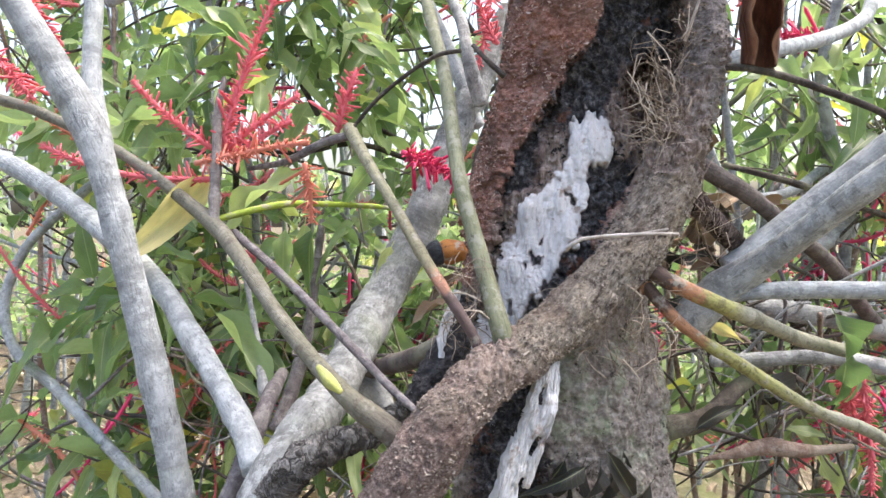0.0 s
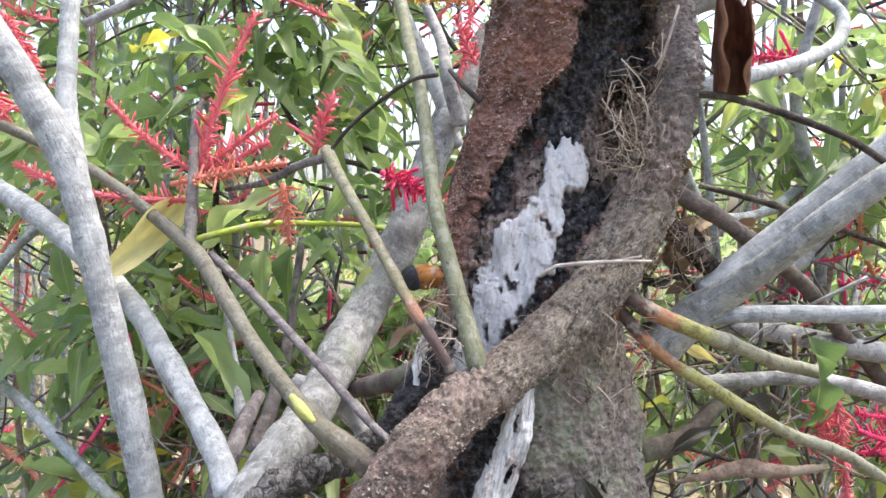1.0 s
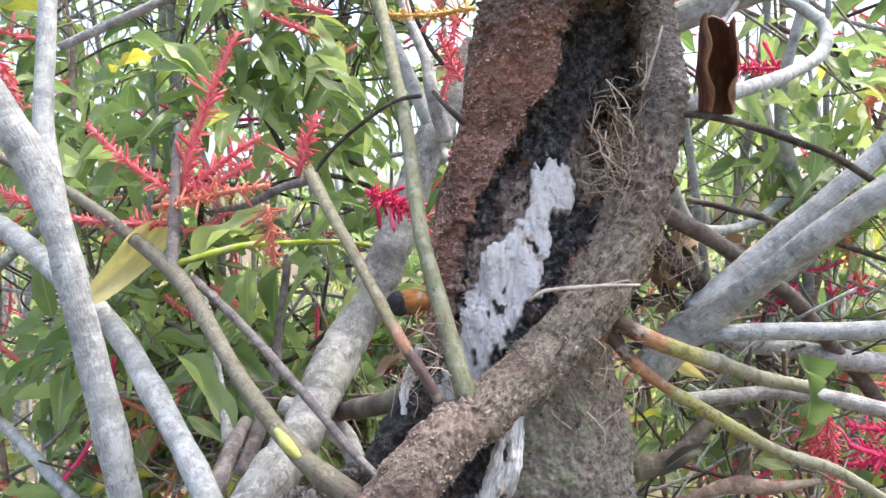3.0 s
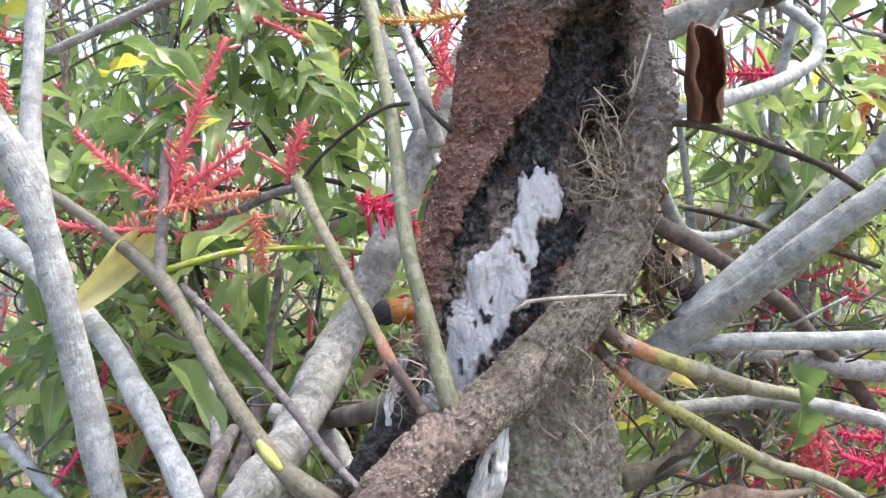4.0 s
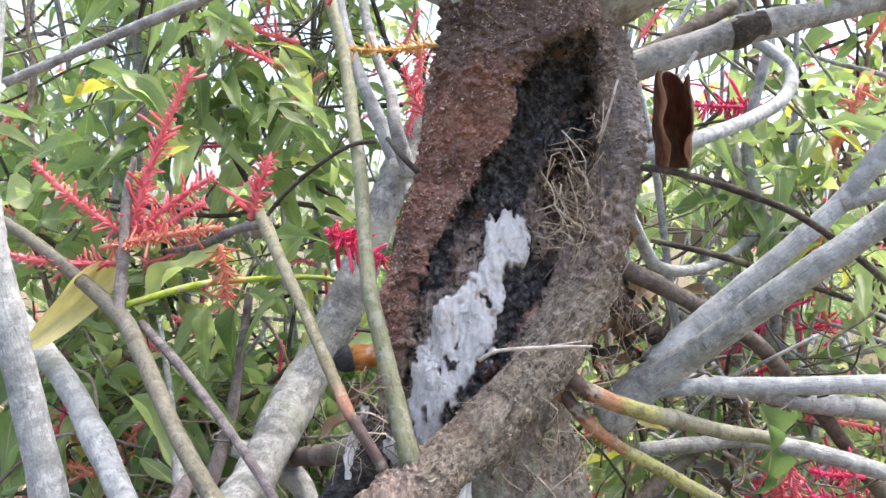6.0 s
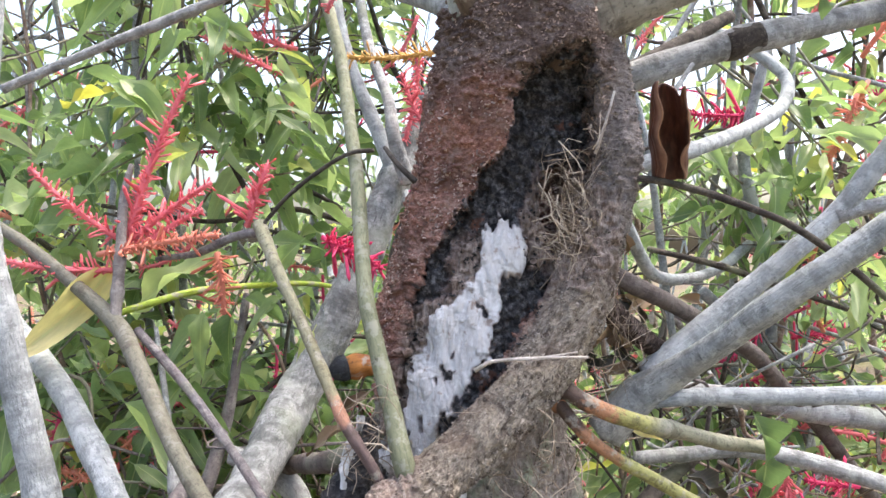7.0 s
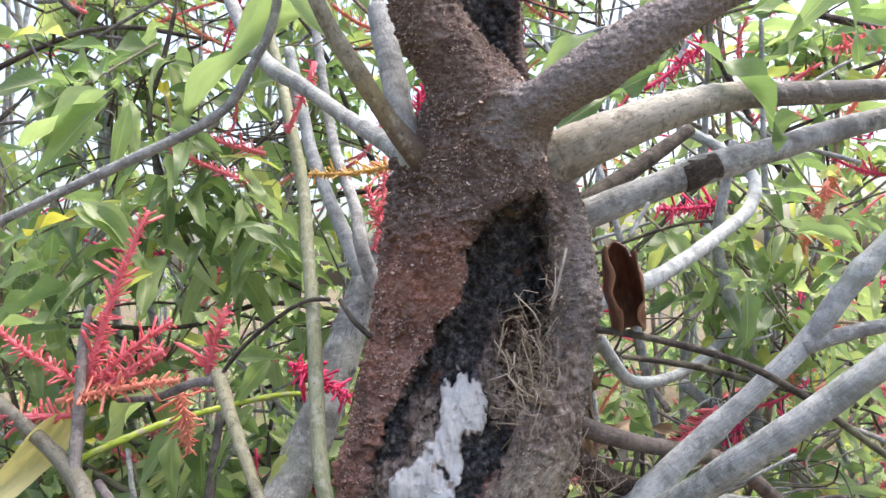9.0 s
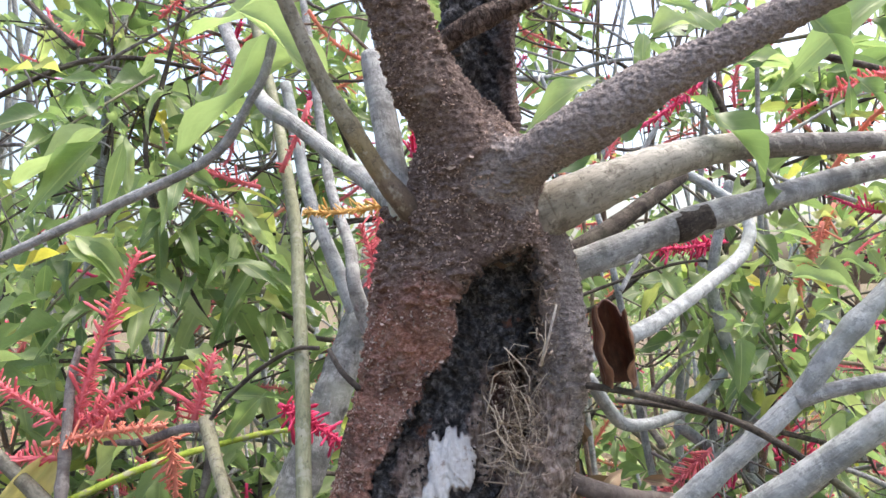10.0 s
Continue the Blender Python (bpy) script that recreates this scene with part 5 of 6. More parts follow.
spike(tree, (-0.159, 0.790, 1.308), (-0.157, 0.800, 1.239), ORANGE, 8, 44, 0.011, 0.05, "hanging orange-pink flower spike")
spike(tree, (-0.125, 1.020, 1.560), (-0.243, 1.050, 1.620), PINK, 9, 60, 0.009, 0.03, "pink flower spike")
spike(tree, (0.069, 0.980, 1.586), (0.043, 0.970, 1.458), PINK, 10, 60, 0.011, 0.06, "hanging pink flower spike")
spike(tree, (0.090, 0.900, 1.563), (-0.026, 0.900, 1.558), GOLD, 11, 60, 0.009, 0.08, "golden orange flower spike")
spike(tree, (0.567, 1.000, 1.507), (0.436, 0.950, 1.500), MAGENTA, 12, 60, 0.013, 0.04, "magenta flower spike")
spike(tree, (0.685, 0.950, 1.528), (0.648, 0.970, 1.431), ORANGE, 13, 60, 0.01, 0.05, "hanging orange-pink flower spike")
spike(tree, (0.461, 0.780, 1.065), (0.481, 0.780, 0.986), PINK, 14, 60, 0.009, 0.05, "hanging pink flower spike")
spike(tree, (0.544, 0.720, 1.019), (0.472, 0.720, 1.043), MAGENTA, 15, 36, 0.011, 0.05, "dense magenta flower spike")
spike(tree, (0.588, 0.800, 1.029), (0.532, 0.820, 1.035), MAGENTA, 16, 34, 0.01, 0.08, "magenta flower spike")
spike(tree, (-0.011, 0.870, 1.686), (-0.049, 0.870, 1.600), PINK, 17, 36, 0.008, 0.02, "hanging pink flower bud spike")
spike(tree, (-0.114, 1.080, 1.612), (-0.209, 1.100, 1.651), PINK, 18, 44, 0.009, 0.06, "pink flower spike")
spike(tree, (0.071, 0.900, 1.470), (0.048, 0.920, 1.538), PINK, 19, 44, 0.012, 0.06, "pink flower spike")
spike(tree, (0.110, 0.820, 1.606), (0.130, 0.840, 1.661), MAGENTA, 20, 40, 0.011, 0.06, "magenta flower spike")
spike(tree, (0.737, 1.000, 1.559), (0.670, 1.000, 1.448), ORANGE, 21, 60, 0.009, 0.05, "hanging orange-pink flower spike")
spike(tree, (0.544, 1.000, 1.743), (0.443, 1.000, 1.679), MAGENTA, 22, 50, 0.012, 0.06, "magenta flower spike")
spike(tree, (0.763, 0.900, 1.729), (0.666, 0.900, 1.700), PINK, 23, 50, 0.012, 0.06, "pink flower spike")
spike(tree, (0.510, 0.950, 1.223), (0.436, 0.950, 1.173), PINK, 24, 60, 0.014, 0.05, "pink flower spike")
spike(tree, (-0.570, 0.950, 1.549), (-0.520, 0.950, 1.446), PINK, 25, 70, 0.011, 0.04, "pink flower spike")
spike(tree, (-0.558, 0.850, 1.448), (-0.508, 0.850, 1.389), PINK, 26, 60, 0.014, 0.04, "pink flower spike")
spike(tree, (-0.449, 0.860, 1.312), (-0.507, 0.870, 1.338), PINK, 27, 36, 0.009, 0.04, "pink flower spike")
spike(tree, (0.477, 0.800, 1.059), (0.474, 0.800, 0.992), PINK, 29, 60, 0.009, 0.05, "hanging pink flower spike")
spike(tree, (0.575, 1.000, 1.191), (0.502, 1.000, 1.135), MAGENTA, 31, 60, 0.013, 0.05, "magenta flower spike")
spike(tree, (0.682, 1.100, 1.162), (0.782, 1.100, 1.166), MAGENTA, 32, 60, 0.013, 0.05, "magenta flower spike")
spike(tree, (0.635, 0.850, 0.979), (0.548, 0.850, 0.975), MAGENTA, 33, 36, 0.011, 0.05, "magenta flower spike")
spike(tree, (0.465, 0.750, 1.073), (0.479, 0.760, 0.934), PINK, 28, 90, 0.009, 0.05, "long hanging pink flower spike")

leaf(tree, (-0.272, 0.800, 1.295), (-0.356, 0.790, 1.182), (0.5, -0.9, 0.3), YELLOW_MESH, YELLOW, 2, "large yellow leaf hanging down", 0.85)
leaf(tree, (-0.194, 0.920, 1.306), (-0.308, 0.900, 1.240), (-0.2, -0.8, 0.7), kind=3)
leaf(tree, (-0.092, 0.950, 1.318), (-0.147, 0.930, 1.266), (0.4, -0.8, 0.4), kind=5)
leaf(tree, (-0.081, 1.000, 1.222), (-0.044, 0.980, 1.175), (0.2, -1, 0.2), kind=4)
leaf(tree, (0.005, 0.760, 1.710), (-0.149, 0.740, 1.633), (0.1, -0.5, 0.9), kind=0, wide=0.4)
leaf(tree, (-0.252, 0.840, 1.633), (-0.319, 0.800, 1.549), (0.5, -0.9, 0.4), kind=6, wide=0.8)
leaf(tree, (-0.230, 0.860, 1.637), (-0.252, 0.850, 1.536), (0.6, -0.9, 0.2), kind=7, wide=0.7)
leaf(tree, (0.358, 0.630, 1.622), (0.439, 0.600, 1.548), (0.2, -0.45, 0.9), kind=3, wide=0.7)
leaf(tree, (0.267, 0.800, 1.580), (0.382, 0.820, 1.664), (-0.5, -0.8, 0.2), kind=9)
leaf(tree, (0.331, 0.820, 1.696), (0.241, 0.800, 1.659), (0.2, -0.7, 0.6), kind=10)
leaf(tree, (0.346, 0.840, 1.663), (0.307, 0.840, 1.726), (0.3, -0.9, 0.2), kind=1)
leaf(tree, (-0.059, 0.700, 1.730), (0.023, 0.740, 1.676), (0.1, -0.8, 0.6), kind=2)
leaf(tree, (0.452, 0.620, 1.702), (0.545, 0.600, 1.645), (0, -0.85, 0.6), kind=11)
leaf(tree, (0.593, 0.660, 1.740), (0.471, 0.640, 1.683), (0, -0.9, 0.5), kind=12)
leaf(tree, (0.593, 0.750, 1.678), (0.648, 0.740, 1.637), (0.2, -0.9, 0.5), kind=3)
leaf(tree, (0.479, 0.800, 1.742), (0.420, 0.800, 1.796), (0.2, -0.9, 0.4), kind=4)
leaf(tree, (0.410, 0.850, 1.760), (0.491, 0.850, 1.796), (0.1, -0.8, 0.6), kind=6)
leaf(tree, (0.445, 0.720, 1.677), (0.523, 0.700, 1.698), (0, -0.8, 0.6), kind=13, wide=0.6)
leaf(tree, (0.393, 0.680, 1.149), (0.430, 0.660, 1.069), (0.6, -0.9, 0.3), kind=5)
leaf(tree, (0.462, 0.740, 1.088), (0.445, 0.720, 1.046), (0.6, -0.9, 0.1), kind=4)
leaf(tree, (0.266, 0.700, 1.138), (0.303, 0.680, 1.124), (0.1, -1, 0.3), YELLOW_MESH, YELLOW, 1, "mottled yellow leaf")
leaf(tree, (0.418, 0.820, 0.987), (0.475, 0.800, 0.990), (0, -0.6, 0.8), kind=7)
leaf(tree, (0.442, 0.800, 0.966), (0.473, 0.780, 0.906), (0.5, -0.9, 0.2), kind=8)
leaf(tree, (-0.198, 0.980, 1.236), (-0.203, 0.960, 1.153), (0.7, -0.8, 0.1), kind=10)
leaf(tree, (-0.423, 0.900, 1.139), (-0.473, 0.870, 1.100), (-0.2, -0.6, 0.8), kind=0)
leaf(tree, (-0.414, 0.920, 1.091), (-0.478, 0.890, 1.037), (0.0, -0.6, 0.8), kind=1)
leaf(tree, (-0.302, 0.900, 1.117), (-0.221, 0.870, 1.020), (0.7, -0.4, 0.6), kind=2, wide=0.6)
leaf(tree, (-0.418, 0.950, 1.002), (-0.476, 0.920, 0.999), (-0.2, -0.6, 0.8), kind=3)
leaf(tree, (-0.298, 0.920, 1.033), (-0.230, 0.890, 1.007), (0.0, -0.6, 0.8), kind=4)
leaf(tree, (-0.220, 0.950, 1.226), (-0.225, 0.920, 1.152), (0.2, -0.6, 0.8), kind=5)
leaf(tree, (-0.186, 0.970, 1.226), (-0.196, 0.940, 1.141), (-0.2, -0.6, 0.8), kind=6)
leaf(tree, (-0.068, 0.900, 1.206), (-0.094, 0.870, 1.150), (0.0, -0.6, 0.8), kind=7)
leaf(tree, (-0.362, 0.950, 1.382), (-0.447, 0.920, 1.369), (0.2, -0.6, 0.8), kind=8)
leaf(tree, (-0.367, 0.970, 1.345), (-0.458, 0.940, 1.335), (-0.2, -0.6, 0.8), kind=9)
leaf(tree, (-0.374, 1.000, 1.368), (-0.465, 0.970, 1.361), (0.0, -0.6, 0.8), kind=10)
leaf(tree, (-0.325, 0.950, 1.532), (-0.242, 0.920, 1.483), (0.2, -0.6, 0.8), kind=11)
leaf(tree, (-0.364, 1.000, 1.506), (-0.263, 0.970, 1.518), (-0.2, -0.6, 0.8), kind=12)
leaf(tree, (-0.239, 0.950, 1.437), (-0.313, 0.920, 1.397), (0.2, -0.6, 0.8), kind=0)
leaf(tree, (-0.150, 0.970, 1.314), (-0.083, 0.940, 1.336), (-0.2, -0.6, 0.8), kind=1)
leaf(tree, (-0.250, 0.850, 1.650), (-0.321, 0.820, 1.571), (0.0, -0.6, 0.8), kind=2)
leaf(tree, (-0.247, 0.900, 1.654), (-0.223, 0.870, 1.586), (0.2, -0.6, 0.8), kind=3)
leaf(tree, (-0.135, 1.000, 1.500), (-0.065, 0.970, 1.466), (-0.2, -0.6, 0.8), kind=4)
leaf(tree, (-0.342, 0.950, 1.749), (-0.383, 0.920, 1.769), (0.0, -0.6, 0.8), kind=5)
leaf(tree, (-0.039, 0.850, 1.784), (-0.143, 0.820, 1.782), (0.2, -0.6, 0.8), kind=6)
leaf(tree, (-0.076, 0.950, 1.482), (-0.113, 0.920, 1.511), (-0.2, -0.6, 0.8), kind=7)
leaf(tree, (-0.329, 0.950, 1.518), (-0.383, 0.920, 1.490), (0.0, -0.6, 0.8), kind=8)
leaf(tree, (-0.187, 0.950, 1.382), (-0.116, 0.920, 1.354), (0.2, -0.6, 0.8), kind=9)
leaf(tree, (0.561, 0.750, 1.697), (0.618, 0.720, 1.730), (-0.2, -0.6, 0.8), kind=10)
leaf(tree, (0.450, 0.700, 1.676), (0.498, 0.670, 1.685), (0.0, -0.6, 0.8), kind=11)
leaf(tree, (0.626, 0.800, 1.659), (0.653, 0.770, 1.690), (0.2, -0.6, 0.8), kind=12)
leaf(tree, (0.364, 0.750, 1.724), (0.344, 0.720, 1.659), (-0.2, -0.6, 0.8), kind=13)
leaf(tree, (0.481, 0.800, 1.385), (0.469, 0.770, 1.332), (0.0, -0.6, 0.8), kind=0)
leaf(tree, (0.601, 0.850, 1.266), (0.612, 0.820, 1.312), (0.2, -0.6, 0.8), kind=1)
leaf(tree, (0.575, 0.850, 1.454), (0.627, 0.820, 1.446), (-0.2, -0.6, 0.8), kind=2)
leaf(tree, (0.478, 0.850, 1.388), (0.506, 0.820, 1.409), (0.0, -0.6, 0.8), kind=3)
leaf(tree, (-0.336, 0.950, 1.526), (-0.243, 0.920, 1.477), (0, -0.5, 0.9), kind=12)


# ---- loose things caught in the tree ----
def curved(name, parent, pts, r, material, seed=0, segs=4):
    v, f, u = tube_data(pts, [r, r * 0.55], segs, 0.012, 0.1, 90, seed)
    return part(name, mesh_of(name, v, f, u), material, parent)


def straw_clump(label, seed, centre, spread, count, lo, hi):
    rnd = random.Random(seed)
    ob = thing("straw_clump", label, "straw")
    for k in range(count):
        c = Vector(centre) + Vector([max(-1.6, min(1.6, rnd.gauss(0, 1))) * q for q in spread])
        d = Vector((rnd.gauss(0.1, 0.5), rnd.gauss(0, 0.3), rnd.gauss(0, 0.8))).normalized() * rnd.uniform(lo, hi) / 2
        b = Vector((rnd.gauss(0, 0.7), rnd.gauss(-0.1, 0.3), rnd.gauss(0, 0.7))) * d.length
        curved("straw", ob, [c - d, c + b * 0.6, c + d + b * 0.2], min(0.0008, 0.00028 * rnd.lognormvariate(0, 0.5)), STRAW, k)
    return ob


nest = (0.180, 0.582, 1.345)
straw_clump("tangle of dry grass stalks lodged in the trunk hollow", 1, nest, (0.013, 0.008, 0.027), 170, 0.012, 0.05)
straw_clump("dry grass stalks caught beside the stem", 2, (0.207, 0.600, 1.239), (0.02, 0.02, 0.03), 80, 0.02, 0.06)
straw_clump("dry fibres hanging under the stem", 3, (0.131, 0.550, 1.148), (0.03, 0.01, 0.02), 80, 0.015, 0.05)
straw_clump("dry fibres between twigs and trunk", 4, (0.016, 0.530, 1.178), (0.012, 0.01, 0.018), 40, 0.02, 0.05)
straw_clump("webby dry fibres along the rim of the hollow", 6, (0.211, 0.597, 1.425), (0.005, 0.004, 0.03), 34, 0.01, 0.032)

blade = thing("grass_stalk", "long bleached grass stalk lying across the trunk", "straw")
curved("stalk", blade, [(0.099, 0.545, 1.222), (0.107, 0.540, 1.229), (0.126, 0.535, 1.232), (0.156, 0.530, 1.234), (0.183, 0.530, 1.234)], 0.0018, BLEACHED, 1, 6)
curved("stalk", blade, [(0.127, 0.540, 1.231), (0.148, 0.535, 1.233), (0.175, 0.530, 1.238)], 0.0013, BLEACHED, 2, 6)
stick = thing("dead_stalk", "upright grey dead stalk in the hollow", "straw")
curved("stalk", stick, [(0.201, 0.575, 1.393), (0.204, 0.565, 1.409), (0.207, 0.560, 1.423), (0.212, 0.560, 1.441)], 0.0014, BLEACHED, 3, 6)


def bark_roll():
    """A dry brown sheet rolled up lengthwise, open in front, with torn lips."""
    top, low = Vector((0.244, 0.530, 1.437)), Vector((0.267, 0.585, 1.373))
    n, m = 40, 44
    verts, faces, uvs = [], [], []
    for i in range(n):
        s = i / (n - 1)
        c = top.lerp(low, s)
        r = 0.0105 + 0.0025 * math.sin(math.pi * min(1, s * 1.2)) + 0.002 * s
        gap = 1.9 - 1.0 * s + 0.3 * math.sin(s * 13 + 1)
        for j in range(m):
            v = j / (m - 1)
            a = -math.pi / 2 - 0.25 + gap * 0.6 + v * (2 * math.pi - 1.0 * gap)
            rr = r * (1 + 0.14 * noise.noise(Vector((math.cos(a) * 1.5, math.sin(a) * 1.5, s * 5)))) * (1 + 0.5 * max(0, abs(v - 0.5) * 2 - 0.82) * (0.6 + noise.noise(Vector((s * 9, v, 3)))))
            top_edge = 0.008 * noise.noise(Vector((a * 1.3, 0.5, 2.0))) * (1 - s) + 0.004 * noise.noise(Vector((a, s * 4, 9)))
            verts.append(c + Vector((math.cos(a) * rr, math.sin(a) * rr * 1.3, top_edge)))
    for i in range(n - 1):
        for j in range(m - 1):
            faces.append((i * m + j, i * m + j + 1, (i + 1) * m + j + 1, (i + 1) * m + j))
            uvs += [(0.06 * j / m, 0.07 * i / n), (0.06 * (j + 1) / m, 0.07 * i / n), (0.06 * (j + 1) / m, 0.07 * (i + 1) / n), (0.06 * j / m, 0.07 * (i + 1) / n)]
    a = Mat("dry_brown_sheet", 0.5, spec=0.4)
    o = a.coords("UV", (1, 0.3, 1))
    g = a.noise(o, 220, 4, 0.7)
    sep = a.n.new("ShaderNodeSeparateXYZ")
    a.l.new(a.coords("UV"), sep.inputs[0])
    rim = a.math("ABSOLUTE", a.math("SUBTRACT", a.math("MULTIPLY", sep.outputs[0], 16.67), 0.5))
    c = a.ramp(g, [(0.3, (0.035, 0.012, 0.009)), (0.55, (0.095, 0.036, 0.024)), (0.75, (0.19, 0.09, 0.06))])
    lip = a.ramp(g, [(0.3, (0.15, 0.07, 0.045)), (0.6, (0.3, 0.17, 0.115))])
    a.colour(a.mix(a.ramp(rim, [(0.4, 0.0), (0.47, 1.0)]), c, lip))
    a.bump(g, 0.3, 0.001)
    roll = thing("bark_roll", "curled dry red-brown bark sheet caught beside the trunk", "bark")
    strips = {"sheet": range(5, m - 6), "torn_lip": range(0, 5), "curled_lip": range(m - 6, m - 1)}
    for name, cols in strips.items():
        keep = [k for k in range(len(faces)) if k % (m - 1) in cols]
        used = sorted({q for k in keep for q in faces[k]})
        at = {q: w for w, q in enumerate(used)}
        me = mesh_of(name, [verts[q] for q in used], [tuple(at[q] for q in faces[k]) for k in keep], [uv for k in keep for uv in uvs[4 * k:4 * k + 4]])
        so = part(name, me, a.m, roll, "" if name == "sheet" else "paler torn edge of the sheet").modifiers.new("thick", "SOLIDIFY")
        so.thickness = 0.0012
    limb("twig", tree, GREY, [(0.277, 0.600, 1.450), (0.289, 0.610, 1.464), (0.302, 0.620, 1.479)], [0.0029, 0.0025, 0.0023], "", 8, 0.004, 0.08, 70, 80)


bark_roll()


def tipped_pod():
    """A dry orange pod with a black rounded end, half hidden behind the shoot."""
    ob = thing("dry_pod", "dry orange pod with a black rounded end", "seed pod")
    limb("husk", ob, PEEL_POD, [(0.018, 0.600, 1.217), (0.007, 0.600, 1.216), (-0.005, 0.598, 1.215)], [0.0136, 0.0150, 0.0097], "orange husk", 18, 0.002, 0.32, 75, 81)
    limb("cap", ob, CAP, [(-0.002, 0.597, 1.216), (-0.009, 0.596, 1.214), (-0.015, 0.595, 1.211)], [0.0111, 0.0111, 0.0063], "black rounded end", 16, 0.002, 0.18, 75, 82)


PEEL_POD = twig_green("orange_husk", (0.38, 0.15, 0.035), (0.26, 0.08, 0.025))
CAP = bark_pale("black_cap", (0.012, 0.013, 0.016), (0.03, 0.032, 0.038), (0.06, 0.065, 0.07), 0.0)
tipped_pod()


BLACKLEAF_MESH = [mesh_of("dry_leaf", *leaf_data(80 + k, 0.24, 0.9, 0.6, 0.14)) for k in range(4)]
BLACKLEAF = leaf_material("blackened_leaf", [(0.0, (0.012, 0.011, 0.011)), (1.0, (0.06, 0.05, 0.045))], "object", 0.6, 0.08, 1.0)


def dry_leaf(base, tip, up, kind=0, label="curled dry brown leaf caught among the stems", black=False):
    base, tip = Vector(base), Vector(tip)
    ob = new("dry_leaf", (BLACKLEAF_MESH if black else DRY_MESH)[kind % 4])
    if not ob.data.materials:
        ob.data.materials.append(BLACKLEAF if black else DRY)
    ob.matrix_world = frame_of(base, tip - base, up, (tip - base).length) @ Matrix.Diagonal((1, 0.6, 1, 1))
    tagged(ob, label, "dry leaf", "dry leaves caught in the tree")


dry_leaf((0.005, 0.560, 1.177), (-0.032, 0.550, 1.166), (0, -0.6, 0.8), 0)
dry_leaf((0.017, 0.580, 1.199), (-0.016, 0.570, 1.182), (0.2, -0.8, 0.5), 1)
dry_leaf((0.252, 0.680, 1.215), (0.269, 0.670, 1.260), (0.8, -0.6, 0.2), 2)
dry_leaf((0.299, 0.700, 1.249), (0.265, 0.690, 1.277), (0.3, -0.8, 0.5), 3)
dry_leaf((0.239, 0.660, 1.194), (0.277, 0.660, 1.210), (0.1, -0.8, 0.6), 0)
limb("dead_twig", tree, WARM, [(0.452, 0.740, 0.993), (0.397, 0.730, 0.992), (0.349, 0.720, 1.000), (0.309, 0.710, 0.996), (0.266, 0.700, 0.992)], [0.0036, 0.0077, 0.0099, 0.0058, 0.0014], "curled red-brown strip of dead bark", 14, 0.005, 0.2, 50, 85)
dry_leaf((0.341, 0.720, 1.074), (0.408, 0.720, 1.056), (0, -0.6, 0.9), 2, "curled blackened leaf caught among the twigs", True)
dry_leaf((0.263, 0.700, 1.025), (0.309, 0.700, 1.061), (0, -0.8, 0.6), 3, "curled blackened leaf caught among the twigs", True)
dry_leaf((0.254, 0.660, 1.307), (0.259, 0.650, 1.333), (0.7, -0.7, 0.2), 3, "pale dry leaf behind the stem")


# ---- bark flakes ----
SCALE = flower_material("loose_bark_scale", (0.09, 0.05, 0.042), (0.5, 0.38, 0.32))
SCALE_DUST = flower_material("loose_dusty_scale", (0.07, 0.055, 0.048), (0.34, 0.29, 0.24))
def flakes(source, label, material, count, size, seed, front=0.2):
    """Loose scales of bark standing off the skin of a part."""
    rnd = random.Random(seed)
    me = source.data
    polys = [p for p in me.polygons if p.normal.y < front and p.center.z > 0.95]
    verts, faces, uvs = [], [], []
    for k in range(count):
        p = polys[rnd.randrange(len(polys))]
        while noise.noise(p.center * 45) + rnd.uniform(-0.4, 0.4) < 0:
            p = polys[rnd.randrange(len(polys))]
        nrm = p.normal.copy()
        t = Vector((0, 0, 1)).cross(nrm).normalized()
        b = nrm.cross(t)
        a = rnd.gauss(0, 0.8)
        t, b = t * math.cos(a) + b * math.sin(a), b * math.cos(a) - t * math.sin(a)
        w, h, lift = size * rnd.lognormvariate(-0.25, 0.45), size * rnd.uniform(0.6, 1.3), size * rnd.uniform(0.15, 0.8)
        c = p.center
        o = len(verts)
        q = [c - t * w - nrm * 0.001, c + t * w * rnd.uniform(0.6, 1) - nrm * 0.001, c + t * w * rnd.uniform(0.3, 0.8) - b * h + nrm * lift, c - t * w * rnd.uniform(0.3, 0.8) - b * h * rnd.uniform(0.7, 1.2) + nrm * lift * 0.8, c - b * h * 0.5 + nrm * lift * 0.2, c - b * h * 1.1 - nrm * 0.001]
        verts += q
        faces += [(o, o + 3, o + 2, o + 1), (o, o + 5, o + 3), (o + 3, o + 5, o + 2), (o + 2, o + 5, o + 1)]
        for f in faces[-4:]:
            uvs += [(rnd.random() * 0.4, rnd.random() * 0.4) for _ in f]
    ob = part("flaking", mesh_of("flaking", verts, faces, uvs, False), material, source, label)
    return tagged(ob, kind="stuff")


flakes(BODY_PARTS[0], "loose scales of red-brown bark", SCALE, 5000, 0.0019, 1)
flakes(BODY_PARTS[1], "loose scales of dusty bark", SCALE_DUST, 3200, 0.0017, 2)
flakes(BODY_PARTS[2], "loose scales of brown bark", SCALE, 900, 0.0017, 5)
flakes(BODY_PARTS[5], "flakes of charcoal", CHAR, 1200, 0.0026, 3)
flakes(BODY_PARTS[7], "crumbs of earth and bark", MUD, 900, 0.0022, 4)


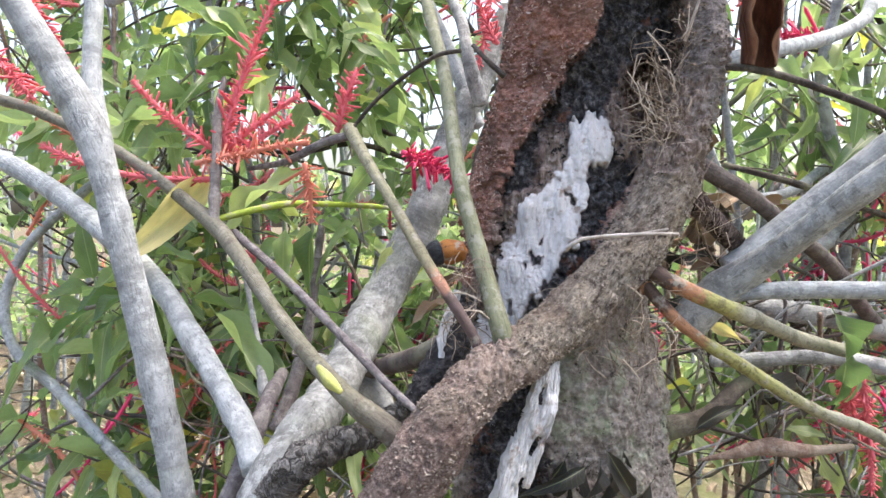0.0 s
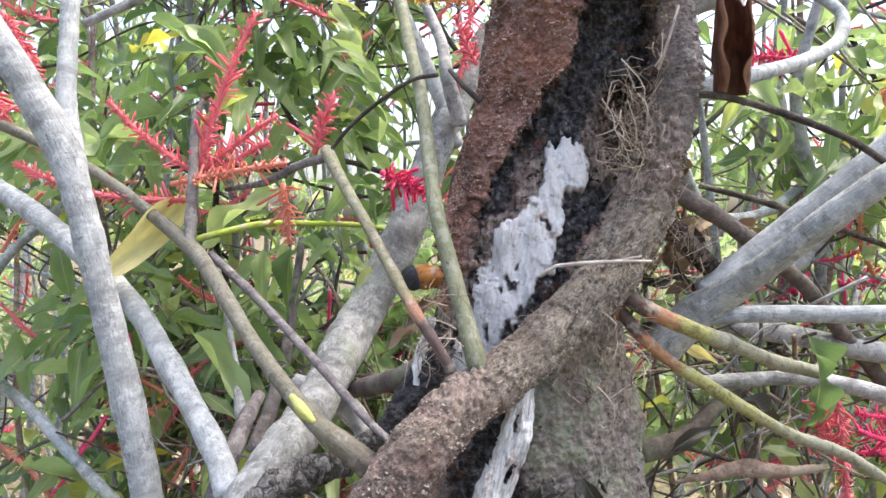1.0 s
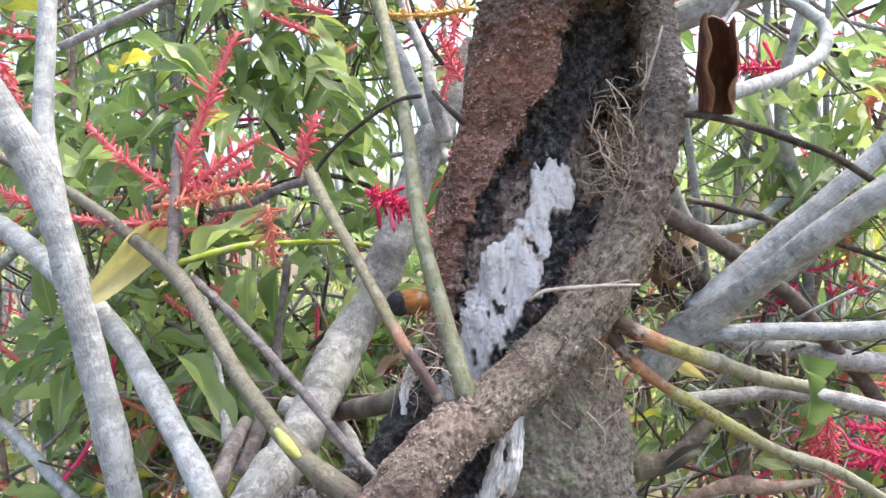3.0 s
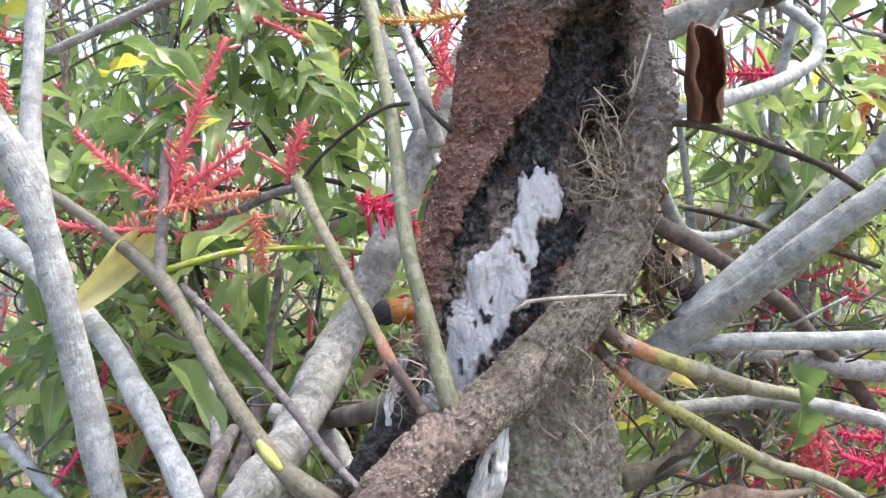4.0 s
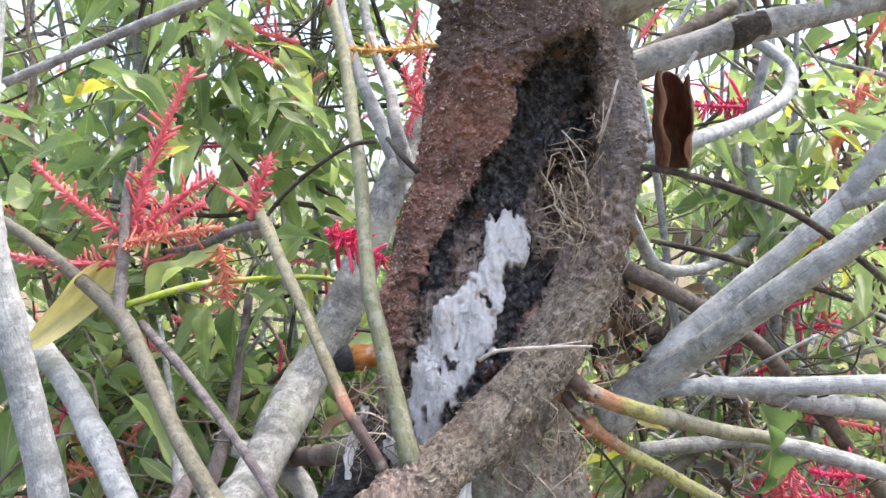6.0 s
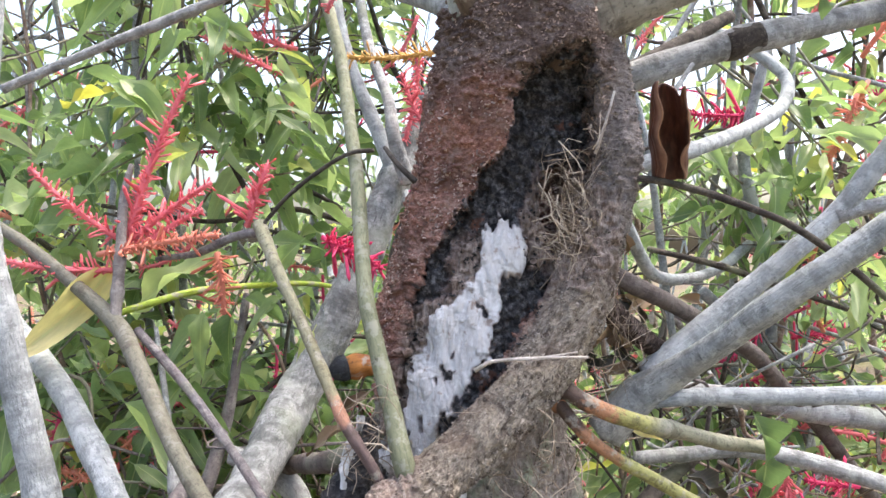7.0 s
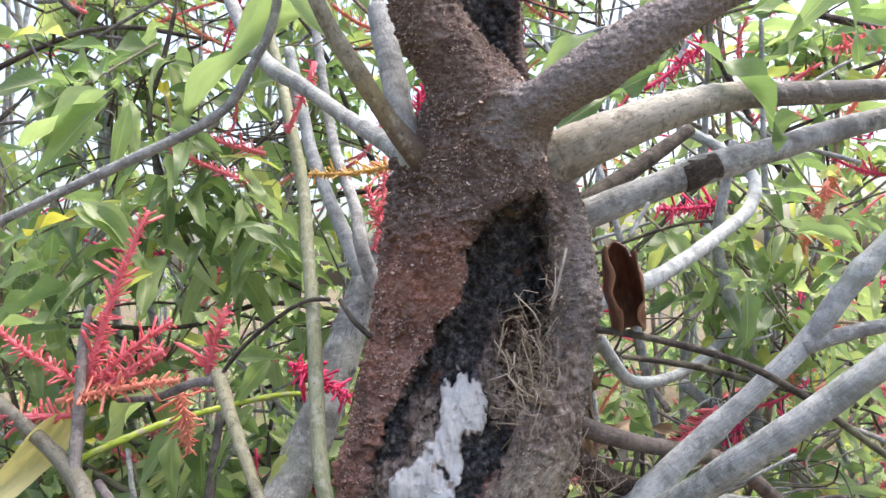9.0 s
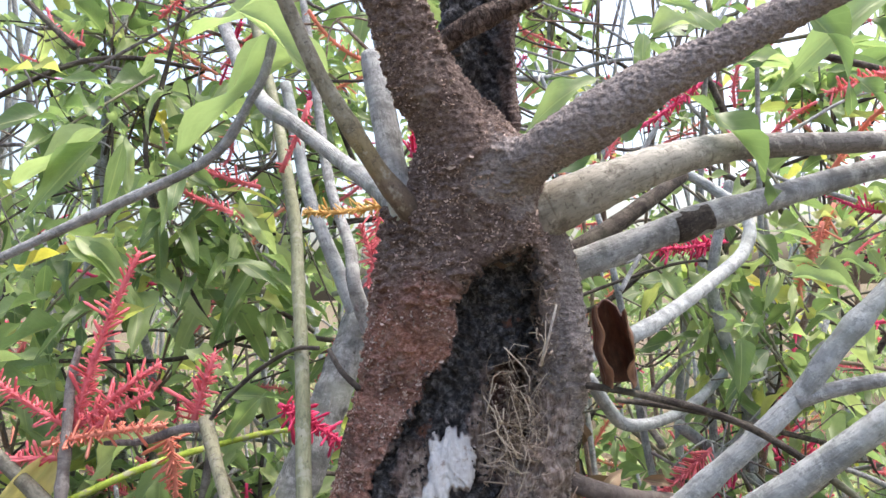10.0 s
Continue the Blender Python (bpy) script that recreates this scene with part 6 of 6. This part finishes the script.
def dead_brush(label, seed, centre, spread, count, lo, hi):
    """A tangle of dead twigs."""
    rnd = random.Random(seed)
    ob = thing("dead_brush", label, "dead twigs", "tangles of dead twigs")
    for k in range(count):
        c = Vector(centre) + Vector([rnd.uniform(-1, 1) * q for q in spread])
        w = Vector((rnd.gauss(0, 1), rnd.gauss(0, 0.4), rnd.gauss(0, 0.7))).normalized() * rnd.uniform(lo, hi) / 2
        kink = Vector((rnd.gauss(0, 0.25), rnd.gauss(0, 0.15), rnd.gauss(0, 0.25))) * w.length
        r = rnd.uniform(0.0009, 0.0035)
        v, f, u = tube_data([c - w, c - w / 3 + kink, c + w / 3 - kink * 0.4, c + w], [r, r * 0.45], 6, 0.014, 0.1, 60, seed + k, 2)
        part("twig", mesh_of("twig", v, f, u), rnd.choice((BLACK, BLACK, PURPLE, WARM, GREY, OLIVE)), ob)


dead_brush("tangled dead twigs beside the trunk", 1, (0.444, 0.860, 1.018), (0.16, 0.1, 0.14), 95, 0.08, 0.28)
dead_brush("tangled dead twigs behind the forked limb", 2, (0.445, 0.950, 1.233), (0.16, 0.14, 0.12), 18, 0.08, 0.28)
dead_brush("tangled dead twigs low behind the shoots", 3, (-0.157, 1.020, 0.975), (0.22, 0.12, 0.15), 80, 0.1, 0.35)
dead_brush("tangled dead twigs among the leaves", 4, (-0.337, 1.200, 1.754), (0.3, 0.15, 0.2), 50, 0.15, 0.5)
dead_brush("tangled dead twigs among the leaves", 5, (-0.738, 1.400, 1.108), (0.3, 0.2, 0.25), 50, 0.15, 0.5)
dead_brush("tangled dead twigs among the leaves", 7, (0.677, 1.050, 1.254), (0.2, 0.12, 0.16), 34, 0.08, 0.3)
dead_brush("tangled dead twigs above the crotch", 6, (0.287, 1.200, 1.829), (0.4, 0.2, 0.15), 36, 0.15, 0.5)
for k in range(14):
    rnd = random.Random(300 + k)
    q = Vector((0.263, 0.680, 1.226)) + Vector((rnd.gauss(0, 0.022), rnd.gauss(0, 0.02), rnd.gauss(0, 0.035)))
    e = q + Vector((rnd.gauss(0, 1), rnd.gauss(0, 0.6), rnd.gauss(-0.4, 1))).normalized() * rnd.uniform(0.03, 0.06)
    dry_leaf(q, e, (rnd.gauss(0, 1), -1, rnd.gauss(0, 1)), k, "small dark dry leaf in the litter beside the trunk", k % 3 > 0)
for k in range(11):
    rnd = random.Random(400 + k)
    q = Vector((0.121, 0.550, 1.040)) + Vector((rnd.gauss(0, 0.02), rnd.gauss(0, 0.006), rnd.gauss(-0.008, 0.02)))
    e = q + Vector((rnd.gauss(0, 0.4), rnd.gauss(0, 0.3), rnd.gauss(-0.8, 0.5))).normalized() * rnd.uniform(0.03, 0.06)
    dry_leaf(q, e, (rnd.gauss(0, 1), -1, rnd.gauss(0, 0.5)), k, "blackened dry leaf lodged at the foot of the trunk", True)

# ---- shrubs behind the tree ----
def cluster(rnd, at, way, n, size):
    """Poses of the leaves round the end of a twig: spread about it, drooping."""
    out = []
    way = Vector(way).normalized()
    side = way.orthogonal().normalized()
    turn = rnd.uniform(0, 6.28)
    for k in range(n):
        turn += 2.4
        s = k / max(1, n - 1)
        around = Matrix.Rotation(turn, 3, way) @ side
        around.z *= 0.5
        d = (way * (0.2 + 0.4 * s) + around * rnd.uniform(0.8, 1.2) + Vector((0, -0.1, 0)))
        d.z = 0.6 * d.z - rnd.uniform(-0.15, 0.4)
        d.normalize()
        base = Vector(at) - way * (size * 1.1 * (1 - s)) + d * 0.012
        up = Vector((rnd.uniform(-0.6, 0.6), rnd.uniform(-0.95, 0.3), 0.95))
        if abs(up.normalized().dot(d)) > 0.9:
            up = Vector((0.3, -1, 0.2))
        out.append((base, d, up, size * rnd.uniform(0.65, 1.2), rnd.randrange(len(LEAVES))))
    return out


def joined(leaves):
    """Many leaves as one mesh."""
    vs, fs, us, off = [], [], [], 0
    for base, d, up, size, kind, *_ in leaves:
        v, f, u = LEAVES[kind]
        m = np.array(frame_of(base, d, up, size))
        vs.append(v @ m[:3, :3].T + m[:3, 3])
        fs += [tuple(q + off for q in face) for face in f]
        us += u
        off += len(v)
    return mesh_of("foliage", np.vstack(vs), fs, us)


SPIKES = [mesh_of("flower_spike", *spike_data(0.1 + 0.03 * (k % 4), 42, 70 + k, 0.009, 0.1 + 0.06 * (k % 3))) for k in range(9)]
for k, me in enumerate(SPIKES):
    me.materials.append((PINK, PINK, ORANGE, PINK, MAGENTA, PINK, ORANGE, MAGENTA, PINK)[k])


def shrub(label, seed, box, clusters, size, singles, spikes, stems, stem_mat=GREY, free=None, hang=0.5, group="shrubs behind the tree"):
    """A bush in a box of space: stems from the ground, twigs, leaf clusters and flower spikes."""
    rnd = random.Random(seed)
    (x0, x1), (y0, y1), (z0, z1) = box
    ob = thing("flowering_shrub", label, "shrub", group)
    roots = []
    for k in range(stems):
        bx, by = rnd.uniform(x0, x1), rnd.uniform(y0 + 0.3 * (y1 - y0), y1)
        lean = rnd.uniform(-0.35, 0.35)
        pts = []
        for q in range(6):
            s = q / 5
            pts.append((bx + lean * s + rnd.uniform(-0.06, 0.06) * s, by + rnd.uniform(-0.08, 0.08), s * z1 * rnd.uniform(0.95, 1.05)))
        r = rnd.uniform(0.006, 0.014)
        limb("stem", ob, rnd.choice((stem_mat, WARM, GREY, PALE)), pts, [r, r * 0.8, r * 0.4], "", 7, 0.03, 0.08, 25, seed + k, 3)
        c, _ = spline([(*p, 0) for p in pts], 40)
        roots.append(c[:, :3])
    for k in range(stems * 4):
        a = Vector((rnd.uniform(x0, x1), rnd.uniform(y0, y1), rnd.uniform(z0, z1)))
        w = Vector((rnd.uniform(-1, 1), rnd.uniform(-0.3, 0.3), rnd.uniform(-0.4, 0.9))).normalized() * rnd.uniform(0.3, 0.7)
        kink = Vector((rnd.uniform(-0.06, 0.06), rnd.uniform(-0.04, 0.04), rnd.uniform(-0.08, 0.05)))
        r = rnd.uniform(0.002, 0.008)
        limb("branch", ob, rnd.choice((PALE, GREY, BLACK, BLACK, BLACK, PURPLE)), [a - w / 2, a - w / 6 + kink, a + w / 6 - kink * 0.5, a + w / 2], [r, r * 0.5], "", 7, 0.02, 0.1, 30, seed + 50 + k, 4)
    allroots = np.vstack(roots)
    leaves = []
    tries = 0
    made = 0
    while made < clusters and tries < clusters * 6:
        tries += 1
        at = Vector((rnd.uniform(x0, x1), rnd.uniform(y0, y1), rnd.uniform(z0, z1)))
        if free and not free(at):
            continue
        made += 1
        near = allroots[np.argmin(np.linalg.norm(allroots - np.array(at) + np.array((0, 0, 0.15)), axis=1))]
        start = Vector(near)
        if (start - at).length > 0.35:
            start = at + (start - at).normalized() * 0.35
        bow = (start + at) / 2 + Vector((rnd.uniform(-0.04, 0.04), rnd.uniform(-0.03, 0.03), rnd.uniform(0.0, 0.09)))
        v, f, u = tube_data([start, bow, at], [0.003, 0.0016], 5, 0.025, 0.05, 40, made)
        stem = part("twig", mesh_of("twig", v, f, u), rnd.choice((BLACK, PURPLE, WARM, OLIVE)), ob)
        way = (at - bow).normalized() + Vector((0, 0, -hang * rnd.random()))
        leaves += [(*q, stem) for q in cluster(rnd, at, way, rnd.randint(5, 9), size * rnd.uniform(0.8, 1.2))]
    leaves.sort(key=lambda q: q[0].y)
    for base, d, up, sz, kind, stem in leaves[:singles]:
        o = part("leaf", LEAF_MESH[kind], LEAF, stem)
        o.matrix_world = frame_of(base, d, up, sz)
    if len(leaves) > singles:
        tagged(part("foliage", joined(leaves[singles:]), LEAFMASS, ob), kind="stuff")
    for k in range(spikes):
        at = Vector((rnd.uniform(x0, x1), rnd.uniform(y0, y0 + 0.6 * (y1 - y0)), rnd.uniform(z0, z1)))
        if free and not free(at):
            continue
        d = Vector((rnd.uniform(-1, 1), rnd.uniform(-0.5, 0.3), rnd.uniform(-0.9, 0.9)))
        o = part("flower_spike", SPIKES[rnd.randrange(9)], PINK, ob)
        o.matrix_world = frame_of(at, d, (0.1, -1, 0.4), rnd.uniform(0.7, 1.1))
    return ob


def gaps(at):
    """Keeps two windows in the leaves open: low on one side to the sunlit ground, and high to the sky."""
    sx, sz = at.x / at.y, (at.z - 1.25) / at.y
    if sx < -0.46 and -0.34 < sz < -0.04:
        return noise.noise(at * 9) > 0.25
    if sx < 0.05 and sz > -0.1:
        return noise.noise(at * 7) > (0.12 if sz > 0.04 else 0.04)
    if sx > 0.3 and sz > -0.12:
        return noise.noise(at * 7) > 0.1
    return True


def spray(at, way, n, size, seed):
    """A leafy twig end of the tree."""
    rnd = random.Random(seed)
    at, way = Vector(at), Vector(way).normalized()
    v, f, u = tube_data([at - way * 0.14 + Vector((0, 0.06, 0.03)), at - way * 0.06 + Vector((0, 0.02, 0.01)), at], [0.0025, 0.0015], 6, 0.01, 0.06, 60, seed)
    stem = part("twig", mesh_of("twig", v, f, u), OLIVE, tree)
    for base, d, up, sz, kind in cluster(rnd, at, way, n, size):
        o = part("leaf", LEAF_MESH[kind], LEAF, stem)
        o.matrix_world = frame_of(base, d, up, sz) @ Matrix.Diagonal((1, 0.8, 1, 1))


spray((-0.310, 1.020, 1.061), (-0.6, -0.3, -0.7), 7, 0.1, 1)
spray((-0.504, 1.050, 1.020), (-0.7, -0.2, -0.5), 8, 0.1, 2)
spray((-0.385, 1.040, 1.110), (0.6, -0.2, -0.6), 7, 0.1, 3)
spray((-0.267, 1.050, 1.002), (0.5, -0.2, -0.7), 7, 0.1, 4)
spray((-0.371, 1.000, 1.411), (-0.7, -0.2, -0.4), 8, 0.1, 5)
spray((-0.215, 1.050, 1.482), (0.4, -0.2, -0.6), 8, 0.1, 6)
spray((-0.117, 1.060, 1.466), (0.5, -0.2, -0.5), 8, 0.1, 7)
spray((-0.443, 1.020, 1.390), (-0.5, -0.2, -0.6), 8, 0.1, 8)
spray((-0.310, 1.040, 1.531), (-0.5, -0.2, -0.3), 8, 0.1, 9)
spray((-0.148, 1.060, 1.568), (0.5, -0.2, -0.4), 8, 0.1, 10)
spray((-0.430, 1.050, 1.501), (-0.6, -0.2, -0.3), 7, 0.1, 11)
spray((-0.122, 1.060, 1.201), (0.2, -0.2, -0.8), 6, 0.09, 12)
spray((-0.238, 1.040, 1.137), (-0.3, -0.2, -0.8), 7, 0.1, 13)
spray((-0.507, 1.050, 1.099), (-0.5, -0.2, -0.6), 7, 0.1, 14)
spray((0.584, 1.000, 1.418), (0.4, -0.2, -0.7), 7, 0.085, 15)
spray((0.637, 0.950, 1.450), (0.5, -0.2, -0.6), 7, 0.085, 16)
spray((0.618, 1.000, 1.309), (0.5, -0.2, -0.5), 7, 0.085, 17)
spray((0.535, 1.020, 1.353), (-0.4, -0.2, -0.6), 6, 0.085, 18)
spray((0.635, 0.900, 1.277), (0.4, -0.2, -0.7), 6, 0.09, 19)
spray((0.658, 0.950, 1.403), (0.3, -0.2, -0.8), 7, 0.09, 20)
spray((0.678, 0.900, 1.224), (0.4, -0.2, -0.6), 7, 0.09, 21)
spray((-0.380, 1.000, 1.678), (-0.5, -0.2, -0.4), 8, 0.1, 22)
spray((-0.223, 1.050, 1.570), (0.3, -0.2, -0.6), 8, 0.1, 23)
spray((-0.104, 1.050, 1.483), (0.4, -0.2, -0.6), 7, 0.1, 24)
spray((-0.287, 1.040, 1.465), (-0.4, -0.2, -0.6), 8, 0.1, 25)

spray((-0.188, 1.000, 0.920), (-0.5, -0.2, -0.4), 8, 0.1, 31)
spray((-0.102, 0.980, 0.902), (0.5, -0.2, -0.3), 8, 0.1, 32)
spray((-0.037, 1.000, 0.963), (0.4, -0.2, -0.5), 8, 0.1, 33)
spray((-0.148, 1.080, 0.995), (-0.4, -0.2, -0.4), 8, 0.1, 34)
spray((-0.321, 1.050, 0.913), (-0.5, -0.2, 0.1), 8, 0.1, 35)
spray((-0.490, 1.050, 0.877), (0.6, -0.2, 0.2), 8, 0.1, 36)

for k, (x, y, z) in enumerate([(0.52, 0.95, 1.40), (0.60, 0.92, 1.34), (0.70, 0.95, 1.36), (0.74, 0.98, 1.28), (0.56, 1.00, 1.26), (0.66, 0.98, 1.20), (0.62, 1.00, 1.50), (0.72, 1.00, 1.48), (0.40, 0.98, 0.98), (0.50, 1.00, 0.95), (0.60, 0.98, 1.00), (0.34, 0.95, 0.93), (0.68, 0.98, 1.08), (0.48, 1.02, 1.10)]):
    spray((x, y, z), (0.5 - (k % 3) * 0.4, -0.2, -0.5), 7, 0.085, 50 + k)

LB = "leafy green shrub with drooping leaves and pink flower spikes"
shrub(LB, 1, ((-0.75, 0.0), (1.08, 1.5), (0.85, 2.15)), 118, 0.1, 300, 110, 6, free=gaps)
shrub(LB, 2, ((-1.3, -0.2), (1.5, 2.1), (0.6, 2.6)), 92, 0.11, 300, 140, 9, free=gaps)
shrub(LB, 3, ((-0.2, 0.55), (1.2, 1.9), (0.7, 2.5)), 95, 0.1, 250, 100, 6, free=gaps)
shrub(LB, 4, ((0.5, 1.05), (0.95, 1.4), (0.75, 1.9)), 55, 0.09, 300, 90, 7, free=gaps)
shrub(LB, 5, ((0.45, 1.6), (1.45, 2.1), (0.6, 2.4)), 72, 0.11, 300, 170, 9, free=gaps)
shrub(LB, 6, ((-2.4, 2.4), (2.3, 3.2), (0.4, 2.1)), 90, 0.12, 0, 80, 16)

shrub(LB, 7, ((-0.6, 0.05), (1.15, 1.55), (0.7, 1.15)), 70, 0.1, 200, 16, 5)


def thicket():
    """Far undergrowth: thin stems and leaves, too many to count."""
    rnd = random.Random(77)
    ob = thing("distant_thicket", "distant sunlit undergrowth of thin stems and leaves", "thicket", kind="stuff")
    tv, tf, tu = [], [], []
    for k in range(60):
        x, y = rnd.uniform(-6, 6), rnd.uniform(3.4, 8.5)
        h, r = rnd.uniform(1.5, 4.5), rnd.uniform(0.008, 0.03)
        l = rnd.uniform(-0.8, 0.8)
        v, f, u = tube_data([(x, y, 0), (x + l * 0.4, y, h * 0.4), (x + l, y + rnd.uniform(-0.3, 0.3), h)], [r, r * 0.4], 5, 0.25, 0.1, 5, k, offset=len(tv))
        tv += v
        tf += f
        tu += u
    part("stems", mesh_of("stems", tv, tf, tu), PALE, ob)
    leaves = []
    for k in range(620):
        at = Vector((rnd.uniform(-6, 6), rnd.uniform(3.4, 8.5), abs(rnd.gauss(0.1, 0.75))))
        leaves += cluster(rnd, at, (rnd.uniform(-1, 1), rnd.uniform(-1, 1), -0.2), 8, 0.15)
    for k in range(900):
        at = Vector((rnd.uniform(-6, 6), rnd.uniform(3.2, 8.5), rnd.uniform(0.6, 4.6)))
        if noise.noise(at * 0.9) + 0.5 * noise.noise(at * 3) > (0.3 if at.x / at.y > 0.12 and (at.z - 1.4) / at.y > 0.1 else -0.02):
            leaves += cluster(rnd, at, (rnd.uniform(-1, 1), rnd.uniform(-1, 1), -0.2), 8, 0.15)
    part("foliage", joined(leaves), LEAFMASS, ob)


thicket()


def litter():
    rnd = random.Random(5)
    leaves = []
    for k in range(2600):
        a = Vector((rnd.uniform(-3.5, 3.5), rnd.uniform(0.6, 6), rnd.uniform(0.0, 0.06)))
        leaves.append((a, Vector((rnd.uniform(-1, 1), rnd.uniform(-1, 1), 0.1)), Vector((rnd.uniform(-0.4, 0.4), rnd.uniform(-0.4, 0.4), 1)), rnd.uniform(0.07, 0.14), rnd.randrange(14)))
    ob = new("leaf_litter", joined(leaves))
    ob.data.materials.append(LITTER)
    tagged(ob, "dry brown fallen leaves lying on the soil", "leaf litter", kind="stuff")


litter()


# ---- unseen undergrowth behind and beside the camera, added to cut low light ----
shrub("unseen leafy green bush added to dim low light on the tree", 21, ((-1.9, 1.9), (-1.9, -0.8), (0.2, 1.2)), 40, 0.13, 0, 6, 8, group="bushes round the clearing")
shrub("unseen leafy green bush added to dim low light on the tree", 22, ((-2.4, -1.3), (-0.8, 0.8), (0.2, 1.6)), 30, 0.13, 0, 4, 6, group="bushes round the clearing")
shrub("unseen leafy green bush added to dim low light on the tree", 23, ((1.3, 2.4), (-0.8, 0.8), (0.2, 1.6)), 30, 0.13, 0, 4, 6, group="bushes round the clearing")
